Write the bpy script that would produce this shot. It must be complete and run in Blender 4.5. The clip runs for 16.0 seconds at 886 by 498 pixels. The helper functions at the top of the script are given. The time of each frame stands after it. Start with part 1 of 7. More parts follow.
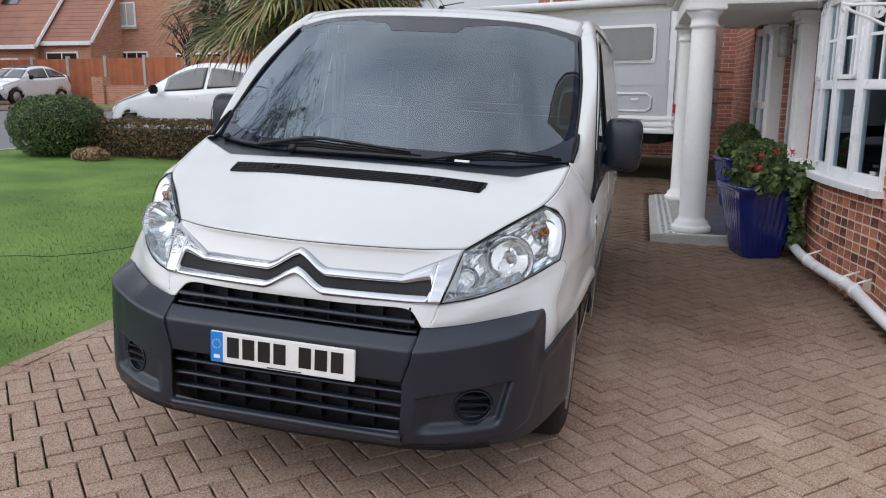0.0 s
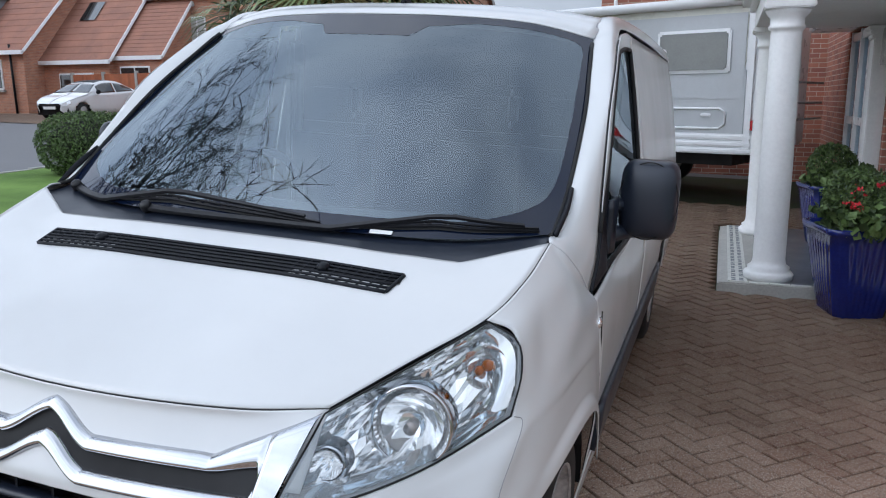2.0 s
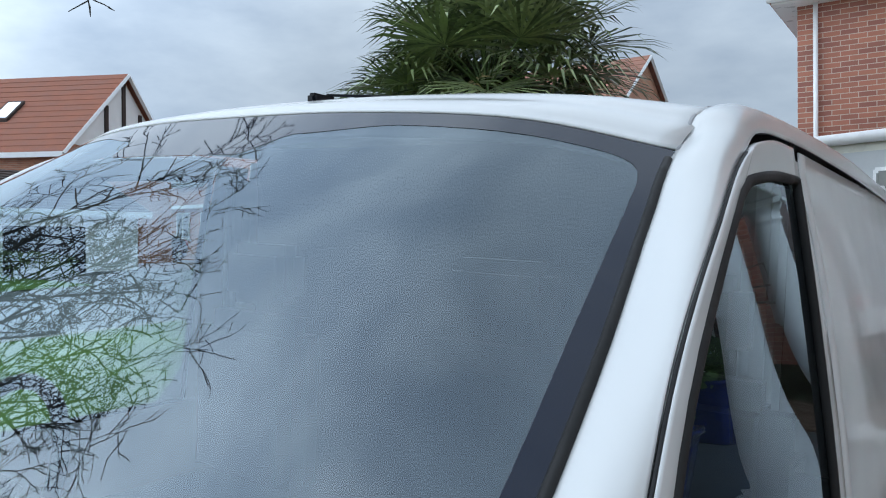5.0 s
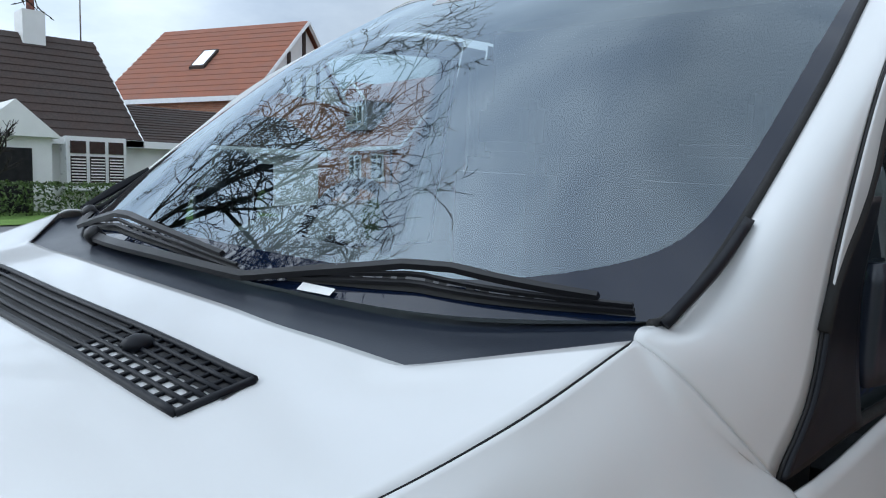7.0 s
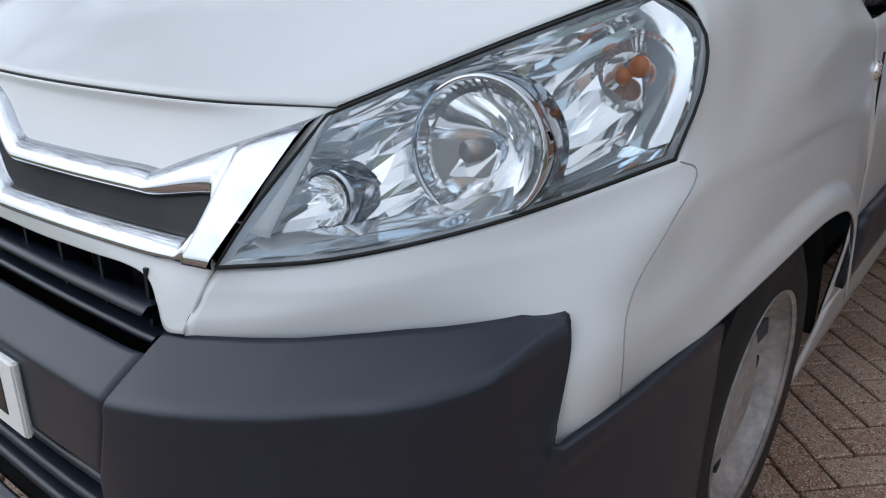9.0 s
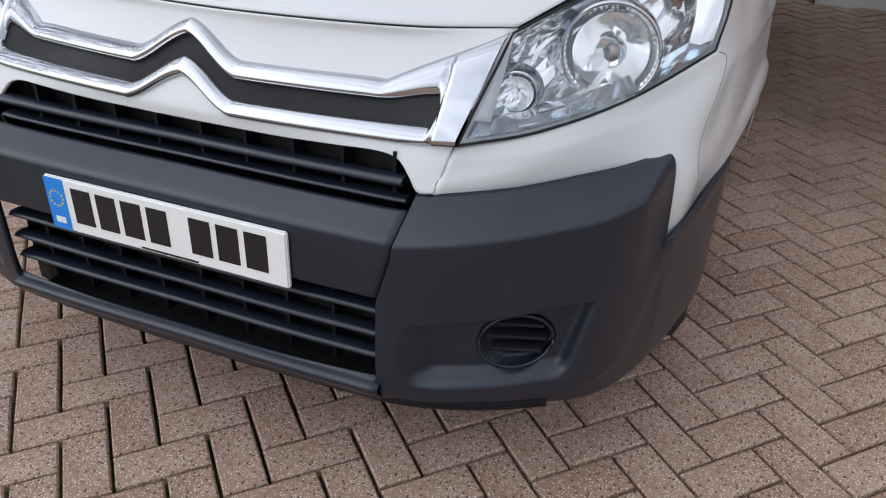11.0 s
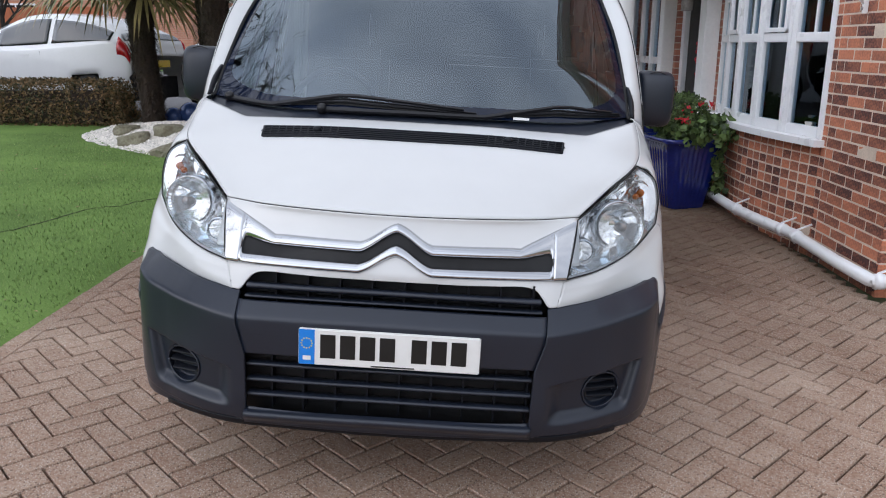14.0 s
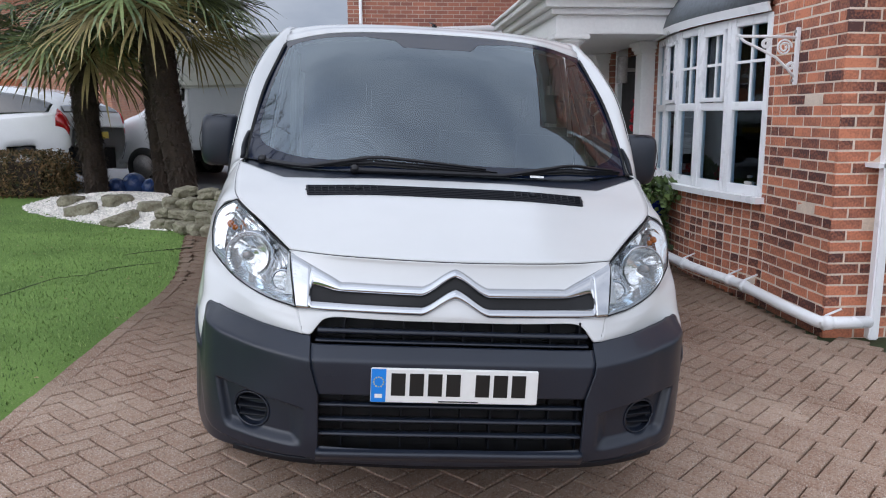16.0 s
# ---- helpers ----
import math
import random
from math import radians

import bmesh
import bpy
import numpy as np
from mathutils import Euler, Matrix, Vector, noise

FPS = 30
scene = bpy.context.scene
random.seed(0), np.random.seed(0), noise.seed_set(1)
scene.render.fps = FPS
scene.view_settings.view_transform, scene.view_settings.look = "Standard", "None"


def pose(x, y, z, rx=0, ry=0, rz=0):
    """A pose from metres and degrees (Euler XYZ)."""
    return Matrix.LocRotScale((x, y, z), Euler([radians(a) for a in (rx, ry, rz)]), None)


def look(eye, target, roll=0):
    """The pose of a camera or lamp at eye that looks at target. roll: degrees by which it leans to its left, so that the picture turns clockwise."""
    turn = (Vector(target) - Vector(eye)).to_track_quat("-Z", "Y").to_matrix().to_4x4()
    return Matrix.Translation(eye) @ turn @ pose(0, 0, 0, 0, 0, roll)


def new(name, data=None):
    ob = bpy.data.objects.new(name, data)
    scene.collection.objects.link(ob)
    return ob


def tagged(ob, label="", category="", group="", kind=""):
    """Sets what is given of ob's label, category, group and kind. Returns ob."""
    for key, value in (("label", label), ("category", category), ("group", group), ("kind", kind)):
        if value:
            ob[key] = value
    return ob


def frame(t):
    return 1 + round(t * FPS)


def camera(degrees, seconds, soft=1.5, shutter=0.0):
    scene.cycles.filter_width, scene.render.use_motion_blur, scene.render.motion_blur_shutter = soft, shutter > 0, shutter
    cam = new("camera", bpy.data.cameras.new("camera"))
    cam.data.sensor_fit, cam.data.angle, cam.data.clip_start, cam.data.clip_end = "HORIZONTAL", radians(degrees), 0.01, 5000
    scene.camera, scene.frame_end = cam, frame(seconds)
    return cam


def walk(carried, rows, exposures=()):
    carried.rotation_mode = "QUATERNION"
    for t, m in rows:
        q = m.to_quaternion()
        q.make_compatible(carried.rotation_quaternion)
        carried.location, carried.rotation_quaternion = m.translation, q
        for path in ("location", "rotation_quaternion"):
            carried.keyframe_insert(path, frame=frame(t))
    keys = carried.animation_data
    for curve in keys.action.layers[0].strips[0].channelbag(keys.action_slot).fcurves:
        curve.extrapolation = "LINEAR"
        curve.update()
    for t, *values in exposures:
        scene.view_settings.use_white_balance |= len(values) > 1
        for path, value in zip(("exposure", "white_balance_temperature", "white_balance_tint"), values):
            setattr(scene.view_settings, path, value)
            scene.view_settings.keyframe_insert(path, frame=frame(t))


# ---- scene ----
cam = camera(59.8, 16.0, soft=1.1)
PATH = [
    (0, (1.116, -2.238, 1.433), (0.639, -0.34, 1.023), 0.1),
    (0.5, (1.186, -1.996, 1.447), (0.688, -0.102, 1.039), 0.0),
    (1, (1.203, -1.706, 1.459), (0.663, 0.176, 1.053), 0.2),
    (1.5, (1.206, -1.35, 1.494), (0.607, 0.515, 1.092), 0.3),
    (2, (1.248, -0.968, 1.482), (0.584, 0.879, 1.099), -0.2),
    (2.5, (1.227, -0.585, 1.512), (0.507, 1.244, 1.146), -0.4),
    (3, (1.141, -0.186, 1.6), (0.371, 1.629, 1.264), -0.3),
    (5.5, (1.13, 0.806, 1.512), (-0.094, 2.388, 1.557), 0.1),
    (6, (1.14, 0.638, 1.444), (-0.188, 2.133, 1.483), 0.5),
    (6.5, (1.206, 0.414, 1.35), (-0.19, 1.846, 1.319), 0.6),
    (7, (1.26, 0.271, 1.266), (-0.166, 1.665, 1.121), 0.5),
    (7.5, (1.279, 0.117, 1.181), (-0.136, 1.501, 0.894), -0.1),
    (8, (1.262, -0.037, 1.126), (-0.104, 1.36, 0.696), -0.7),
    (8.5, (1.227, -0.185, 1.074), (-0.049, 1.249, 0.514), -1.2),
    (9, (1.196, -0.326, 1.037), (0.024, 1.142, 0.35), -1.7),
    (9.5, (1.174, -0.414, 1.017), (0.114, 1.074, 0.203), -2.1),
    (10, (1.107, -0.54, 1.079), (0.196, 0.969, 0.135), -1.8),
    (10.2, (1.085, -0.63, 1.107), (0.226, 0.89, 0.13), -1.7),
    (12.3, (0.592, -1.359, 1.321), (0.26, 0.41, 0.448), -0.3),
    (12.5, (0.553, -1.434, 1.344), (0.267, 0.361, 0.51), -0.2),
    (13, (0.45, -1.654, 1.378), (0.261, 0.2, 0.653), -0.1),
    (13.5, (0.334, -1.859, 1.404), (0.217, 0.041, 0.793), -0.0),
    (14, (0.217, -2.053, 1.409), (0.156, -0.121, 0.894), 0.1),
    (14.5, (0.201, -2.177, 1.412), (0.186, -0.227, 0.968), 0.1),
    (15, (0.179, -2.262, 1.408), (0.209, -0.301, 1.016), 0.1),
    (15.5, (-0.018, -2.285, 1.397), (0.06, -0.319, 1.038), -0.0),
    (16, (-0.213, -2.278, 1.387), (-0.062, -0.313, 1.046), -0.1),
]
EXPOSURES = [(0, 0.08, 6720, 11), (1.0, 0.08, 6520, 11), (2.0, 0.08, 6100, 9), (3.0, 0.18, 5880, 6), (5.3, 0.04, 5980, 3), (7.0, 0.05, 6080, 4), (8.5, -0.18, 6180, 7), (10.0, 0.0, 6300, 10), (12.5, 0.06, 6800, 12), (14.0, 0.06, 6480, 12), (16.0, 0.06, 6350, 12)]
walk(cam, [(t, look(eye, target, roll)) for t, eye, target, roll in PATH], EXPOSURES)

# ---- world and light ----
SUN_EL, SUN_ROT = radians(38), radians(230)
world = bpy.data.worlds.new("sky")
scene.world = world
world.use_nodes = True
wn, wl = world.node_tree.nodes, world.node_tree.links
sky = wn.new("ShaderNodeTexSky")
sky.sky_type, sky.sun_disc, sky.sun_elevation, sky.sun_rotation = "NISHITA", False, SUN_EL, SUN_ROT
sky.air_density, sky.dust_density, sky.ozone_density = 1.0, 3.0, 1.5
cloud = wn.new("ShaderNodeTexNoise")
cloud.inputs["Scale"].default_value, cloud.inputs["Detail"].default_value, cloud.inputs["Roughness"].default_value = 2.6, 7.0, 0.55
stretch = wn.new("ShaderNodeMapping")
stretch.inputs["Scale"].default_value = (1.0, 1.0, 2.6)
wl.new(wn.new("ShaderNodeTexCoord").outputs["Generated"], stretch.inputs["Vector"])
wl.new(stretch.outputs["Vector"], cloud.inputs["Vector"])
ramp = wn.new("ShaderNodeValToRGB")
ramp.color_ramp.elements[0].position, ramp.color_ramp.elements[0].color = 0.34, (4.6, 5.3, 6.6, 1)
ramp.color_ramp.elements[1].position, ramp.color_ramp.elements[1].color = 0.68, (8.6, 9.2, 10.2, 1)
wl.new(cloud.outputs["Fac"], ramp.inputs["Fac"])
veil = wn.new("ShaderNodeMixRGB")
veil.inputs["Fac"].default_value = 0.88
wl.new(sky.outputs["Color"], veil.inputs["Color1"])
wl.new(ramp.outputs["Color"], veil.inputs["Color2"])
# an overcast sky is brighter overhead than low down
up_sep, up_map, lift = wn.new("ShaderNodeSeparateXYZ"), wn.new("ShaderNodeMapRange"), wn.new("ShaderNodeMixRGB")
wl.new(stretch.inputs["Vector"].links[0].from_socket, up_sep.inputs[0])
wl.new(up_sep.outputs["Z"], up_map.inputs["Value"])
up_map.inputs["From Min"].default_value, up_map.inputs["From Max"].default_value = 0.2, 0.6
up_map.inputs["To Min"].default_value, up_map.inputs["To Max"].default_value = 0.86, 1.4
lift.blend_type = "MULTIPLY"
lift.inputs["Fac"].default_value = 1.0
wl.new(veil.outputs["Color"], lift.inputs["Color1"])
wl.new(up_map.outputs[0], lift.inputs["Color2"])
# plus an added glow, out of view on the sun's side, lighting the house
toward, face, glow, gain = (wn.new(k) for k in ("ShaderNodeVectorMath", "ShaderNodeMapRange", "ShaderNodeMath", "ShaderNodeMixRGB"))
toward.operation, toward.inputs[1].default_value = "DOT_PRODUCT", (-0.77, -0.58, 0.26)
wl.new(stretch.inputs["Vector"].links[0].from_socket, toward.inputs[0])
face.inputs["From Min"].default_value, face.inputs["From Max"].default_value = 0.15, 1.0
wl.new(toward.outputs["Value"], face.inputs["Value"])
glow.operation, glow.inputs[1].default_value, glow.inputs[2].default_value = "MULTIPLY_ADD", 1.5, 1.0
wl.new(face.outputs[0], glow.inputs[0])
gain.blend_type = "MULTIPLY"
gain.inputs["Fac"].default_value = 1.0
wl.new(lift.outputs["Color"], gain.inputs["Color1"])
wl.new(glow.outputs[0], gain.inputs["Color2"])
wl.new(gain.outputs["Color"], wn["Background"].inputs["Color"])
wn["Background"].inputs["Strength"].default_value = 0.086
sun = new("sun", bpy.data.lights.new("sun", "SUN"))
sun.data.energy, sun.data.angle, sun.data.color = 0.5, radians(178), (1.0, 0.95, 0.88)
sun.matrix_world = look((0, 0, 30), (7, 13, 6))


# ---- materials ----
def material(name, color, rough=0.5, metal=0.0, vary=0.12, scale=6.0, grain=60.0, bump=0.0, coat=0.0, hue=None, island=False, obj_random=0.0, spec=0.5):
    """A surface with a coarse and a fine variation of its colour and roughness, and a fine relief."""
    m = bpy.data.materials.new(name)
    m.use_nodes = True
    n, l = m.node_tree.nodes, m.node_tree.links
    b = n["Principled BSDF"]
    co = n.new("ShaderNodeTexCoord").outputs["Object"]
    big, small = n.new("ShaderNodeTexNoise"), n.new("ShaderNodeTexNoise")
    for t, s, d in ((big, scale, 3.0), (small, grain, 5.0)):
        t.inputs["Scale"].default_value, t.inputs["Detail"].default_value = s, d
        l.new(co, t.inputs["Vector"])
    add = n.new("ShaderNodeMath")
    add.operation = "ADD"
    l.new(big.outputs["Fac"], add.inputs[0])
    l.new(small.outputs["Fac"], add.inputs[1])
    fac = add.outputs[0]
    if obj_random or island:
        src = n.new("ShaderNodeNewGeometry").outputs["Random Per Island"] if island else n.new("ShaderNodeObjectInfo").outputs["Random"]
        mad = n.new("ShaderNodeMath")
        mad.operation = "MULTIPLY_ADD"
        mad.inputs[1].default_value = obj_random or 0.8
        l.new(src, mad.inputs[0])
        l.new(fac, mad.inputs[2])
        sub = n.new("ShaderNodeMath")
        sub.operation = "SUBTRACT"
        sub.inputs[1].default_value = (obj_random or 0.8) / 2
        l.new(mad.outputs[0], sub.inputs[0])
        fac = sub.outputs[0]
    r = n.new("ShaderNodeMapRange")
    r.inputs["From Min"].default_value, r.inputs["From Max"].default_value = 0.6, 1.4
    l.new(fac, r.inputs["Value"])
    mix = n.new("ShaderNodeMixRGB")
    c2 = hue or color
    mix.inputs["Color1"].default_value = (*[max(0, c * (1 - vary)) for c in color], 1)
    mix.inputs["Color2"].default_value = (*[min(1, c * (1 + vary)) for c in c2], 1)
    l.new(r.outputs[0], mix.inputs["Fac"])
    l.new(mix.outputs["Color"], b.inputs["Base Color"])
    rr = n.new("ShaderNodeMapRange")
    rr.inputs["From Min"].default_value, rr.inputs["From Max"].default_value = 0.3, 0.7
    rr.inputs["To Min"].default_value, rr.inputs["To Max"].default_value = max(0.02, rough * 0.85), min(1, rough * 1.15)
    l.new(big.outputs["Fac"], rr.inputs["Value"])
    l.new(rr.outputs[0], b.inputs["Roughness"])
    b.inputs["Metallic"].default_value, b.inputs["Coat Weight"].default_value = metal, coat
    b.inputs["Coat Roughness"].default_value = 0.04
    b.inputs["Specular IOR Level"].default_value = spec
    if bump:
        bp = n.new("ShaderNodeBump")
        bp.inputs["Strength"].default_value, bp.inputs["Distance"].default_value = bump, 0.004
        l.new(small.outputs["Fac"], bp.inputs["Height"])
        l.new(bp.outputs["Normal"], b.inputs["Normal"])
    return m


def glass_material(name, tint=(0.9, 0.95, 0.95), rough=0.0, ior=1.5, dust=0.0):
    """Thin glass: clear, with a Fresnel gloss and a thin film of dust."""
    m = bpy.data.materials.new(name)
    m.use_nodes = True
    n, l = m.node_tree.nodes, m.node_tree.links
    n.remove(n["Principled BSDF"])
    tr, gl, fr, mix = n.new("ShaderNodeBsdfTransparent"), n.new("ShaderNodeBsdfGlossy"), n.new("ShaderNodeFresnel"), n.new("ShaderNodeMixShader")
    tr.inputs["Color"].default_value = (*tint, 1)
    gl.inputs["Roughness"].default_value = rough
    gl.inputs["Color"].default_value = (0.78, 0.9, 1, 1)
    fr.inputs["IOR"].default_value = ior
    clear = tr.outputs[0]
    if dust:
        film, di, no = n.new("ShaderNodeMixShader"), n.new("ShaderNodeBsdfDiffuse"), n.new("ShaderNodeTexNoise")
        di.inputs["Color"].default_value = (0.66, 0.74, 0.76, 1)
        no.inputs["Scale"].default_value, no.inputs["Detail"].default_value = 2.2, 6.0
        l.new(n.new("ShaderNodeTexCoord").outputs["Object"], no.inputs["Vector"])
        rg = n.new("ShaderNodeMapRange")
        rg.inputs["From Min"].default_value, rg.inputs["From Max"].default_value = 0.3, 0.7
        rg.inputs["To Min"].default_value, rg.inputs["To Max"].default_value = dust * 0.5, dust * 1.5
        l.new(no.outputs["Fac"], rg.inputs["Value"])
        l.new(rg.outputs[0], film.inputs[0])
        l.new(clear, film.inputs[1])
        l.new(di.outputs[0], film.inputs[2])
        clear = film.outputs[0]
    l.new(fr.outputs[0], mix.inputs[0])
    l.new(clear, mix.inputs[1])
    l.new(gl.outputs[0], mix.inputs[2])
    l.new(mix.outputs[0], n["Material Output"].inputs["Surface"])
    return m


def brick_material(name, c1, c2, mortar, scale=1.0, offset=0.0):
    """Stretcher-bond brickwork of 225 x 75 mm, on upright walls."""
    m = bpy.data.materials.new(name)
    m.use_nodes = True
    n, l = m.node_tree.nodes, m.node_tree.links
    b = n["Principled BSDF"]
    co = n.new("ShaderNodeTexCoord").outputs["Object"]
    sep, com, add = n.new("ShaderNodeSeparateXYZ"), n.new("ShaderNodeCombineXYZ"), n.new("ShaderNodeMath")
    l.new(co, sep.inputs[0])
    l.new(sep.outputs["X"], add.inputs[0])
    l.new(sep.outputs["Y"], add.inputs[1])
    l.new(add.outputs[0], com.inputs["X"])
    l.new(sep.outputs["Z"], com.inputs["Y"])
    br = n.new("ShaderNodeTexBrick")
    br.inputs["Scale"].default_value, br.inputs["Brick Width"].default_value, br.inputs["Row Height"].default_value = scale, 0.225, 0.075
    br.inputs["Mortar Size"].default_value, br.inputs["Mortar Smooth"].default_value, br.inputs["Bias"].default_value = 0.006, 0.2, 0.0
    br.inputs["Color1"].default_value, br.inputs["Color2"].default_value, br.inputs["Mortar"].default_value = (*c1, 1), (*c2, 1), (*mortar, 1)
    l.new(com.outputs[0], br.inputs["Vector"])
    no = n.new("ShaderNodeTexNoise")
    no.inputs["Scale"].default_value, no.inputs["Detail"].default_value = 3.0, 6.0
    l.new(co, no.inputs["Vector"])
    mul = n.new("ShaderNodeMixRGB")
    mul.blend_type = "MULTIPLY"
    mul.inputs["Fac"].default_value = 0.4
    l.new(br.outputs["Color"], mul.inputs["Color1"])
    l.new(no.outputs["Fac"], mul.inputs["Color2"])
    gain = n.new("ShaderNodeBrightContrast")
    gain.inputs["Bright"].default_value = 0.03
    l.new(mul.outputs["Color"], gain.inputs["Color"])
    l.new(gain.outputs["Color"], b.inputs["Base Color"])
    b.inputs["Roughness"].default_value = 0.9
    bp = n.new("ShaderNodeBump")
    bp.inputs["Strength"].default_value, bp.inputs["Distance"].default_value, bp.invert = 0.6, 0.01, True
    l.new(br.outputs["Fac"], bp.inputs["Height"])
    l.new(bp.outputs["Normal"], b.inputs["Normal"])
    return m


def paver_material(name, per_object):
    """Worn concrete block: patchy red-brown with pale and dark aggregate showing."""
    m = material(name, (0.318, 0.172, 0.112), 0.85, vary=0.26, scale=1.3, grain=70, bump=0.5, hue=(0.375, 0.276, 0.21), obj_random=0.2, island=not per_object, spec=0.15)
    n, l = m.node_tree.nodes, m.node_tree.links
    b = n["Principled BSDF"]
    src = b.inputs["Base Color"].links[0].from_socket
    co = n.new("ShaderNodeTexCoord").outputs["Object"]
    for scale, limit, col in ((170.0, 0.20, (0.78, 0.72, 0.64, 1)), (75.0, 0.16, (0.07, 0.05, 0.04, 1))):
        v = n.new("ShaderNodeTexVoronoi")
        v.inputs["Scale"].default_value = scale
        l.new(co, v.inputs["Vector"])
        r = n.new("ShaderNodeMapRange")
        r.inputs["From Min"].default_value, r.inputs["From Max"].default_value = limit, limit * 1.7
        r.inputs["To Min"].default_value, r.inputs["To Max"].default_value = 0.85, 0.0
        l.new(v.outputs["Distance"], r.inputs["Value"])
        mix = n.new("ShaderNodeMixRGB")
        mix.inputs["Color2"].default_value = col
        l.new(r.outputs[0], mix.inputs["Fac"])
        l.new(src, mix.inputs["Color1"])
        src = mix.outputs["Color"]
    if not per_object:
        # shade between van and house put into the block colour, with a ragged edge
        sep, no, sm, rg, back_shade = (n.new(k) for k in ("ShaderNodeSeparateXYZ", "ShaderNodeTexNoise", "ShaderNodeMath", "ShaderNodeMapRange", "ShaderNodeMixRGB"))
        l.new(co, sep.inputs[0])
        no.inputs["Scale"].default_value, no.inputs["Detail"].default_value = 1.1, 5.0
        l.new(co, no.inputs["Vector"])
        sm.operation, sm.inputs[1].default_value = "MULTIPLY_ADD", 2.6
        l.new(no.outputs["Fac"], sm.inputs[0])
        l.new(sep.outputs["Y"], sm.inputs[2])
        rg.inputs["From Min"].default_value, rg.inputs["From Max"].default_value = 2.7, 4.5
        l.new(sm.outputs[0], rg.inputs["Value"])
        back_shade.blend_type = "MULTIPLY"
        back_shade.inputs["Color2"].default_value = (0.46, 0.45, 0.43, 1)
        l.new(rg.outputs[0], back_shade.inputs["Fac"])
        l.new(src, back_shade.inputs["Color1"])
        src = back_shade.outputs["Color"]
    l.new(src, b.inputs["Base Color"])
    return m


WHITE = material("van_paint", (0.628, 0.632, 0.628), 0.2, vary=0.02, scale=2, grain=9, coat=0.3)
TRIM = material("textured_plastic", (0.0108, 0.0150, 0.0260), 0.34, vary=0.18, grain=420, bump=0.05, spec=0.55)
BLACK = material("black_plastic", (0.005, 0.0062, 0.010), 0.45, vary=0.2, grain=200, spec=0.25)
SHUT = material("shut_line_grey", (0.28, 0.28, 0.29), 0.6, vary=0.2)
# Near-black: puts the shade of slots, gaps and hollows into the colour.
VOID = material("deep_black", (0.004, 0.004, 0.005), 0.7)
FRIT = material("black_glass_border", (0.004, 0.008, 0.022), 0.03, vary=0.05, spec=0.5)
WIPER = material("satin_black_metal", (0.008, 0.008, 0.010), 0.38, vary=0.2, grain=120, spec=0.4)
RUBBER = material("rubber", (0.008, 0.008, 0.008), 0.75, vary=0.25, grain=90, bump=0.2)
CHROME = material("chrome", (0.52, 0.53, 0.55), 0.06, metal=1.0, vary=0.02)
REFLECTOR = material("lamp_reflector", (0.93, 0.93, 0.93), 0.06, metal=0.82, vary=0.02)
SATIN = material("lamp_bezel", (0.75, 0.76, 0.78), 0.25, metal=0.3, vary=0.08)
AMBER = material("amber_bulb", (0.4, 0.10, 0.01), 0.12, vary=0.2)
STEEL = material("steel_wheel_paint", (0.33, 0.32, 0.32), 0.5, metal=0.3, vary=0.4, scale=14, hue=(0.36, 0.33, 0.31))
SCREEN = glass_material("windscreen_glass", (0.76, 0.86, 0.86), rough=0.0, ior=2.4)
CABGLASS = glass_material("cab_side_glass", (0.72, 0.8, 0.77), ior=1.5)
LENS = glass_material("lamp_lens", (0.97, 0.98, 0.98), ior=1.4)
WINDOW = glass_material("window_glass", (0.55, 0.6, 0.6), ior=1.6)
GREYCLOTH = material("seat_cloth", (0.05, 0.055, 0.062), 0.9, vary=0.2, grain=150, bump=0.3)
DASH = material("dashboard_plastic", (0.12, 0.13, 0.14), 0.6, vary=0.1, grain=150)
PANEL = material("pale_lining", (0.4, 0.42, 0.42), 0.7, vary=0.06)
PLATE = material("plate_white", (0.8, 0.8, 0.78), 0.3, vary=0.03)
PLATEGOLD = material("plate_gold", (0.75, 0.6, 0.05), 0.4)
PLATEBLUE = material("plate_blue", (0.01, 0.22, 0.72), 0.3, vary=0.05)
INK = material("black_ink", (0.008, 0.008, 0.008), 0.4)
REDLAMP = material("red_lamp", (0.5, 0.01, 0.015), 0.12, vary=0.15, coat=0.5)
PAVER = paver_material("paving_block", True)
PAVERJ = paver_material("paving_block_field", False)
JOINT = material("joint_sand", (0.016, 0.014, 0.011), 0.95, vary=0.5, scale=2.5, grain=60, hue=(0.032, 0.046, 0.014))
TURF = material("artificial_turf", (0.092, 0.18, 0.04), 0.95, vary=0.45, scale=1.1, grain=130, bump=1.0, hue=(0.15, 0.235, 0.065), spec=0.1)
ASPHALT = material("asphalt", (0.16, 0.16, 0.165), 0.9, vary=0.2, scale=0.8, grain=120, bump=0.4)
EARTH = material("rough_ground", (0.10, 0.11, 0.06), 0.95, vary=0.4, scale=0.6, grain=20, hue=(0.12, 0.13, 0.07))
KERB = material("concrete", (0.42, 0.41, 0.38), 0.85, vary=0.2, scale=3, grain=50, bump=0.3)
PEBBLE = material("white_pebbles", (0.8, 0.76, 0.7), 0.8, vary=0.25, scale=8, grain=60, bump=0.6, island=True)
ROCK = material("sandstone", (0.24, 0.20, 0.13), 0.9, vary=0.45, scale=9, grain=40, bump=0.7, hue=(0.22, 0.21, 0.15))
UPVC = material("white_upvc", (0.86, 0.87, 0.88), 0.3, vary=0.03)
STUCCO = material("white_painted_plaster", (0.86, 0.86, 0.845), 0.6, vary=0.06, scale=3, grain=40, bump=0.15)
LEAD = material("lead_sheet", (0.16, 0.18, 0.20), 0.55, metal=0.2, vary=0.3, scale=4, grain=30, bump=0.3)
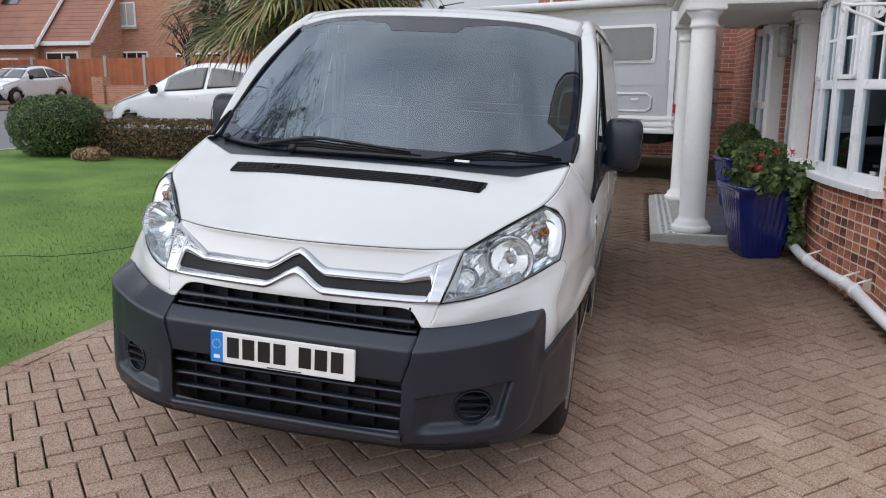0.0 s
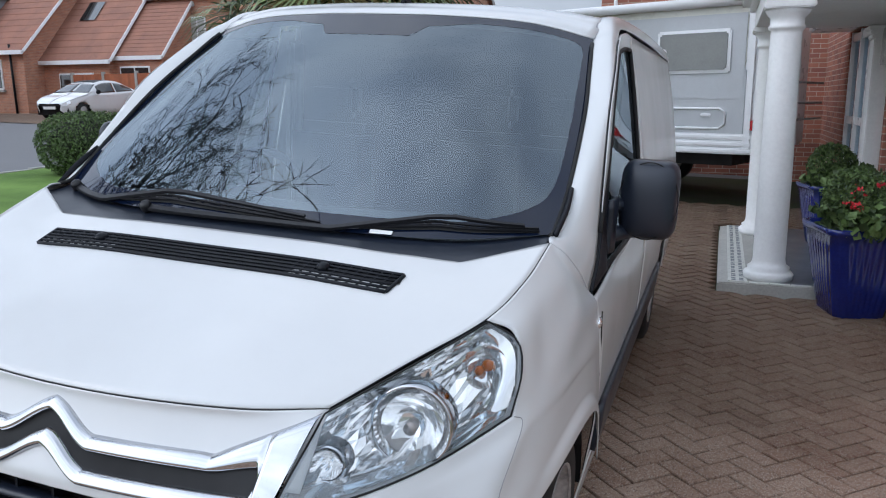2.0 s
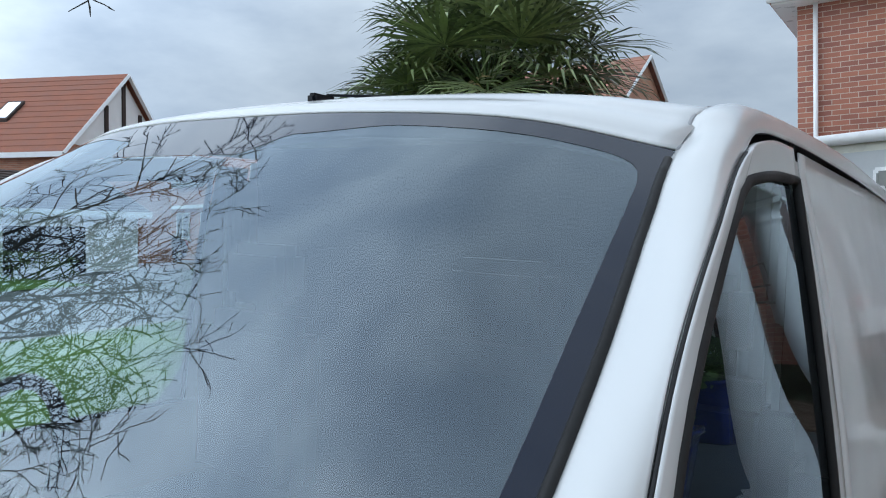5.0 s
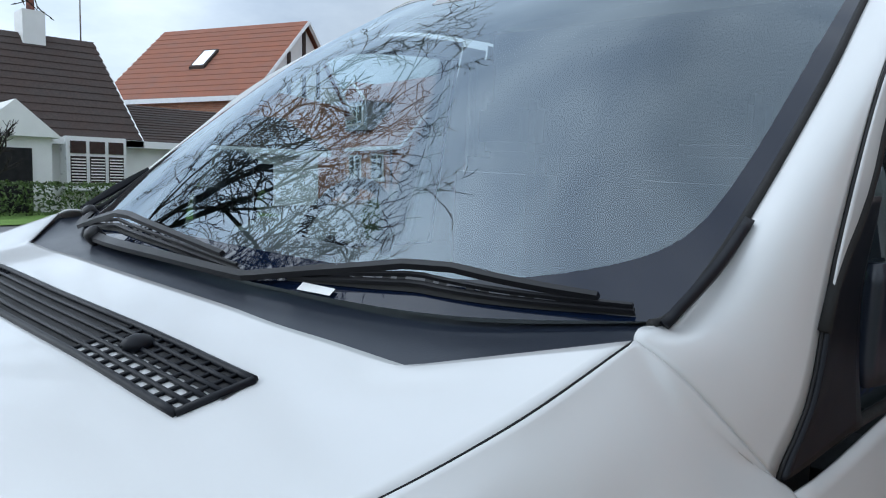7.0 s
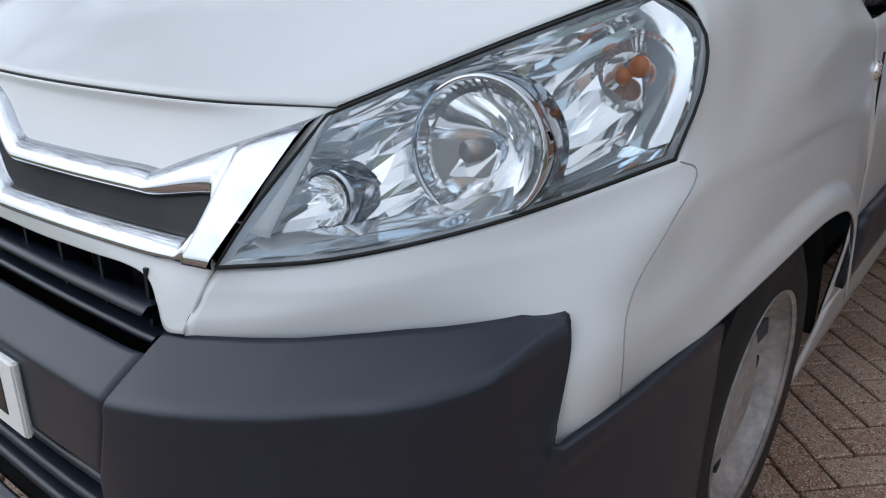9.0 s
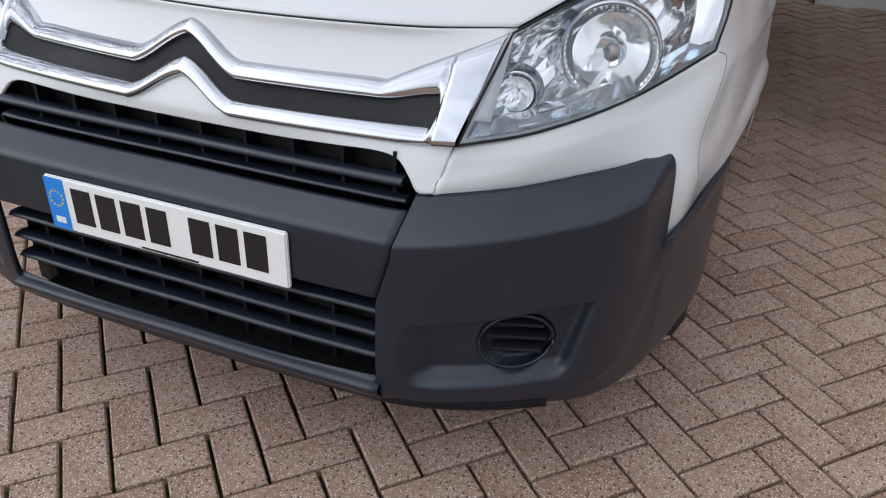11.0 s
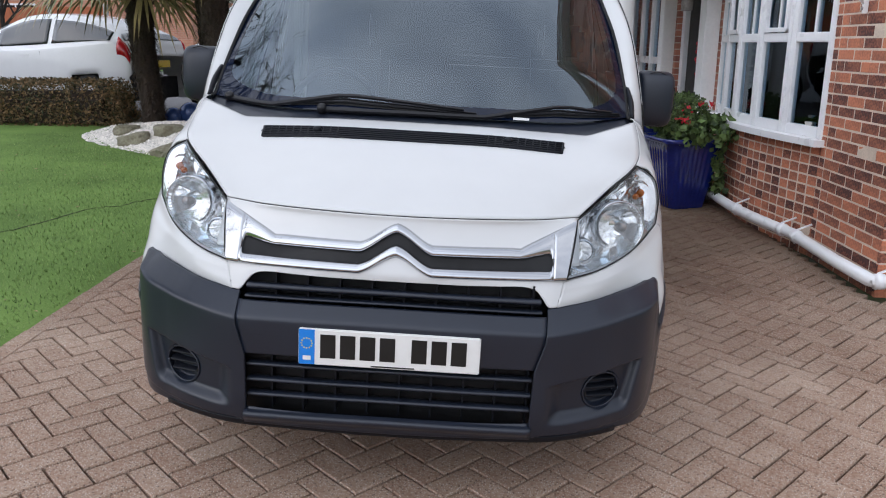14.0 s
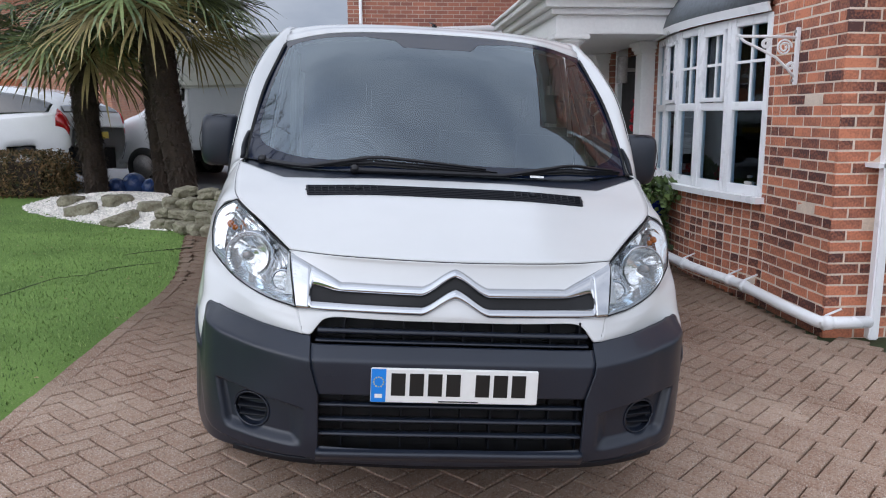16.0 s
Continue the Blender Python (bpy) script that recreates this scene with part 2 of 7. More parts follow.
BRICKPIECE = material("red_brick", (0.15, 0.062, 0.055), 0.85, vary=0.4, scale=7, grain=60, bump=0.9, hue=(0.46, 0.17, 0.095), obj_random=0.75)
BRICKJ = material("red_brick_joined", (0.15, 0.062, 0.055), 0.85, vary=0.4, scale=7, grain=60, bump=0.9, hue=(0.46, 0.17, 0.095), island=True, obj_random=0.75)
MORTAR = material("mortar", (0.70, 0.58, 0.47), 0.95, vary=0.2, scale=8, grain=80, bump=0.4)
BRICKWALL = brick_material("brickwork", (0.54, 0.20, 0.12), (0.33, 0.115, 0.08), (0.66, 0.54, 0.43))
BRICKFAR = brick_material("far_brickwork", (0.66, 0.28, 0.15), (0.5, 0.2, 0.12), (0.6, 0.48, 0.38))
TILE = material("brown_roof_tile", (0.27, 0.125, 0.085), 0.85, vary=0.3, scale=1.2, grain=30, bump=0.4, hue=(0.31, 0.15, 0.105))
TILEDARK = material("dark_roof_tile", (0.048, 0.032, 0.027), 0.9, vary=0.45, scale=1.5, grain=14, bump=0.4)
TILERED = material("orange_roof_tile", (0.27, 0.105, 0.065), 0.85, vary=0.25, scale=1.5, grain=24, bump=0.4)
FENCE = material("fence_board", (0.40, 0.13, 0.06), 0.8, vary=0.3, scale=2, grain=30, obj_random=0.4)
POT = material("blue_glaze", (0.006, 0.016, 0.15), 0.12, vary=0.3, scale=7, coat=0.6)
BLUEPLASTIC = material("blue_ceramic_balls", (0.03, 0.06, 0.17), 0.25, vary=0.2)
LEAF = material("leaf", (0.045, 0.085, 0.022), 0.6, vary=0.5, scale=12, grain=50, hue=(0.09, 0.14, 0.04), island=True)
HEDGE = material("hedge_leaf", (0.055, 0.075, 0.022), 0.7, vary=0.5, scale=6, grain=40, hue=(0.17, 0.10, 0.045), island=True)
PALMLEAF = material("palm_frond", (0.075, 0.115, 0.045), 0.45, vary=0.5, scale=3, grain=20, hue=(0.17, 0.21, 0.085), island=True)
PALMDRY = material("dry_palm_frond", (0.30, 0.24, 0.10), 0.7, vary=0.4, island=True)
BARK = material("fibrous_bark", (0.04, 0.027, 0.019), 0.95, vary=0.5, scale=12, grain=60, bump=0.8)
TWIG = material("bare_twig", (0.022, 0.018, 0.015), 0.9, vary=0.4, scale=10)
PETAL = material("red_petal", (0.55, 0.015, 0.03), 0.6, vary=0.3)
DRYLEAF = material("dry_leaf", (0.36, 0.25, 0.15), 0.9, vary=0.4, island=True)
CARWHITE = material("car_paint_white", (0.74, 0.75, 0.76), 0.2, vary=0.03, coat=0.7)
MHGREY = material("motorhome_grey", (0.50, 0.52, 0.54), 0.35, vary=0.05, coat=0.3)
MHCREAM = material("motorhome_cream", (0.68, 0.67, 0.60), 0.3, vary=0.05, coat=0.3)
DARKGLASS = material("dark_window", (0.02, 0.024, 0.026), 0.04, vary=0.1, coat=0.6)
CLADDING = material("grey_cladding", (0.30, 0.33, 0.36), 0.7, vary=0.1)
TILEMOSAIC = material("slate_floor_tile", (0.10, 0.11, 0.12), 0.35, vary=0.25, scale=5)
MOSAIC = material("patterned_border_tile", (0.62, 0.62, 0.58), 0.35, vary=0.15, scale=9)
CURTAIN = material("net_curtain", (0.5, 0.5, 0.47), 0.95, vary=0.15)
# Room dimness put into a near-black colour; the dark front door shares it.
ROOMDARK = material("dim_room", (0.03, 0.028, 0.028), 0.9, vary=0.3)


# ---- building tools ----
def thing(name, label, category, group="", kind="", at=(0, 0, 0)):
    ob = tagged(new(name), label, category, group, kind)
    ob.empty_display_size = 0.1
    ob.location = at
    return ob


def link(name, me, material_, parent=None, label="", smooth=False):
    ob = new(name, me)
    me.materials.append(material_)
    if smooth:
        me.shade_smooth()
    if parent is not None:
        ob.parent = parent
    if label:
        ob["label"] = label
    return ob


def part(name, bm, material_, parent=None, label="", smooth=False):
    me = bpy.data.meshes.new(name)
    bmesh.ops.recalc_face_normals(bm, faces=bm.faces)
    bm.to_mesh(me)
    bm.free()
    return link(name, me, material_, parent, label, smooth)


def raw(name, verts, faces, material_, parent=None, label="", smooth=False):
    me = bpy.data.meshes.new(name)
    me.from_pydata([tuple(v) for v in verts], [], faces)
    me.update()
    return link(name, me, material_, parent, label, smooth)


def add_box(bm, lo, hi, bevel=0.0, m=None):
    lo, hi = Vector(lo), Vector(hi)
    made = bmesh.ops.create_cube(bm, size=1.0)["verts"]
    for v in made:
        v.co = Vector(((lo[i] + hi[i]) / 2 + v.co[i] * (hi[i] - lo[i]) for i in range(3)))
    if bevel:
        edges = list({e for v in made for e in v.link_edges})
        made = bmesh.ops.bevel(bm, geom=edges, offset=bevel, segments=2, affect="EDGES")["verts"]
    if m is not None:
        bmesh.ops.transform(bm, matrix=m, verts=list({v for v in made if v.is_valid}))
    return bm


def box(name, lo, hi, material_, parent=None, bevel=0.0, label="", m=None):
    return part(name, add_box(bmesh.new(), lo, hi, bevel, m), material_, parent, label)


def add_lathe(bm, profile, at=(0, 0, 0), seg=24, m=None, caps=True):
    """Turned shape: profile of (radius, height)."""
    rings = []
    for r, z in profile:
        ring = []
        for i in range(seg):
            a = 2 * math.pi * i / seg
            p = Vector((r * math.cos(a), r * math.sin(a), z))
            p = (m @ p) if m is not None else p + Vector(at)
            ring.append(bm.verts.new(p))
        rings.append(ring)
    for a, b in zip(rings, rings[1:]):
        for i in range(seg):
            bm.faces.new((a[i], a[(i + 1) % seg], b[(i + 1) % seg], b[i]))
    for ring in (rings[0], rings[-1]) if caps else ():
        bm.faces.new(ring)
    return bm


def lathe(name, profile, material_, parent=None, at=(0, 0, 0), seg=24, m=None, label="", caps=True):
    return part(name, add_lathe(bmesh.new(), profile, at, seg, m, caps), material_, parent, label, smooth=True)


def add_tube(bm, pts, r0, r1=None, seg=6):
    """Tapered tube along points."""
    pts = [Vector(p) for p in pts]
    r1 = r0 if r1 is None else r1
    rings = []
    for i, p in enumerate(pts):
        d = (pts[min(i + 1, len(pts) - 1)] - pts[max(i - 1, 0)]).normalized()
        a = d.cross(Vector((0.31, 0.17, 0.94))).normalized()
        b = d.cross(a)
        r = r0 + (r1 - r0) * i / (len(pts) - 1)
        rings.append([bm.verts.new(p + r * (math.cos(t) * a + math.sin(t) * b)) for t in (2 * math.pi * k / seg for k in range(seg))])
    for a, b in zip(rings, rings[1:]):
        for i in range(seg):
            bm.faces.new((a[i], a[(i + 1) % seg], b[(i + 1) % seg], b[i]))
    bm.faces.new(rings[0])
    bm.faces.new(rings[-1])
    return bm


def tube(name, pts, r0, material_, parent=None, r1=None, seg=8, label=""):
    return part(name, add_tube(bmesh.new(), pts, r0, r1, seg), material_, parent, label, smooth=True)


def spline(ps, t):
    """Point at t (0..1) of a smooth curve through ps."""
    n = len(ps) - 1
    s = min(max(t, 0.0), 1.0) * n
    i = min(int(s), n - 1)
    f = s - i
    p1, p2 = ps[i], ps[i + 1]
    p0 = ps[i - 1] if i else p1 * 2 - p2
    p3 = ps[i + 2] if i + 2 <= n else p2 * 2 - p1
    return 0.5 * ((2 * p1) + (p2 - p0) * f + (2 * p0 - 5 * p1 + 4 * p2 - p3) * f * f + (3 * p1 - p0 - 3 * p2 + p3) * f * f * f)


def net(rows):
    """A smooth surface through rows of control points; returns f(u, v), u along a row."""
    rows = [[Vector(p) for p in row] for row in rows]
    return lambda u, v: spline([spline(row, u) for row in rows], v)


def wide(rows):
    """Half rows, from the middle outwards, made symmetrical."""
    return [[(-x, y, z) for x, y, z in reversed(row[1:])] + list(row) for row in rows]


def fair(grid, fixed, rounds):
    """Takes short waves out of a panel (rows x columns x 3), its fixed places staying."""
    for k in range(2 * rounds):
        step = 0.5 if k % 2 == 0 else -0.53
        move = np.zeros_like(grid)
        move[1:-1, 1:-1] = (grid[:-2, 1:-1] + grid[2:, 1:-1] + grid[1:-1, :-2] + grid[1:-1, 2:]) / 4 - grid[1:-1, 1:-1]
        move[fixed] = 0
        grid = grid + step * move
    return grid


def skin(name, f, nu, nv, material_, parent, thick=0.004, side=1, label="", keep=None, rounds=0, pin=None):
    """A panel over f(u, v); side -1 mirrors it to the other flank."""
    verts = [tuple(f(i / nu, j / nv)) for j in range(nv + 1) for i in range(nu + 1)]
    if rounds:
        fixed = np.array([[pin is not None and pin(i / nu, j / nv) for i in range(nu + 1)] for j in range(nv + 1)])
        verts = fair(np.array(verts).reshape(nv + 1, nu + 1, 3), fixed, rounds).reshape(-1, 3).tolist()
    verts = [(p[0] * side, p[1], p[2]) for p in verts]
    w = nu + 1
    faces = []
    for j in range(nv):
        for i in range(nu):
            if keep is None or keep((i + 0.5) / nu, (j + 0.5) / nv):
                q = (j * w + i, j * w + i + 1, (j + 1) * w + i + 1, (j + 1) * w + i)
                faces.append(q if side > 0 else q[::-1])
    ob = raw(name, verts, faces, material_, parent, label, smooth=True)
    if thick:
        s = ob.modifiers.new("thickness", "SOLIDIFY")
        s.thickness, s.offset = thick, 0.0
    return ob


def clamp(a, lo, hi):
    return max(lo, min(hi, a))


def smooth01(a):
    a = clamp(a, 0.0, 1.0)
    return a * a * (3 - 2 * a)


def ground_z(x, y):
    """The fall of the ground: towards the house, and up to the road."""
    return -0.03 * clamp(x, -2.5, 3.0) + 0.035 * clamp(math.hypot(x, y) - 5.0, 0.0, 22.0)


# ---- the white van ----
van = thing("panel_van", "white panel van with dark grey bumper and chrome grille bars", "van")
van.matrix_world = pose(-0.0319, 0, 0.0008, 0, 3.0, 0)


def face_y(x, z):
    """Depth of the nose round the grille."""
    return 0.09 + 0.47 * (z - 0.757) + 0.16 * x * x + 1.3 * x * x * (z - 0.757)


def side_x(z):
    """Half width of the body at a height."""
    return spline([Vector((v, 0, 0)) for v in (0.885, 0.925, 0.938, 0.941, 0.917, 0.886, 0.848, 0.798)], (z - 0.25) / 1.5)[0]


BONNET = wide([
    [(0, 0.160, 0.920), (0.2, 0.172, 0.921), (0.4, 0.215, 0.921), (0.546, 0.285, 0.921)],
    [(0, 0.33, 0.997), (0.25, 0.34, 0.997), (0.48, 0.385, 0.988), (0.655, 0.43, 0.986)],
    [(0, 0.50, 1.056), (0.28, 0.51, 1.056), (0.55, 0.545, 1.047), (0.768, 0.58, 1.052)],
    [(0, 0.66, 1.103), (0.3, 0.67, 1.102), (0.59, 0.70, 1.093), (0.809, 0.755, 1.105)],
    [(0, 0.775, 1.13), (0.3, 0.78, 1.128), (0.632, 0.807, 1.115), (0.824, 0.932, 1.164)],
])
bonnet_f = net(BONNET)


def straight(row):
    """A row of control points joined by straight lines."""
    ps = [Vector(p) for p in row]
    n_ = len(ps) - 1
    return lambda u: ps[min(int(clamp(u, 0, 1) * n_), n_ - 1)].lerp(ps[min(int(clamp(u, 0, 1) * n_), n_ - 1) + 1], clamp(u, 0, 1) * n_ - min(int(clamp(u, 0, 1) * n_), n_ - 1))


rear_edge = straight(BONNET[-1])


def bonnet_skin(u, v):
    """The bonnet with sharp corners at its rear edge."""
    w = smooth01((v - 0.78) / 0.22) * smooth01((abs(u - 0.5) - 0.18) / 0.1)
    return bonnet_f(u, v) + w * (rear_edge(u) - bonnet_f(u, 1))


bonnet = skin("bonnet", bonnet_skin, 72, 40, WHITE, van, rounds=150)
lip_rows = [[(x, face_y(x, z) + (0.004 if z < 0.9 else 0), z) for x in (0, 0.2, 0.4, 0.546)] for z in (0.795, 0.83, 0.87, 0.90)]
lip_rows.append([(x, y - 0.001, z - 0.003) for x, y, z in ((0, 0.160, 0.920), (0.2, 0.172, 0.921), (0.4, 0.215, 0.921), (0.546, 0.285, 0.921))])
skin("bonnet_lip", net(wide(lip_rows)), 40, 16, WHITE, van)

# windscreen
SCREENNET = wide([
    [(0, 0.835, 1.152), (0.3, 0.845, 1.151), (0.58, 0.906, 1.152), (0.812, 1.02, 1.172)],
    [(0, 1.10, 1.384), (0.3, 1.11, 1.382), (0.58, 1.164, 1.372), (0.815, 1.26, 1.345)],
    [(0, 1.39, 1.605), (0.29, 1.40, 1.602), (0.56, 1.452, 1.588), (0.79, 1.53, 1.54)],
    [(0, 1.70, 1.785), (0.28, 1.71, 1.782), (0.54, 1.753, 1.766), (0.752, 1.81, 1.722)],
])
screen_f = net(SCREENNET)
screen = skin("windscreen", screen_f, 40, 30, SCREEN, van, thick=0)
screen.visible_shadow = False


def frit_inner(k, n):
    """Inner edge of the printed border: a rounded rectangle with the mirror's tab at the top."""
    a = 2 * math.pi * k / n
    c, d = math.cos(a), math.sin(a)
    e_ = 22 if d > 0 else 9
    r = (abs(c) ** e_ + abs(d) ** e_) ** (-1 / e_)
    u, v = 0.5 + 0.477 * c * r, d * r
    h = abs(u - 0.5) * 2
    top = 0.043 + 0.075 * smooth01((0.25 - h) / 0.07) + 0.035 * smooth01((0.46 - h) / 0.22)
    low = 0.055 + 0.03 * smooth01((h - 0.6) / 0.4)
    return u, (0.5 + (0.5 - top) * v if v > 0 else 0.5 + (0.5 - low) * v)


def frit_f(u, v):
    p, e = screen_f(u, v), 0.01
    nrm = (screen_f(min(1, u + e), v) - screen_f(max(0, u - e), v)).cross(screen_f(u, min(1, v + e)) - screen_f(u, max(0, v - e))).normalized()
    return p + 0.0006 * (nrm if nrm.z > 0 else -nrm)


FN, FR = 480, 6
bv, bf = [], []
for k in range(FN):
    u, v = frit_inner(k, FN)
    q = 0.5 / max(abs(u - 0.5), abs(v - 0.5))
    bv += [frit_f(0.5 + (u - 0.5) * (1 + (q - 1) * r / FR), 0.5 + (v - 0.5) * (1 + (q - 1) * r / FR)) for r in range(FR + 1)]
for k in range(FN):
    for r in range(FR):
        bf.append((k * (FR + 1) + r, k * (FR + 1) + r + 1, (k + 1) % FN * (FR + 1) + r + 1, (k + 1) % FN * (FR + 1) + r))
raw("glass_border", bv, bf, FRIT, van, "black printed windscreen border", smooth=True)
cowl_rows = [[(0, 0.772, 1.122), (0.3, 0.777, 1.12), (0.632, 0.803, 1.107), (0.82, 0.93, 1.15)],
             [(0, 0.80, 1.128), (0.3, 0.81, 1.127), (0.61, 0.85, 1.122), (0.818, 0.98, 1.155)],
             [(0, 0.86, 1.146), (0.3, 0.87, 1.145), (0.59, 0.925, 1.144), (0.815, 1.035, 1.168)]]
cowl_f, cowl_edge = net(wide(cowl_rows)), straight(wide(cowl_rows)[0])
skin("cowl", lambda u, v: cowl_f(u, v) + (1 - smooth01(v)) * smooth01((abs(u - 0.5) - 0.18) / 0.1) * (cowl_edge(u) - cowl_f(u, 0)), 72, 8, TRIM, van, label="black plastic scuttle panel")

# roof, pillars
ROOFNET = wide([
    [(0, 1.705, 1.788), (0.28, 1.715, 1.785), (0.54, 1.757, 1.769), (0.752, 1.812, 1.724)],
    [(0, 1.80, 1.821), (0.28, 1.81, 1.817), (0.55, 1.84, 1.802), (0.757, 1.885, 1.764)],
    [(0, 2.1, 1.861), (0.3, 2.1, 1.857), (0.56, 2.1, 1.841), (0.752, 2.12, 1.816)],
    [(0, 3.3, 1.892), (0.3, 3.3, 1.888), (0.58, 3.3, 1.872), (0.757, 3.3, 1.847)],
    [(0, 4.86, 1.88), (0.3, 4.86, 1.876), (0.58, 4.86, 1.86), (0.757, 4.84, 1.832)],
])
skin("roof", net(ROOFNET), 32, 40, WHITE, van)
pillar_net = net([
    [(0.888, 0.93, 1.06), (0.895, 0.97, 1.05), (0.905, 1.03, 1.03), (0.918, 1.13, 0.985)],
    [(0.824, 0.936, 1.166), (0.862, 0.96, 1.135), (0.893, 1.02, 1.075), (0.909, 1.10, 1.008)],
    [(0.818, 1.03, 1.178), (0.862, 1.06, 1.175), (0.893, 1.105, 1.14), (0.911, 1.165, 1.09)],
    [(0.822, 1.165, 1.272), (0.858, 1.18, 1.285), (0.885, 1.205, 1.275), (0.899, 1.24, 1.25)],
    [(0.808, 1.42, 1.468), (0.840, 1.43, 1.484), (0.863, 1.43, 1.487), (0.875, 1.42, 1.475)],
    [(0.776, 1.64, 1.618), (0.808, 1.65, 1.638), (0.836, 1.65, 1.640), (0.852, 1.64, 1.622)],
    [(0.752, 1.815, 1.724), (0.782, 1.835, 1.744), (0.808, 1.855, 1.745), (0.824, 1.87, 1.722)],
    [(0.737, 2.12, 1.822), (0.765, 2.14, 1.828), (0.788, 2.17, 1.815), (0.803, 2.2, 1.785)],
    [(0.742, 3.3, 1.853), (0.768, 3.3, 1.855), (0.792, 3.3, 1.838), (0.806, 3.3, 1.79)],
    [(0.742, 4.84, 1.838), (0.768, 4.84, 1.84), (0.79, 4.84, 1.82), (0.804, 4.84, 1.77)],
])
PILLAR = lambda u, v: pillar_net(u, (v * 8 + 1) / 9)
for s in (1, -1):
    skin("pillar", PILLAR, 12, 70, WHITE, van, side=s)
    tube("roof_seam", [(p.x * s, p.y, p.z + 0.001) for p in (PILLAR(0.02, 0.62 + 0.38 * k / 40) for k in range(41))], 0.0035, SHUT, van, seg=6)
    edge = [PILLAR(0.0, v / 40) for v in range(3, 25)]
    tube("windscreen_seal", [(p.x * s * 0.997, p.y - 0.002, p.z + 0.002) for p in edge], 0.0065, RUBBER, van)

PLAN = [Vector((v, 0, 0)) for v in (0.004, 0.003, 0.003, 0.005, 0.011, 0.045, 0.105, 0.198, 0.45)]
CREASE = ((0.0, 0.628), (0.45, 0.628), (0.53, 0.639), (0.60, 0.649), (0.66, 0.659), (0.72, 0.672), (0.767, 0.682), (0.79, 0.688), (0.81, 0.696), (0.84, 0.708))


def table(knots, a):
    """Straight lines between (place, value) knots."""
    for (a0, b0), (a1, b1) in zip(knots, knots[1:]):
        if a <= a1:
            return b0 + (b1 - b0) * clamp((a - a0) / (a1 - a0), 0, 1)
    return knots[-1][1]


def bumper_y(x, z):
    """Depth of the bumper: upright below the crease, leaning back above it, tucked under at the foot."""
    a = abs(x)
    y = spline(PLAN, a / 0.905)[0] + 1.25 * max(0, 0.40 - z) ** 2
    d = z - table(CREASE, a)
    lean = table(((0.45, 1.42), (0.5, 1.7), (0.605, 2.0), (0.66, 2.6), (0.716, 3.2), (0.768, 3.9), (0.80, 4.8), (0.84, 5.0)), a)
    return y + 0.004 + lean * 0.5 * (d + math.sqrt(d * d + 0.00002))


# white front corner in one sweep: lamp, white bumper cheek, wing up to the door
CORNER_ROWS = [
    [(0.543, 0.272, 0.914), (0.625, 0.367, 0.962), (0.700, 0.463, 1.005), (0.770, 0.580, 1.051), (0.809, 0.757, 1.104), (0.821, 0.85, 1.135), (0.826, 0.937, 1.165), (0.862, 0.965, 1.14), (0.909, 1.10, 1.010)],
    [(0.535, 0.225, 0.872), (0.624, 0.308, 0.908), (0.735, 0.420, 0.955), (0.834, 0.596, 1.014), (0.857, 0.74, 1.04), (0.873, 0.83, 1.055), (0.888, 0.93, 1.06), (0.902, 1.02, 1.03), (0.918, 1.13, 0.985)],
    [(0.500, 0.137, 0.757), (0.62, 0.215, 0.776), (0.74, 0.345, 0.812), (0.851, 0.535, 0.861), (0.892, 0.66, 0.88), (0.916, 0.79, 0.885), (0.928, 0.92, 0.885), (0.936, 1.05, 0.88), (0.938, 1.19, 0.865)],
    [(0.489, 0.116, 0.722), (0.62, 0.192, 0.739), (0.74, 0.314, 0.765), (0.850, 0.460, 0.795), (0.884, 0.57, 0.81), (0.913, 0.72, 0.825), (0.932, 0.92, 0.835), (0.940, 1.07, 0.82), (0.941, 1.215, 0.77)],
    [(0.480, 0.101, 0.685), (0.605, 0.176, 0.699), (0.735, 0.288, 0.714), (0.838, 0.388, 0.728), (0.875, 0.49, 0.735), (0.910, 0.655, 0.765), (0.936, 0.92, 0.79), (0.945, 1.10, 0.76), (0.944, 1.24, 0.68)],
    [(0.47, 0.12, 0.62), (0.605, 0.19, 0.63), (0.74, 0.285, 0.64), (0.845, 0.345, 0.65), (0.878, 0.45, 0.67), (0.911, 0.62, 0.708), (0.940, 0.92, 0.75), (0.948, 1.12, 0.70), (0.945, 1.25, 0.56)],
    [(0.47, 0.12, 0.57), (0.605, 0.19, 0.56), (0.74, 0.27, 0.56), (0.836, 0.335, 0.545), (0.870, 0.445, 0.575), (0.912, 0.585, 0.652), (0.945, 0.92, 0.705), (0.95, 1.14, 0.64), (0.946, 1.265, 0.44)],
]
over = [tuple(2 * a - b for a, b in zip(p, q)) for p, q in zip(CORNER_ROWS[0], CORNER_ROWS[1])][:6] + [(0.818, 1.03, 1.178), (0.87, 1.075, 1.168), (0.911, 1.165, 1.09)]
corner_net = net([over] + CORNER_ROWS)
CORNER = lambda u, v: corner_net(u, (v * 6 + 1) / 7)


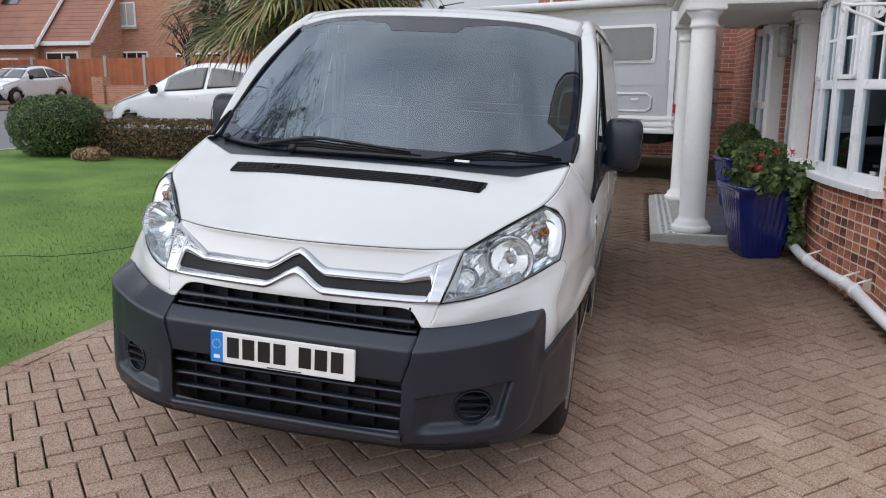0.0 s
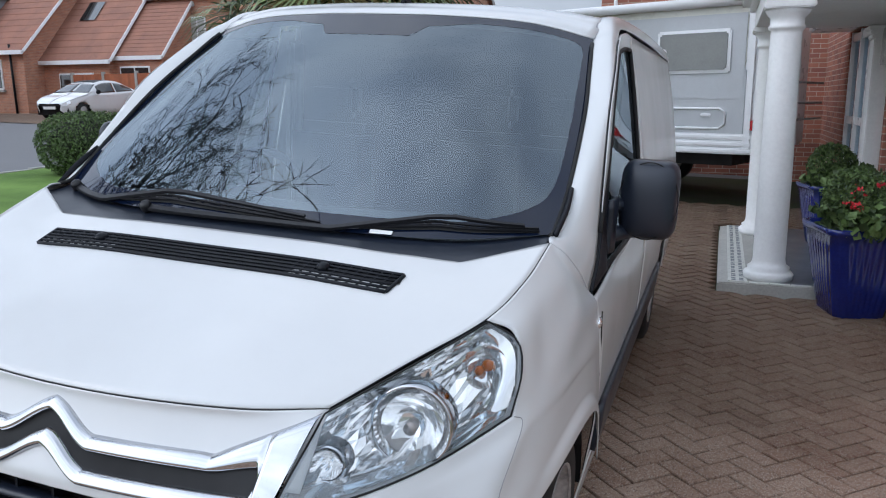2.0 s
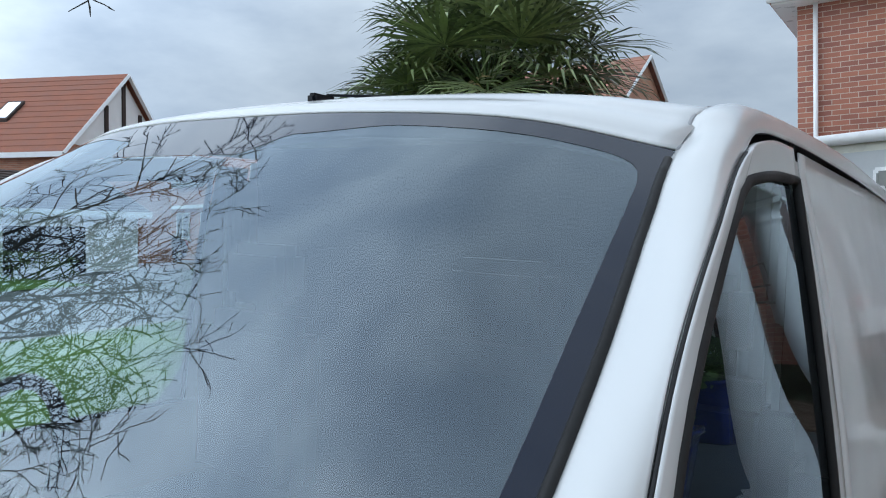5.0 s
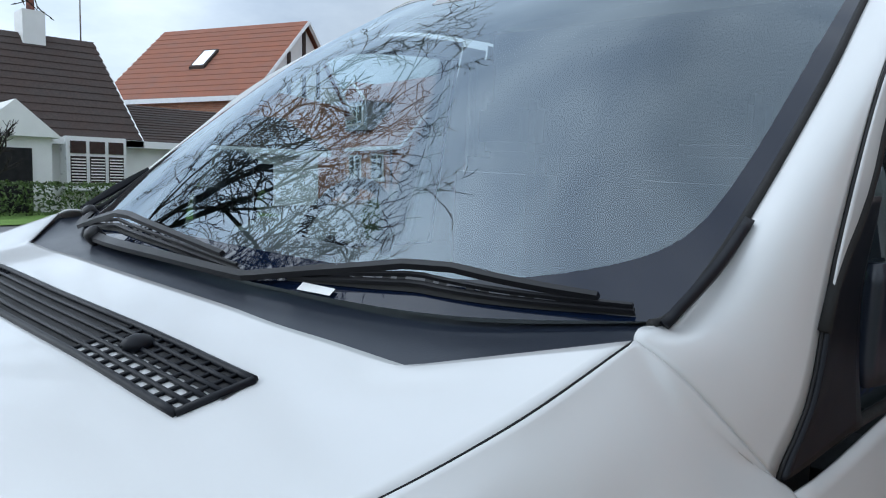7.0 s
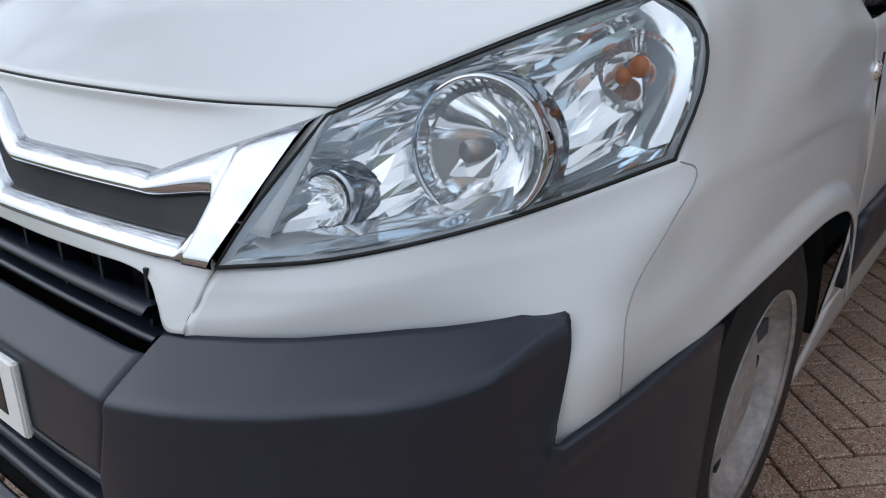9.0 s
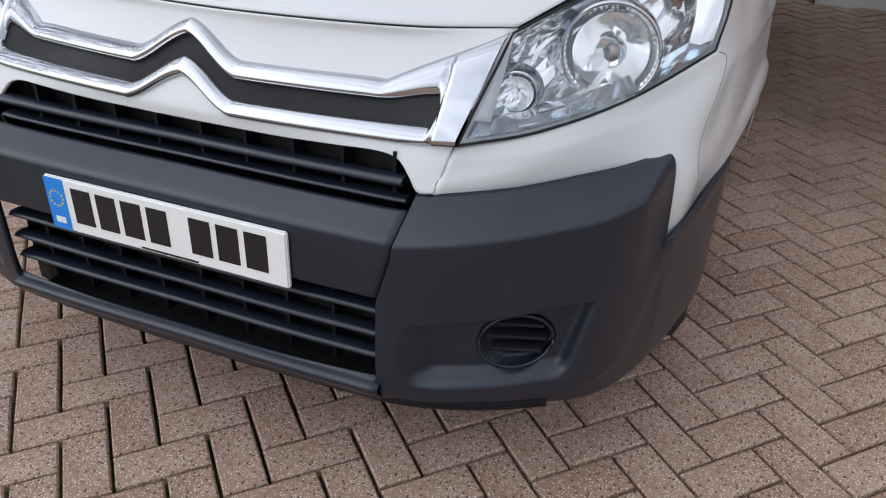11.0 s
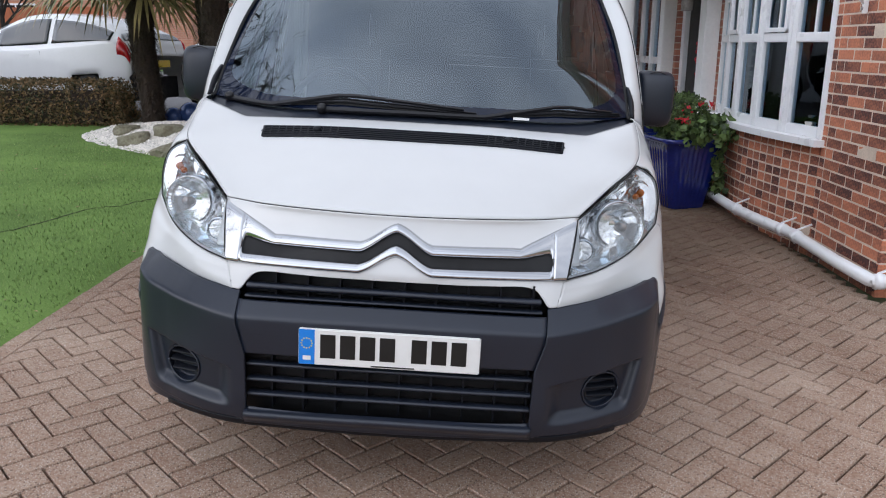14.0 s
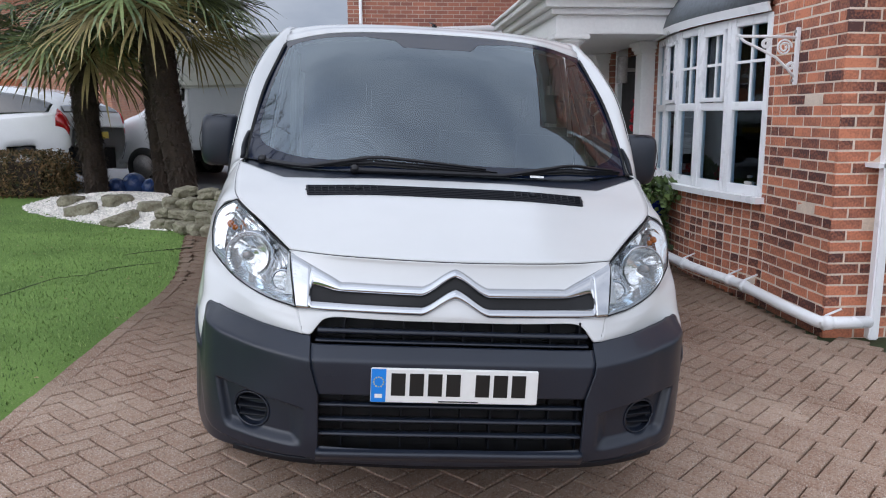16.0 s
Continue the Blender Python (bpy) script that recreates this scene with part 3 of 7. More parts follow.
def corner_f(u, v):
    """The corner with its flank crease and the flared lip of the wheel arch."""
    w = clamp((u - 0.375) / 0.625, 0, 1)
    ridge = 0.007 * math.exp(-((v - 0.307 + 0.107 * w) / 0.037) ** 2) * smooth01((w - 0.15) / 0.3)
    flare = 0.010 * smooth01((v - 0.80) / 0.12) * smooth01((w - 0.34) / 0.2)
    p = CORNER(u, v) + Vector((ridge + flare, 0, 0))
    if v < 1 / 6 and u > 0.375:
        # meet the bonnet's edge and the foot of the pillar
        if u < 0.75:
            edge_ = bonnet_f(1, 0.5 + 2 * (u - 0.375) if u < 0.5 else 0.25 + u) + Vector((0.002, 0, 0))
        else:
            edge_ = PILLAR((u - 0.75) * 4, 0)
        p += (edge_ - CORNER(u, 0)) * (1 - smooth01(v * 6))
    return p


MOUSTACHE = net(wide([
    [(x, face_y(x, z) + 0.003, z) for x, z in ((0.0, 0.832), (0.05, 0.806), (0.10, 0.782), (0.2, 0.776), (0.3, 0.776), (0.36, 0.776), (0.40, 0.776), (0.435, 0.775), (0.468, 0.772), (0.500, 0.763))],
    [(0.0, 0.094, 0.765), (0.05, 0.094, 0.762), (0.10, 0.094, 0.758), (0.2, 0.097, 0.757), (0.3, 0.103, 0.757), (0.365, 0.110, 0.757), (0.408, 0.115, 0.753), (0.438, 0.113, 0.741), (0.463, 0.112, 0.728), (0.491, 0.118, 0.722)],
    [(0.0, 0.090, 0.738), (0.05, 0.090, 0.738), (0.10, 0.091, 0.738), (0.2, 0.093, 0.738), (0.3, 0.098, 0.740), (0.375, 0.104, 0.741), (0.414, 0.107, 0.732), (0.436, 0.101, 0.710), (0.455, 0.095, 0.686), (0.481, 0.100, 0.686)],
]))
LAMP = net([
    [(0.507, 0.130, 0.764), (0.62, 0.212, 0.780), (0.74, 0.342, 0.815), (0.849, 0.532, 0.863)],
    [(0.522, 0.172, 0.820), (0.622, 0.252, 0.845), (0.745, 0.375, 0.885), (0.857, 0.572, 0.945)],
    [(0.535, 0.225, 0.872), (0.624, 0.308, 0.908), (0.735, 0.420, 0.955), (0.838, 0.594, 1.010)],
    [(0.543, 0.272, 0.914), (0.625, 0.367, 0.962), (0.700, 0.463, 1.005), (0.775, 0.580, 1.048)],
])


def lamp_in(d):
    """The lamp's surface, set back by d metres."""
    return lambda u, v: LAMP(0.015 + 0.97 * u, 0.02 + 0.96 * v) + (0.12 + 0.88 * (math.sin(math.pi * clamp(u, 0, 1)) * math.sin(math.pi * clamp(v, 0, 1))) ** 0.35) * Vector((-0.35 * d * u, d, -0.25 * d * v))


def bowl(name, centre, axis, r, depth, material_, parent, ring=None, flute=0.0):
    m = look(centre, Vector(centre) - Vector(axis))
    prof = [(r * k / 8, depth * ((k / 8) ** 2 - 1)) for k in range(1, 9)]
    bm = bmesh.new()
    rings = []
    for rr, zz in prof:
        rings.append([bm.verts.new(m @ Vector((rr * math.cos(2 * math.pi * i / 72), rr * math.sin(2 * math.pi * i / 72), zz + flute * depth * (i % 2) * rr / r))) for i in range(72)])
    for a, b in zip(rings, rings[1:]):
        for i in range(72):
            bm.faces.new((a[i], a[(i + 1) % 72], b[(i + 1) % 72], b[i]))
    bm.faces.new(rings[0])
    ob = part(name, bm, material_, parent, smooth=flute == 0)
    if ring:
        bm = bmesh.new()
        prof = ((r, -0.03), (r + 0.003, 0.0), (r + 0.007, 0.001), (r + 0.010, -0.005), (r + 0.012, -0.05))
        rings = [[bm.verts.new(m @ Vector((rr * math.cos(a), rr * math.sin(a), zz))) for a in (2 * math.pi * i / 36 for i in range(36))] for rr, zz in prof]
        for a, b in zip(rings, rings[1:]):
            for i in range(36):
                bm.faces.new((a[i], a[(i + 1) % 36], b[(i + 1) % 36], b[i]))
        part("bezel_ring", bm, ring, ob, smooth=True)
    return ob


for s in (1, -1):
    skin("front_wing", corner_f, 96, 78, WHITE, van, side=s, keep=lambda u, v: u > 0.375 or v > 1 / 3, rounds=120, pin=lambda u, v: u < 0.376 and v < 0.334 and (u > 0.374 or v > 0.332))
    lamp = skin("headlamp", LAMP, 30, 20, LENS, van, thick=0, side=s, label="clear headlamp with chrome reflectors")
    lamp.visible_shadow = False
    jit = random.Random(9)
    bm = bmesh.new()
    nu_, nv_ = 17, 9
    grid = []
    for jv in range(nv_ + 1):
        for iu in range(nu_ + 1):
            edge = iu in (0, nu_) or jv in (0, nv_)
            p = lamp_in(0.098 + (0 if edge else jit.uniform(-0.013, 0.013)))((iu + (0 if edge else jit.uniform(-0.25, 0.25))) / nu_, (jv + (0 if edge else jit.uniform(-0.25, 0.25))) / nv_)
            grid.append(bm.verts.new((p.x * s, p.y, p.z)))
    for jv in range(nv_):
        for iu in range(nu_):
            q = jv * (nu_ + 1) + iu
            bm.faces.new([grid[n_] for n_ in (q, q + 1, q + nu_ + 2, q + nu_ + 1)])
    part("lamp_housing", bm, REFLECTOR, lamp)
    for strip in (lambda u, v: lamp_in(0.008 + 0.05 * v)(0.02 + 0.96 * u, 0.02 + 0.11 * v), lambda u, v: lamp_in(0.008 + 0.05 * v)(0.985 - 0.10 * v, 0.08 + 0.86 * u), lambda u, v: lamp_in(0.012 + 0.045 * v)(0.06 + 0.9 * u, 0.97 - 0.09 * v), lambda u, v: lamp_in(0.035 + 0.02 * v)(0.34 + 0.58 * u, 0.86 - 0.07 * v - 0.14 * (1 - u))):
        skin("chrome_strip", strip, 24, 4, REFLECTOR, lamp, thick=0, side=s)
    # rim between lens and housing
    rim_pts = [(u / 16, 0) for u in range(17)] + [(1, v / 10) for v in range(1, 11)] + [(1 - u / 16, 1) for u in range(1, 17)] + [(0, 1 - v / 10) for v in range(1, 11)]
    verts, faces = [], []
    for u, v in rim_pts:
        a, b = LAMP(u, v), lamp_in(0.10)(u, v)
        verts += [(a.x * s, a.y, a.z), (b.x * s, b.y, b.z)]
    faces = [(2 * i, 2 * i + 1, 2 * i + 3, 2 * i + 2) for i in range(len(rim_pts) - 1)]
    raw("lamp_side", verts, faces, SATIN, lamp, smooth=True)
    tube("lamp_seal", [(p.x * s, p.y, p.z) for p in (LAMP(u, v) for u, v in rim_pts)], 0.0022, RUBBER, lamp, seg=6)
    ax = (0.16 * s, -1, 0.12)
    bowl("main_reflector", (0.688 * s, 0.368, 0.880), ax, 0.064, 0.05, REFLECTOR, lamp, None, 0.0)
    aim = look((0.688 * s, 0.368, 0.880), Vector((0.688 * s, 0.368, 0.880)) - Vector(ax))
    bm = bmesh.new()
    rings = [[bm.verts.new(aim @ Vector((rr * (1 + 0.014 * (i % 2)) * math.cos(2 * math.pi * i / 96), rr * (1 + 0.014 * (i % 2)) * math.sin(2 * math.pi * i / 96), zz))) for i in range(96)] for rr, zz in ((0.062, -0.010), (0.070, -0.002), (0.078, 0.012))]
    for a, b in zip(rings, rings[1:]):
        for i in range(96):
            bm.faces.new((a[i], a[(i + 1) % 96], b[(i + 1) % 96], b[i]))
    flutes = part("fluted_band", bm, REFLECTOR, lamp)
    bm = bmesh.new()
    rings = [[bm.verts.new(aim @ Vector((rr * math.cos(2 * math.pi * i / 48), rr * math.sin(2 * math.pi * i / 48), zz))) for i in range(48)] for rr, zz in ((0.0775, 0.010), (0.079, 0.0155), (0.0825, 0.0155), (0.0845, 0.010), (0.086, -0.05))]
    for a, b in zip(rings, rings[1:]):
        for i in range(48):
            bm.faces.new((a[i], a[(i + 1) % 48], b[(i + 1) % 48], b[i]))
    part("bezel_ring", bm, CHROME, flutes, smooth=True)
    bowl("side_reflector", (0.564 * s, 0.244, 0.824), ax, 0.029, 0.03, REFLECTOR, lamp, CHROME, 0.05)
    bowl("turn_reflector", (0.784 * s, 0.548, 0.958), (0.45 * s, -1, 0.2), 0.046, 0.04, REFLECTOR, lamp, None, 0.05)
    lathe("bulb_shield", [(0.001, 0.0), (0.010, 0.002), (0.013, 0.02), (0.013, 0.05)], STEEL, lamp, m=look((0.688 * s, 0.383, 0.880), Vector((0.688 * s, 0.383, 0.880)) + Vector(ax)) @ pose(0, 0, 0, 180))
    for bx, by_, bz, br_ in ((0.788, 0.545, 0.962, 0.0135), (0.772, 0.538, 0.950, 0.011)):
        bm = bmesh.new()
        bmesh.ops.create_uvsphere(bm, u_segments=12, v_segments=8, radius=br_, matrix=Matrix.Translation((bx * s, by_, bz)))
        part("turn_bulb", bm, AMBER, lamp, "amber indicator bulb", smooth=True)
    # shut lines
    for pts in ([bonnet_f(1, v / 20) for v in range(21)], [PILLAR(k / 12, 0.248 - 0.03 * k / 12) for k in range(13)], [CORNER(0, 1 / 3 + v / 24) for v in range(9)]):
        tube("shut_line", [(p.x * s, p.y, p.z) for p in pts], 0.0018, VOID, van, seg=5)
for s in (1, -1):
    joint = [Vector((u, v, 0)) for u, v in ((0.378, 0.335), (0.405, 0.365), (0.415, 0.43), (0.420, 0.55), (0.432, 0.72), (0.455, 0.87), (0.475, 1.0))]
    joint = [corner_f(q.x, q.y) for q in (spline(joint, k / 30) for k in range(31))]
    tube("bumper_joint", [((p.x + 0.0020) * s, p.y - 0.0014, p.z) for p in joint], 0.0012, SHUT, van, seg=5)
tube("bonnet_gap", [(p.x, p.y - 0.001, p.z - 0.002) for p in (bonnet_f(u / 40, 0) for u in range(41))], 0.0014, VOID, van, seg=5)


skin("grille_surround", MOUSTACHE, 108, 16, WHITE, van, thick=0.008)


# chrome bars with the double chevron
def peak(x, h):
    t = max(0.0, 1 - abs(x) / 0.108)
    return h * (0.4 * t + 0.6 * t * t * (3 - 2 * t))


def top_hi(x):
    return 0.8425 + peak(x, 0.056) + 0.42 * max(0.0, abs(x) - 0.366) - 0.0015 * math.exp(-((abs(x) - 0.366) / 0.02) ** 2)


def slot_end(x):
    """0 along the slot, 1 where the two bars join at its end."""
    return smooth01((abs(x) - 0.456) / 0.008)


def top_lo(x):
    z = 0.8115 + peak(x, 0.058) + 0.013 * smooth01((abs(x) - 0.36) / 0.1)
    return z + (0.8045 - z) * slot_end(x)


def low_hi(x):
    z = 0.7845 + peak(x, 0.056)
    return z + (0.8035 - z) * slot_end(x)


def low_lo(x):
    return 0.7545 + peak(x, 0.05) + 0.004 * smooth01((abs(x) - 0.4) / 0.1)


def bar(name, hi, lo, material_, proud, x_most=None, label=""):
    """A ribbon of rounded section between two edges, following the nose and ending along the lamp."""
    sect = [(0.0, 0.0), (0.03, 0.30), (0.14, 0.58), (0.30, 0.86), (0.38, 0.96), (0.46, 1.0), (0.55, 0.985), (0.75, 0.86), (0.90, 0.68), (0.97, 0.45), (1.0, 0.0)]
    verts, faces = [], []
    n_ = 220
    for k in range(-n_, n_ + 1):
        t = k / n_
        for q, p in sect:
            x = t * (x_most or 0.515)
            z = lo(x) + (hi(x) - lo(x)) * q
            if not x_most:
                x = t * (0.503 + 0.25 * (z - 0.764))
                z = lo(x) + (hi(x) - lo(x)) * q
            verts.append((x, face_y(x, z) - proud * p + 0.003, z))
    m_ = len(sect)
    for i in range(2 * n_):
        for j in range(m_ - 1):
            faces.append((i * m_ + j, (i + 1) * m_ + j, (i + 1) * m_ + j + 1, i * m_ + j + 1))
    return raw(name, verts, faces, material_, van, label, smooth=True)


bar("chrome_bar", top_hi, top_lo, CHROME, 0.020, label="polished chrome upper bar with chevron peak")
bar("chrome_bar", low_hi, low_lo, CHROME, 0.022, label="polished chrome lower bar with chevron peak")
for s in (1, -1):
    verts, faces = [], []
    prof = [(0.0, 0.0), (0.04, 0.8), (0.12, 1.0), (0.88, 1.0), (0.96, 0.8), (1.0, 0.0)]
    for k in range(13):
        for q, p in prof:
            x = 0.461 + 0.052 * k / 12
            z = low_lo(x) + (top_hi(x) - low_lo(x)) * q
            x = 0.461 + (0.042 + 0.25 * (z - 0.764)) * k / 12
            z = low_lo(x) + (top_hi(x) - low_lo(x)) * q
            verts.append((x * s, face_y(x, z) - 0.0225 * p * min(1.0, 0.2 + k / 2) + 0.002, z))
    for k in range(12):
        for j in range(5):
            q = (k * 6 + j, (k + 1) * 6 + j, (k + 1) * 6 + j + 1, k * 6 + j + 1)
            faces.append(q if s > 0 else q[::-1])
    raw("chrome_end", verts, faces, CHROME, van, smooth=True)
# black ribbon over the white lip: the slot's shade put into colour
bar("grille_slot_shade", lambda x: 0.835 + peak(x, 0.056), lambda x: 0.776 + peak(x, 0.054), VOID, 0.003, 0.470)


# dark bumper
TOP_EDGE = ((0.40, 0.684), (0.454, 0.685), (0.50, 0.687), (0.563, 0.694), (0.605, 0.699), (0.661, 0.704), (0.716, 0.711), (0.768, 0.718), (0.80, 0.7215), (0.815, 0.723), (0.822, 0.7225), (0.828, 0.718), (0.8315, 0.709), (0.834, 0.695), (0.837, 0.66), (0.840, 0.62), (0.8425, 0.588), (0.846, 0.584), (0.880, 0.612), (0.93, 0.664))
STEP_EDGE = ((0.29, 0.40), (0.305, 0.45), (0.310, 0.60), (0.318, 0.70), (0.336, 0.775), (0.358, 0.805), (0.443, 0.824), (0.526, 0.837), (0.584, 0.843))
FLANK = [Vector(p) for p in ((0.843, 0.304, 0), (0.860, 0.352, 0), (0.877, 0.410, 0), (0.893, 0.478, 0), (0.907, 0.54, 0), (0.915, 0.592, 0))]
bottom = lambda x: 0.284 + 0.012 * smooth01(abs(x) / 0.5)
inner_x = lambda z: table(((0.40, 0.419), (0.515, 0.421), (0.60, 0.446), (0.69, 0.455)), z)


def fog_dent(a, z):
    """Set-back of the lamp recess with its sloping ledge, and of the round blank in it."""
    w = smooth01((a - 0.455) / 0.06) * smooth01((0.733 + 0.217 * (z - 0.359) - a) / 0.036) * smooth01((z - 0.337 - 0.07 * (a - 0.475)) / 0.036) * smooth01((0.472 + 0.177 * (a - 0.469) - z) / 0.010)
    c = smooth01((0.060 - math.hypot(a - 0.638, z - 0.428)) / 0.008)
    return 0.036 * w + 0.028 * c


END_EDGE = ((0.30, 0.300), (0.45, 0.296), (0.584, 0.304), (0.65, 0.338), (0.70, 0.366), (0.73, 0.380))


def corner_y(a, z):
    end = smooth01((a - 0.806) / 0.034) * smooth01((z - 0.5) / 0.08)
    if end > 0:
        y = bumper_y(a, z)
        return y + (table(END_EDGE, z) + 1.2 * (a - 0.842) - y) * end - 0.006 + (0.009 * smooth01((a - table(STEP_EDGE, z)) / 0.012) if z < 0.585 else 0.0)
    step = 0.009 * smooth01((a - table(STEP_EDGE, z)) / 0.012) if z < 0.585 else 0.0
    return bumper_y(a, z) - 0.005 + fog_dent(a, z) + step


def sheet_skin(name, f, half, z0, z1, nu, nv, material_, label=""):
    """A panel across the nose, half(z) wide each way, from z0(x) to z1(x), y = f(x, z)."""
    def g(u, v):
        z = z0(0) + (z1(0) - z0(0)) * v
        x = (2 * u - 1) * half(z)
        z = z0(x) + (z1(x) - z0(x)) * v
        return Vector((x, f(x, z), z))
    return skin(name, g, nu, nv, material_, van, label=label)


lip_bulge = lambda x, z: bumper_y(x, z) - 0.004 - 0.016 * math.exp(-((z - 0.325) / 0.016) ** 2) + 0.012 * smooth01((z - 0.332) / 0.008)
sheet_skin("plate_panel", lambda x, z: bumper_y(x, z) + 0.001 + 0.05 * smooth01((0.519 - z) / 0.006), lambda z: inner_x(z) - 0.002, lambda x: 0.513, lambda x: 0.664, 60, 40, TRIM)
sheet_skin("lower_lip", lip_bulge, lambda z: 0.425, bottom, lambda x: 0.340 + 0.006 * (abs(x) / 0.4) ** 4, 48, 24, TRIM)
sheet_skin("splitter", lambda x, z: bumper_y(x, z) + 0.004, lambda z: 0.70, lambda x: bottom(x) - 0.016, lambda x: bottom(x) + 0.004, 60, 3, BLACK)
# near-black sheets: the shade inside the intakes put into the colour
sheet_skin("upper_intake_shade", lambda x, z: bumper_y(x, 0.6) + 0.135, lambda z: 0.47, lambda x: 0.62, lambda x: 0.765, 24, 4, VOID)
sheet_skin("lower_intake_shade", lambda x, z: bumper_y(x, 0.5) + 0.085, lambda z: 0.47, lambda x: 0.27, lambda x: 0.53, 24, 4, VOID)
# added black boards that close the view through the intakes
box("duct_shade_back", (-0.60, 0.245, 0.235), (0.60, 0.262, 0.765), VOID, van)
box("intake_shade_floor", (-0.41, 0.045, 0.285), (0.41, 0.22, 0.295), VOID, van)


def slat(z, half, back, rise, run, material_):
    """A grille bar of rounded section, thin at its front edge."""
    sect = [(0.0, -rise * 0.5), (-0.25, 0.0), (0.0, rise * 0.5), (0.45, rise * 0.42), (1.0, rise * 0.2), (1.0, -rise * 0.4)]
    verts, faces = [], []
    for k in range(-20, 21):
        x = half * k / 20
        verts += [(x, bumper_y(x, 0.55) + back + run * a, z + b) for a, b in sect]
    for i in range(40):
        for j in range(6):
            faces.append((i * 6 + j, (i + 1) * 6 + j, (i + 1) * 6 + (j + 1) % 6, i * 6 + (j + 1) % 6))
    return raw("grille_slat", verts, faces, material_, van, smooth=True)


slat(0.701, 0.432, 0.075, 0.016, 0.035, TRIM)
slat(0.668, 0.438, 0.078, 0.010, 0.035, TRIM)
for z in (0.382, 0.429, 0.478):
    slat(z, 0.418, 0.022, 0.013, 0.035, TRIM)
for k in range(-4, 5):
    x = 0.095 * k + 0.03
    box("grille_rib", (x - 0.003, bumper_y(x, 0.55) + 0.092, 0.64), (x + 0.003, bumper_y(x, 0.55) + 0.13, 0.745), BLACK, van)
    box("grille_rib", (x - 0.003, bumper_y(x, 0.55) + 0.04, 0.33), (x + 0.003, bumper_y(x, 0.55) + 0.08, 0.515), BLACK, van)
for s in (1, -1):
    cols = [0.425 + 0.39 * k / 96 for k in range(97)] + [0.8185, 0.822, 0.825, 0.8275, 0.8295, 0.8315, 0.833, 0.8345, 0.836, 0.838, 0.840, 0.842, 0.8432]
    n_front, n_z = len(cols), 96
    sides = [spline(FLANK, k / 24) for k in range(1, 25)]
    verts = []
    for j in range(n_z + 1):
        for i, x in enumerate(cols + [p.x for p in sides]):
            hi_z = table(TOP_EDGE, x)
            lo_z = 0.292 + 0.02 * smooth01((x - 0.80) / 0.1)
            z = lo_z + (hi_z - lo_z) * j / n_z
            if i < n_front:
                a = x + (inner_x(z) - 0.425) * max(0.0, 1 - (x - 0.425) / 0.08)
                verts.append((a * s, corner_y(a, z), z))
            else:
                p = sides[i - n_front]
                back = 0.009 * (1 - smooth01((z - hi_z + 0.045) / 0.03)) + 1.25 * max(0, 0.40 - z) ** 2
                verts.append(((p.x + 0.006 - 0.3 * back) * s, p.y + back - 0.003, z))
    w_ = n_front + len(sides)
    faces = []
    for j in range(n_z):
        for i in range(w_ - 1):
            q = (j * w_ + i, j * w_ + i + 1, (j + 1) * w_ + i + 1, (j + 1) * w_ + i)
            faces.append(q if s > 0 else q[::-1])
    corner = raw("bumper_corner", verts, faces, TRIM, van, smooth=True)
    sol = corner.modifiers.new("thickness", "SOLIDIFY")
    sol.thickness, sol.offset = 0.012, -1.0
    fx, fz = 0.638, 0.428
    fy = corner_y(fx, fz)
    for k in (-1, 0, 1):
        w = 0.048 - 0.006 * abs(k)
        bm = bmesh.new()
        for q in range(9):
            t = q / 4 - 1
            y0 = fy - 0.022 + 0.42 * t * w
            for dy, dz in ((0.0, -0.0035), (-0.004, 0.0), (0.0, 0.0035), (0.03, 0.010)):
                bm.verts.new(((fx + t * w) * s, y0 + dy, fz + 0.004 + k * 0.027 + dz - 0.003 * t))
        bm.verts.ensure_lookup_table()
        for q in range(8):
            for j in range(3):
                bm.faces.new([bm.verts[i] for i in (4 * q + j, 4 * q + j + 1, 4 * q + j + 5, 4 * q + j + 4)])
        part("fog_slat", bm, BLACK, corner, smooth=True)
    ring = [(fx + 0.058 * math.cos(a), fz + 0.056 * math.sin(a)) for a in (2 * math.pi * k / 36 for k in range(37))]
    tube("fog_rim", [(a * s, bumper_y(a, z) + 0.029, z) for a, z in ring], 0.0035, TRIM, corner, seg=6)
box("tow_cover", (-0.407, bumper_y(-0.38, 0.55) - 0.0015, 0.527), (-0.357, bumper_y(-0.38, 0.55) + 0.01, 0.583), TRIM, van, bevel=0.003, label="square towing-eye cover")

# number plate: plain bars for its characters
plate = box("number_plate", (-0.26, -0.004, 0.502), (0.262, 0.0065, 0.612), PLATE, van, bevel=0.003, label="white number plate with blue end and black bars")
box("blue_end", (-0.2585, -0.0048, 0.504), (-0.213, -0.0038, 0.610), PLATEBLUE, plate)
box("country_bar", (-0.247, -0.0054, 0.517), (-0.224, -0.0046, 0.530), PLATE, plate)
for k in range(12):
    a = 2 * math.pi * k / 12
    box("star_dot", (-0.2358 + 0.0155 * math.cos(a) - 0.0018, -0.0054, 0.5685 + 0.0155 * math.sin(a) - 0.0018), (-0.2358 + 0.0155 * math.cos(a) + 0.0018, -0.0046, 0.5685 + 0.0155 * math.sin(a) + 0.0018), PLATEGOLD, plate)
for x in (-0.175, -0.118, -0.061, -0.004, 0.087, 0.144, 0.201):
    box("character_bar", (x - 0.022, -0.0052, 0.525), (x + 0.022, -0.0038, 0.597), INK, plate)
box("maker_bar", (-0.05, -0.0048, 0.506), (0.075, -0.0038, 0.510), INK, plate)

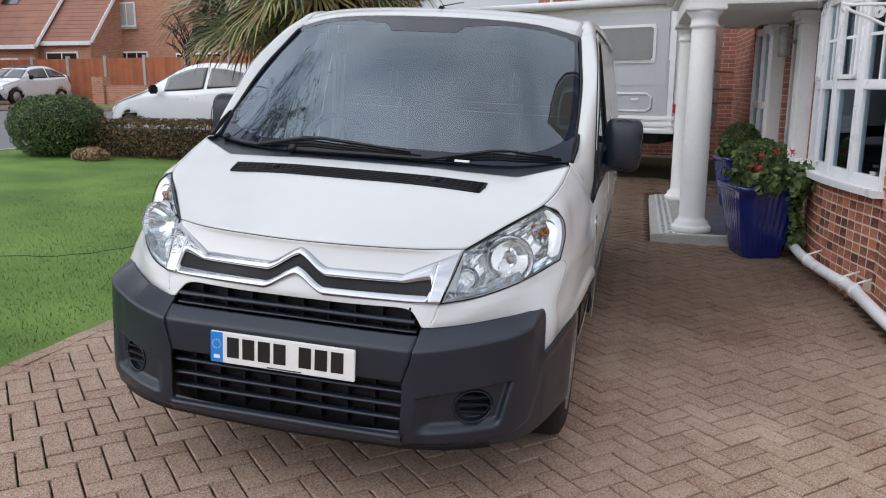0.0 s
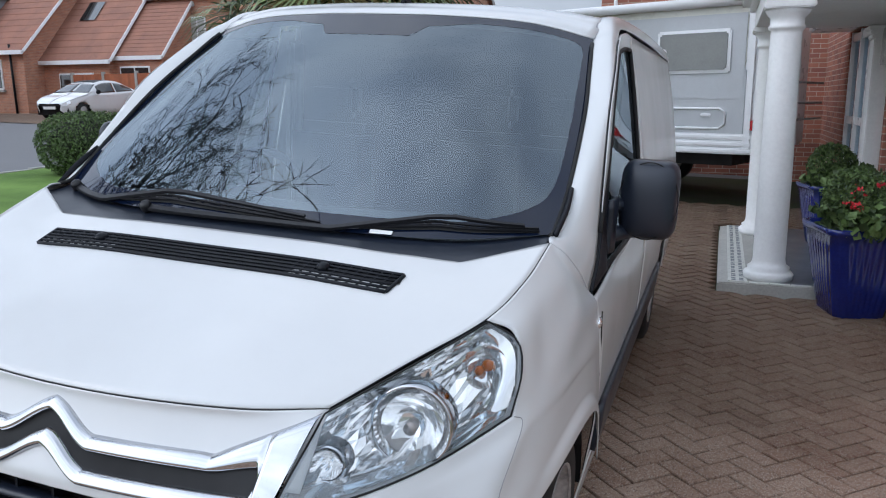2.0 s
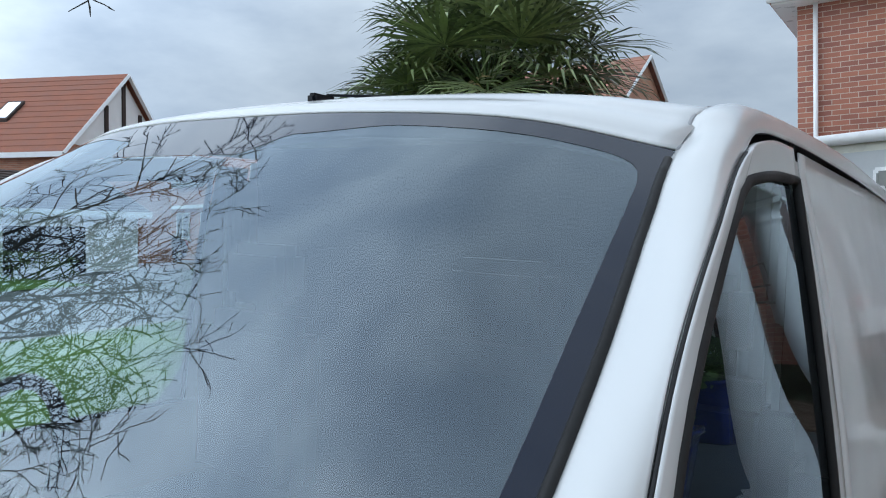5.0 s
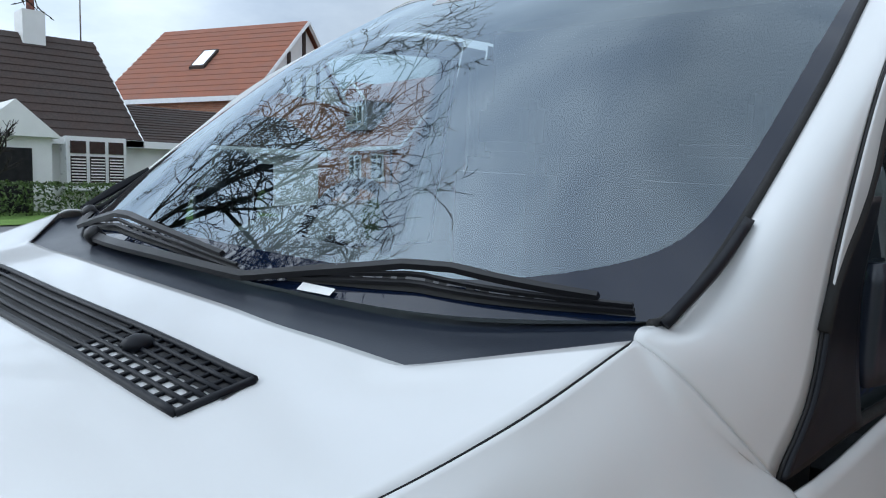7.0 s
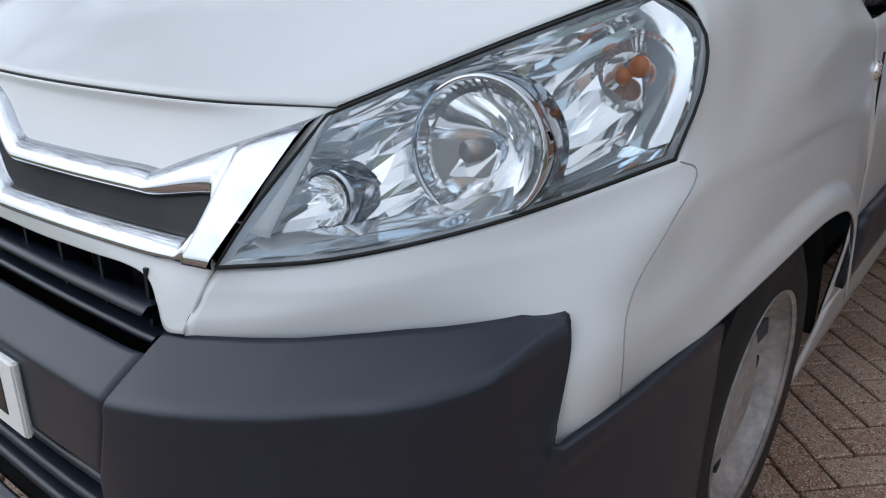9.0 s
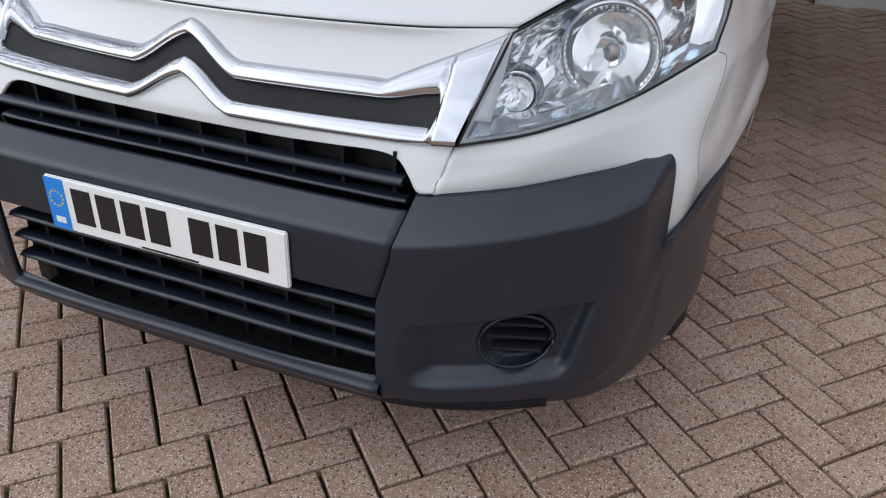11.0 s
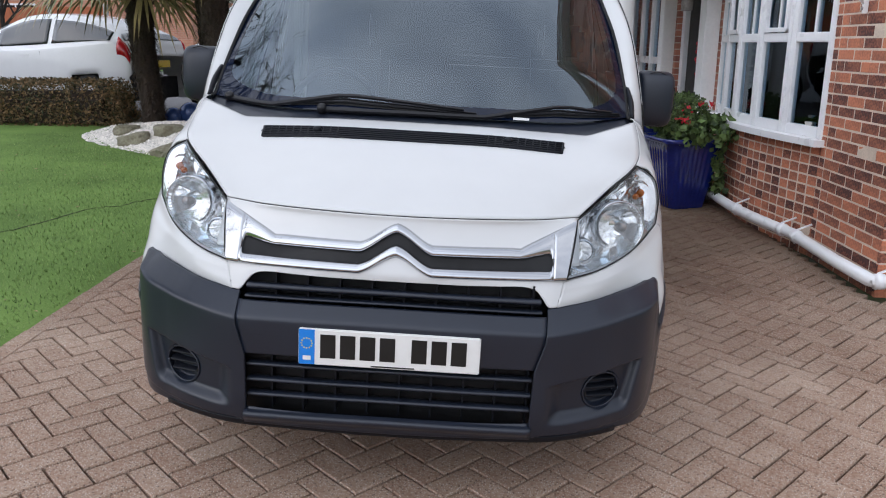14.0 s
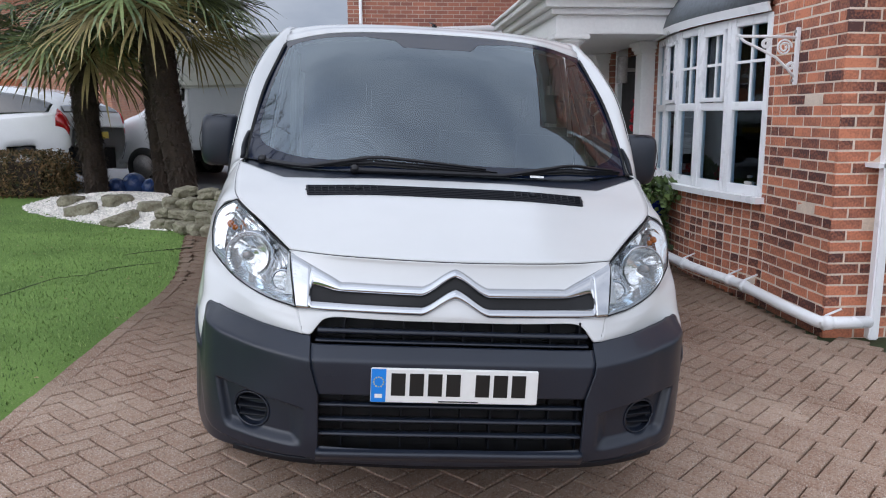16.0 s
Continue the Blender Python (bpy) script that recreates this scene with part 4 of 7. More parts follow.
# bonnet vent
def on_bonnet(x, y, up=0.0):
    """A place of the bonnet by its x and y."""
    v = 0.7
    for _ in range(25):
        lo, hi = bonnet_f(0, v).x, bonnet_f(1, v).x
        u = 0.5
        for _ in range(14):
            p = bonnet_f(u, v)
            u = clamp(u + (x - p.x) / (hi - lo), 0, 1)
        v = clamp(v + (y - bonnet_f(u, v).y) * 1.2, 0, 1)
    p = bonnet_f(u, v)
    return Vector((x, y, p.z + up))


vent_y = lambda x: 0.628 + 0.065 * x * x
vent_back = [on_bonnet(x, vent_y(x) + 0.040, 0.001) for x in (0.53 * k / 20 for k in range(-20, 21))]
vent_mid = [on_bonnet(x, vent_y(x), 0.002) for x in (0.535 * k / 20 for k in range(-20, 21))]
vent_front = [on_bonnet(x, vent_y(x) - 0.040, 0.001) for x in (0.518 * k / 20 for k in range(-20, 21))]
vv = vent_back + vent_mid + vent_front
vent = raw("bonnet_vent", [p + Vector((0, 0, 0.002)) for p in vv], [(r * 41 + i, r * 41 + i + 1, (r + 1) * 41 + i + 1, (r + 1) * 41 + i) for r in (0, 1) for i in range(40) if r == 0 or 9 < i < 30], VOID, van, "black slatted air vent across the bonnet")
for row in (vent_back, vent_front):
    tube("vent_frame", [p + Vector((0, 0, 0.004)) for p in row], 0.005, BLACK, vent, seg=6)
for a, b in ((vent_back[0], vent_front[0]), (vent_back[-1], vent_front[-1])):
    tube("vent_frame", [a + Vector((0, 0, 0.004)), b + Vector((0, 0, 0.004))], 0.005, BLACK, vent, seg=6)
for t in (0.2, 0.4, 0.6, 0.8):
    tube("vent_slat", [vent_back[i].lerp(vent_front[i], t) + Vector((0, 0, 0.005)) for i in range(0, 41, 2)], 0.0036, BLACK, vent, seg=5)
for i in list(range(1, 11)) + list(range(30, 40)):
    tube("vent_rib", [vent_back[i] + Vector((0, 0, 0.004)), vent_front[i] + Vector((0, 0, 0.004))], 0.0028, BLACK, vent, seg=5)
for x in (-0.335, 0.335):
    p = on_bonnet(x, vent_y(x) + 0.01, 0.008)
    noz = bmesh.new()
    bmesh.ops.create_uvsphere(noz, u_segments=12, v_segments=8, radius=0.016, matrix=Matrix.Translation(p) @ Matrix.Diagonal((1, 1.3, 0.8, 1)))
    part("washer_nozzle", noz, BLACK, vent, smooth=True)


# wipers
def on_screen(u, v, up):
    p = screen_f(u, v)
    return p + Vector((0, -0.62, 0.78)) * up


def along(knots, t):
    """Place on straight pieces between knots (u, v, up)."""
    us = [k[0] for k in knots]
    u = us[0] + (us[-1] - us[0]) * t
    for a, b in zip(knots, knots[1:]):
        if u <= b[0] + 1e-9:
            q = (u - a[0]) / (b[0] - a[0])
            return on_screen(u, a[1] + (b[1] - a[1]) * q, a[2] + (b[2] - a[2]) * q)
    return on_screen(*knots[-1])


def ribbon(name, pts, w0, w1, thick, material_, parent, label=""):
    """A flat bar of tapering width along points on the screen."""
    verts, faces = [], []
    up = Vector((0, -0.62, 0.78))
    for i, p in enumerate(pts):
        d = (pts[min(i + 1, len(pts) - 1)] - pts[max(i - 1, 0)]).normalized()
        side = d.cross(up).normalized() * (w0 + (w1 - w0) * i / (len(pts) - 1)) / 2
        verts += [p - side, p - side * 0.7 + up * thick, p + side * 0.7 + up * thick, p + side]
    for i in range(len(pts) - 1):
        for j in range(4):
            faces.append((i * 4 + j, i * 4 + (j + 1) % 4, i * 4 + 4 + (j + 1) % 4, i * 4 + 4 + j))
    faces += [(0, 1, 2, 3), tuple(len(verts) - 4 + q for q in (3, 2, 1, 0))]
    return raw(name, verts, faces, material_, parent, label)


for p0, k0, t0 in ((0.30, 0.80, 0.97), (0.05, 0.345, 0.615)):
    arm = [(p0, -0.006, 0.004), (k0 - 0.17, -0.004, 0.008), (k0 - 0.09, 0.026, 0.014), (k0 - 0.01, 0.052, 0.022), (k0 + 0.03, 0.054, 0.022), (t0 - 0.02, 0.022, 0.016)]
    wiper = ribbon("wiper", [along(arm, k / 48) for k in range(49)], 0.024, 0.010, 0.008, WIPER, van, label="black wiper arm resting at the foot of the windscreen")
    lathe("arm_pivot", [(0.016, -0.01), (0.018, 0.0), (0.017, 0.016), (0.010, 0.022)], WIPER, wiper, m=Matrix.Translation(on_screen(p0, -0.006, 0.004)) @ Vector((0, -0.62, 0.78)).to_track_quat("Z", "Y").to_matrix().to_4x4(), seg=14)
    u0 = k0 - 0.115
    top_line = [(u0, 0.020, 0.012), (k0, 0.044, 0.016), (t0 + 0.006, 0.013, 0.012)]
    low_line = [(u0 - 0.004, 0.012, 0.003), (k0, 0.028, 0.003), (t0 + 0.008, 0.006, 0.003)]
    crest = [along(top_line, k / 24) for k in range(25)]
    foot = [along(low_line, k / 24) for k in range(25)]
    raw("wiper_blade", [c.lerp(f, 0.55) for c, f in zip(crest, foot)] + foot, [(k, k + 1, k + 26, k + 25) for k in range(24)], RUBBER, wiper)
    spine = ribbon("blade_spine", crest, 0.007, 0.005, 0.005, WIPER, wiper)
    ribbon("blade_rail", [c.lerp(f, 0.5) for c, f in zip(crest, foot)], 0.010, 0.007, 0.004, WIPER, wiper)
    for k in range(1, 24):
        if k % 3:
            a_, b_ = crest[k].lerp(crest[k + 1], 0.15), crest[k].lerp(crest[k + 1], 0.75)
            c_, d_ = foot[k].lerp(foot[k + 1], 0.15), foot[k].lerp(foot[k + 1], 0.75)
            raw("blade_web", [a_, b_, b_.lerp(d_, 0.5), a_.lerp(c_, 0.5)], [(0, 1, 2, 3)], WIPER, spine)
for s in (1, -1):
    FIN = net([[(0.822 * s, 0.995, 1.172), (0.83 * s, 0.985, 1.178)], [(0.828 * s, 1.09, 1.225), (0.838 * s, 1.075, 1.235)], [(0.827 * s, 1.165, 1.278), (0.831 * s, 1.16, 1.284)]])
    skin("screen_corner_trim", FIN, 3, 10, BLACK, van, thick=0.012)
stick = [on_screen(u, v, 0.005) for u, v in ((0.70, -0.004), (0.735, -0.005), (0.735, 0.012), (0.70, 0.013))]
raw("number_sticker", stick, [(0, 1, 2, 3)], PLATE, van, "small white sticker at the foot of the screen")

# sides
def flank(y0, y1, z0, z1, bulge=0.0):
    return lambda u, v: Vector((side_x(z0 + (z1 - z0) * v) + bulge, y0 + (y1 - y0) * u, z0 + (z1 - z0) * v))


for s in (1, -1):
    def door_f(u, v):
        z = 0.40 + (0.585 + 0.045 * smooth01(u * 3)) * v
        y0 = 1.265 - 0.150 * smooth01((z - 0.6) / 0.42)
        return Vector((side_x(z) - 0.014 * smooth01((z - 0.8) / 0.18) * max(0, 1 - 4 * u), y0 + (2.445 - y0) * u, z))

    door = skin("front_door", door_f, 20, 24, WHITE, van, side=s)
    skin("door_frame_rear", flank(2.32, 2.44, 1.03, 1.76), 4, 20, WHITE, door, side=s)
    skin("side_panel", flank(2.45, 4.85, 0.30, 1.78), 30, 40, WHITE, van, side=s, keep=lambda u, v: math.hypot(2.45 + 2.4 * u - 3.93, 0.30 + 1.48 * v - 0.33) > 0.37)
    skin("sill", flank(1.28, 3.58, 0.22, 0.40, 0.004), 20, 6, WHITE, van, side=s)
    skin("rubbing_strip", flank(1.30, 3.56, 0.45, 0.60, 0.012), 24, 6, TRIM, van, side=s, thick=0.016)
    # window with its black surround
    win_net = net([[(0.913, 1.112, 1.006), (0.922, 1.35, 1.03), (side_x(1.03), 1.9, 1.03), (side_x(1.03), 2.32, 1.03)],
               [(0.903, 1.238, 1.226), (0.899, 1.47, 1.24), (side_x(1.25), 1.92, 1.25), (side_x(1.25), 2.32, 1.25)],
               [(0.884, 1.40, 1.47), (0.876, 1.60, 1.48), (side_x(1.5) + 0.004, 1.95, 1.5), (side_x(1.5), 2.32, 1.51)],
               [(0.826, 1.89, 1.73), (0.819, 1.98, 1.75), (0.812, 2.13, 1.768), (0.806, 2.32, 1.775)]])
    rim_v = [Vector((k, 0, 0)) for k in (0.0, 0.237, 0.367, 0.63)]
    outer = lambda v: PILLAR(1, spline(rim_v, v)[0]) + Vector((0.003, 0.002, 0))
    win = lambda u, v: win_net(u, v) + max(0, 1 - u / 0.14) ** 2 * (outer(v) - win_net(0, v))
    edge_u = lambda v: 0.11 * smooth01((v - 0.26) / 0.25)
    glass = skin("door_glass", lambda u, v: win(edge_u(v * 0.93), v * 0.93).lerp(win(1, v * 0.93), u) - Vector((0.004, 0, 0)), 24, 24, CABGLASS, door, thick=0, side=s)
    glass.visible_shadow = False
    skin("window_frame", lambda u, v: win(edge_u(0.28 + 0.72 * v) * u, 0.28 + 0.72 * v) + Vector((0.001, 0, 0)), 6, 40, WHITE, door, side=s, thick=0.01)
    skin("window_frame", lambda u, v: win(0.08 + 0.92 * u, 0.925 + 0.085 * v), 24, 5, WHITE, door, side=s, thick=0.01)
    skin("quarter_trim", lambda u, v: win(edge_u(v * 0.45) + u * (0.30 - 0.22 * v), v * 0.45) + Vector((0.0045, 0, 0)), 14, 26, BLACK, door, side=s, thick=0.008)
    seal = [win(edge_u(v / 20), v / 20) for v in range(5, 18)] + [win(edge_u(0.9), 0.905)] + [win(0.22 + 0.77 * u / 8, 0.925) for u in range(9)] + [win(0.99, 0.9 - 0.9 * v / 10) for v in range(11)]
    tube("window_seal", [((p.x + 0.002) * s, p.y, p.z) for p in seal], 0.009, RUBBER, door)
    tube("waist_seal", [(win(0.2 + 0.8 * u / 10, 0.0).x * s, win(0.2 + 0.8 * u / 10, 0.0).y, win(0.2 + 0.8 * u / 10, 0.0).z) for u in range(11)], 0.008, RUBBER, door)
    tube("door_gap", [((win(0, v / 20).x + 0.001) * s, win(0, v / 20).y, win(0, v / 20).z) for v in range(0, 21)], 0.0028, VOID, door, seg=5)
    for yy in (1.2, 2.445):
        tube("door_gap", [(side_x(z) * s * 1.001, yy + (0.06 if yy < 2 and z < 0.8 else 0), z) for z in (0.4, 0.55, 0.7, 0.85, 0.93)], 0.002, VOID, van, seg=5)
    # door mirror
    bm = bmesh.new()
    bmesh.ops.create_icosphere(bm, subdivisions=4, radius=1)
    for v in bm.verts:
        n_ = v.co.normalized()
        k = (abs(n_.x) ** 4.5 + abs(n_.y) ** 3 + abs(n_.z) ** 4.5) ** (-1 / 4)
        v.co = Vector((s * (1.015 + 0.088 * n_.x * k), 1.51 + 0.075 * n_.y * k * (1.15 if n_.y < 0 else 0.7), 1.225 + 0.122 * n_.z * k))
    mir = part("door_mirror", bm, TRIM, van, "black plastic door mirror", smooth=True)
    box("mirror_glass", (0.945 if s > 0 else -1.085, 1.555, 1.125), (1.085 if s > 0 else -0.945, 1.568, 1.32), CHROME, mir, bevel=0.003)
    for z_, r_ in ((1.115, 0.026), (1.205, 0.022)):
        tube("mirror_arm", [(0.885 * s, 1.40, z_ - 0.015), (0.92 * s, 1.44, z_), (0.98 * s, 1.50, z_ + 0.01)], r_, TRIM, mir)
    skin("mirror_foot", lambda u, v: Vector((0.912 + 0.012 * math.sin(math.pi * u), 1.34 + 0.12 * u, 1.07 + 0.16 * v)), 6, 6, TRIM, mir, side=s, thick=0.02)
    tube("mirror_seam", [(s * (1.015 + 0.089 * math.cos(q)), 1.45, 1.225 + 0.119 * math.sin(q)) for q in (2 * math.pi * k / 30 for k in range(31))], 0.002, VOID, mir, seg=4)
    rep = bmesh.new()
    bmesh.ops.create_uvsphere(rep, u_segments=12, v_segments=8, radius=0.022, matrix=Matrix.Translation((0.936 * s, 1.185, 0.90)) @ Matrix.Diagonal((0.4, 1.1, 0.8, 1)))
    part("side_repeater", rep, REFLECTOR, van, "clear oval side repeater", smooth=True)
    # wheels
    for yc in (0.93, 3.93):
        dz = 0.019 * s
        m = pose(0.80 * s, yc, 0.325 + dz, 0, 90 * s, 0)
        tyre = lathe("wheel", [(0.20, -0.10), (0.27, -0.105), (0.315, -0.085), (0.326, -0.05), (0.326, 0.05), (0.315, 0.085), (0.27, 0.105), (0.21, 0.10)], RUBBER, van, m=m, seg=40, label="steel wheel with black tyre", caps=False)
        rim = lathe("rim", [(0.205, 0.098), (0.212, 0.104), (0.205, 0.09), (0.19, 0.06), (0.17, 0.045), (0.13, 0.06), (0.08, 0.075), (0.05, 0.07), (0.001, 0.07)], STEEL, tyre, m=m, seg=40, caps=False)
        # black discs on the closed rim: the holes' shade as colour
        for k in range(8):
            a = 2 * math.pi * k / 8
            lathe("rim_hole", [(0.016, 0.0), (0.016, 0.004)], VOID, rim, m=m @ pose(0.15 * math.cos(a), 0.15 * math.sin(a), 0.053), seg=10)
        # added black block that stops light coming through behind the wheel
        box("wheel_well", (0.42 * s, yc - 0.37, 0.2), (0.58 * s, yc + 0.37, 0.7), VOID, van)
        # arch liner
        bm = bmesh.new()
        for k in range(17):
            a = math.pi * k / 16
            for x in (0.45, 0.905 if yc < 2 else 0.90):
                bm.verts.new((x * s, yc + 0.375 * math.cos(a), 0.33 + 0.375 * math.sin(a)))
        bm.verts.ensure_lookup_table()
        for k in range(16):
            bm.faces.new([bm.verts[i] for i in (2 * k, 2 * k + 1, 2 * k + 3, 2 * k + 2)])
        part("arch_liner", bm, VOID, van)
skin("back_panel", net([[(-0.9, 4.85, 0.3), (0.9, 4.85, 0.3)], [(-0.93, 4.87, 0.8), (0.93, 4.87, 0.8)], [(-0.80, 4.85, 1.76), (0.80, 4.85, 1.76)], [(-0.74, 4.84, 1.85), (0.74, 4.84, 1.85)]]), 10, 20, WHITE, van)
box("underbody", (-0.68, 0.45, 0.22), (0.68, 4.8, 0.34), VOID, van)
box("engine_bay", (-0.72, 0.42, 0.34), (0.72, 1.0, 0.82), VOID, van)

# cab
skin("dashboard", net(wide([[(0, 0.93, 1.10), (0.4, 0.96, 1.10), (0.78, 1.06, 1.10)], [(0, 1.2, 1.12), (0.4, 1.2, 1.13), (0.80, 1.2, 1.12)], [(0, 1.42, 1.09), (0.4, 1.42, 1.10), (0.82, 1.42, 1.08)], [(0, 1.48, 0.8), (0.4, 1.48, 0.8), (0.82, 1.48, 0.8)]])), 24, 16, DASH, van)
tube("steering_wheel", [(-0.42 + 0.19 * math.cos(a), 1.50 + 0.07 * math.sin(a), 1.10 + 0.17 * math.sin(a)) for a in (2 * math.pi * k / 28 for k in range(29))], 0.016, BLACK, van, label="black steering wheel")
tube("steering_column", [(-0.42, 1.44, 1.02), (-0.42, 1.51, 1.10)], 0.05, BLACK, van)
for x in (-0.44, 0.28, 0.66):
    seat = box("cab_seat", (x - 0.22, 1.75, 0.75), (x + 0.22, 2.2, 0.92), GREYCLOTH, van, bevel=0.05, label="dark grey cloth cab seat")
    box("seat_back", (x - 0.2, 2.1, 0.9), (x + 0.2, 2.24, 1.36), GREYCLOTH, seat, bevel=0.05, m=None)
    box("headrest", (x - 0.12, 2.14, 1.38), (x + 0.12, 2.24, 1.54), GREYCLOTH, seat, bevel=0.03)
box("bulkhead", (-0.78, 2.46, 0.4), (0.78, 2.5, 1.82), GREYCLOTH, van)
box("cab_floor", (-0.86, 1.0, 0.40), (0.86, 2.46, 0.44), GREYCLOTH, van)
skin("headlining", lambda u, v: net(ROOFNET)(0.06 + 0.88 * u, 0.05 + 0.5 * v) - Vector((0, -0.03, 0.04)), 20, 16, PANEL, van)
for s in (1, -1):
    skin("pillar_lining", lambda u, v: PILLAR(0.15 + 0.7 * u, 0.15 + 0.5 * v) * 0.985 + Vector((-0.02, 0.03, 0.0)), 6, 30, PANEL, van, side=s)
    box("pillar_trim", (0.745 if s > 0 else -0.79, 2.33, 0.9), (0.79 if s > 0 else -0.745, 2.45, 1.72), PANEL, van, bevel=0.015)
    tube("belt", [(0.73 * s, 2.38, 1.6), (0.735 * s, 2.36, 1.2), (0.74 * s, 2.34, 0.9)], 0.014, PANEL, van)
mirror_base = box("aerial", (-0.012, 1.88, 1.828), (0.012, 1.95, 1.860), BLACK, van, bevel=0.006, label="short black roof aerial")
tube("aerial_rod", [(0, 1.93, 1.862), (0, 2.2, 1.90), (0, 2.42, 1.93)], 0.003, BLACK, mirror_base)
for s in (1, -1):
    # added black cheeks: shade at the intakes' ends, closing the view through
    box("duct_shade_side", (0.468 * s, 0.135, 0.275) if s > 0 else (-0.478, 0.135, 0.275), (0.478 if s > 0 else -0.468, 0.25, 0.645), VOID, van)


# ---- ground ----
def sheet(name, xs, ys, up, material_, label, category, keep=None, zf=ground_z):
    verts = [(x, y, zf(x, y) + up) for y in ys for x in xs]
    w = len(xs)
    faces = [(j * w + i, j * w + i + 1, (j + 1) * w + i + 1, (j + 1) * w + i) for j in range(len(ys) - 1) for i in range(w - 1) if keep is None or keep((xs[i] + xs[i + 1]) / 2, (ys[j] + ys[j + 1]) / 2)]
    return tagged(raw(name, verts, faces, material_, smooth=True), label, category, kind="structure")


def spread(lo, hi, n):
    return [lo + (hi - lo) * k / n for k in range(n + 1)]


far = [-900, -400, -180, -90] + spread(-60, 40, 100) + [60, 120, 300, 900]
sheet("ground", far, far, -0.12, EARTH, "rough grassy ground reaching the horizon", "ground")
sheet("road", spread(-60, -9.5, 60), spread(-40, 60, 80), -0.05, ASPHALT, "grey asphalt residential road", "road")
sheet("side_road", spread(-9.5, 2.0, 30), spread(9.4, 60, 50), -0.05, ASPHALT, "grey asphalt hardstanding behind the lawn", "road")
sheet("drive_bed", spread(-2.3, 3.4, 16), spread(-6, 12.4, 40), -0.028, JOINT, "sandy mossy bed between paving blocks", "driveway")
sheet("neighbour_drive", spread(-34, -15, 20), spread(17.5, 31, 16), -0.03, PAVERJ, "reddish paved forecourt across the road", "driveway")
sheet("verge", spread(-30, -8, 20), spread(20.2, 21.6, 3), -0.02, TURF, "narrow grass verge below the brick wall", "lawn", keep=lambda x, y: x > -17.5)
sheet("far_verge", spread(-21.4, -17, 6), spread(-6, 12, 16), -0.02, TURF, "grass front garden of the bungalow", "lawn")


def lawn_edge(y):
    return -1.92 if y < 3.5 else -1.92 - 0.5 * smooth01((y - 3.5) / 3.5)


verts = []
ys = spread(-6, 9.35, 70)
for y in ys:
    for k in range(45):
        x = -9.4 + (lawn_edge(y) + 9.4) * k / 44
        verts.append((x, y, ground_z(x, y) + 0.004 + (0.008 if k < 44 else -0.03)))
faces = [(j * 45 + i, j * 45 + i + 1, (j + 1) * 45 + i + 1, (j + 1) * 45 + i) for j in range(70) for i in range(44)]
tagged(raw("lawn", verts, faces, TURF, smooth=True), "bright green artificial turf lawn with seams", "lawn", kind="structure")
rng = random.Random(44)
gv, gf = [], []
for k in range(26000):
    y = rng.uniform(-0.5, 8.2)
    x = lawn_edge(y) - abs(rng.gauss(0, 1.6)) - 0.01
    if x < -7:
        continue
    z, a, h = ground_z(x, y) + 0.012, rng.uniform(0, 6.28), rng.uniform(0.012, 0.028)
    dx, dy, w = math.cos(a), math.sin(a), 0.003
    i = len(gv)
    gv += [(x - dy * w, y + dx * w, z), (x + dy * w, y - dx * w, z), (x + dx * h * 0.6, y + dy * h * 0.6, z + h)]
    gf.append((i, i + 1, i + 2))
tagged(raw("turf_blades", gv, gf, material("turf_blade", (0.12, 0.23, 0.05), 0.8, vary=0.5, hue=(0.2, 0.28, 0.09), island=True)), "short bright green plastic grass blades", "grass", kind="stuff")
lv, lf = [], []
for k in range(240):
    y = rng.uniform(0.3, 7.5)
    x = lawn_edge(y) - rng.uniform(0.05, 4.5)
    z, a, h = ground_z(x, y) + 0.022, rng.uniform(0, 6.28), rng.uniform(0.008, 0.022)
    dx, dy = math.cos(a) * h, math.sin(a) * h
    i = len(lv)
    lv += [(x - dx, y - dy, z), (x + dy * 0.4, y - dx * 0.4, z + 0.003), (x + dx, y + dy, z), (x - dy * 0.4, y + dx * 0.4, z + 0.004)]
    lf.append((i, i + 1, i + 2, i + 3))
tagged(raw("leaf_litter", lv, lf, DRYLEAF), "scattered small dry leaves on the turf", "leaf litter", kind="stuff")
for pts in ([(-3.95, 2.8), (-3.35, 2.97), (-3.06, 3.45), (-2.91, 4.04), (-2.7, 4.2), (-2.56, 4.45), (-2.2, 4.71)], [(-2.62, 5.02), (-2.45, 5.17), (-2.3, 5.3), (-2.12, 5.4)]):
    wob = random.Random(4)
    fine = [spline([Vector((x, y, 0)) for x, y in pts], k / 40) for k in range(41)]
    fine = [(p.x + wob.uniform(-0.02, 0.02), p.y + wob.uniform(-0.03, 0.03)) for p in fine]
    tagged(tube("turf_seam", [(x, y, ground_z(x, y) + 0.012) for x, y in fine], 0.006, JOINT, seg=5), "dark open seam in the artificial turf", "seam", kind="structure")

kerb = thing("road_kerb", "pale concrete kerb along the road", "kerb", kind="structure")
for k in range(17):
    y = -6 + k * 0.92
    box("kerb_stone", (-9.55, y, ground_z(-9.5, y) - 0.1), (-9.42, y + 0.905, ground_z(-9.5, y) + 0.03), KERB, kerb, bevel=0.015)


# ---- the house beside the drive ----
house = thing("house", "red brick house with white bow window and columned porch", "house")
BOW0, BOW1 = 3.55, 6.0


def bow_x(y):
    return 2.75 - 0.16 * math.sin(math.pi * clamp((y - BOW0) / (BOW1 - BOW0), 0, 1))


SILL = 0.70
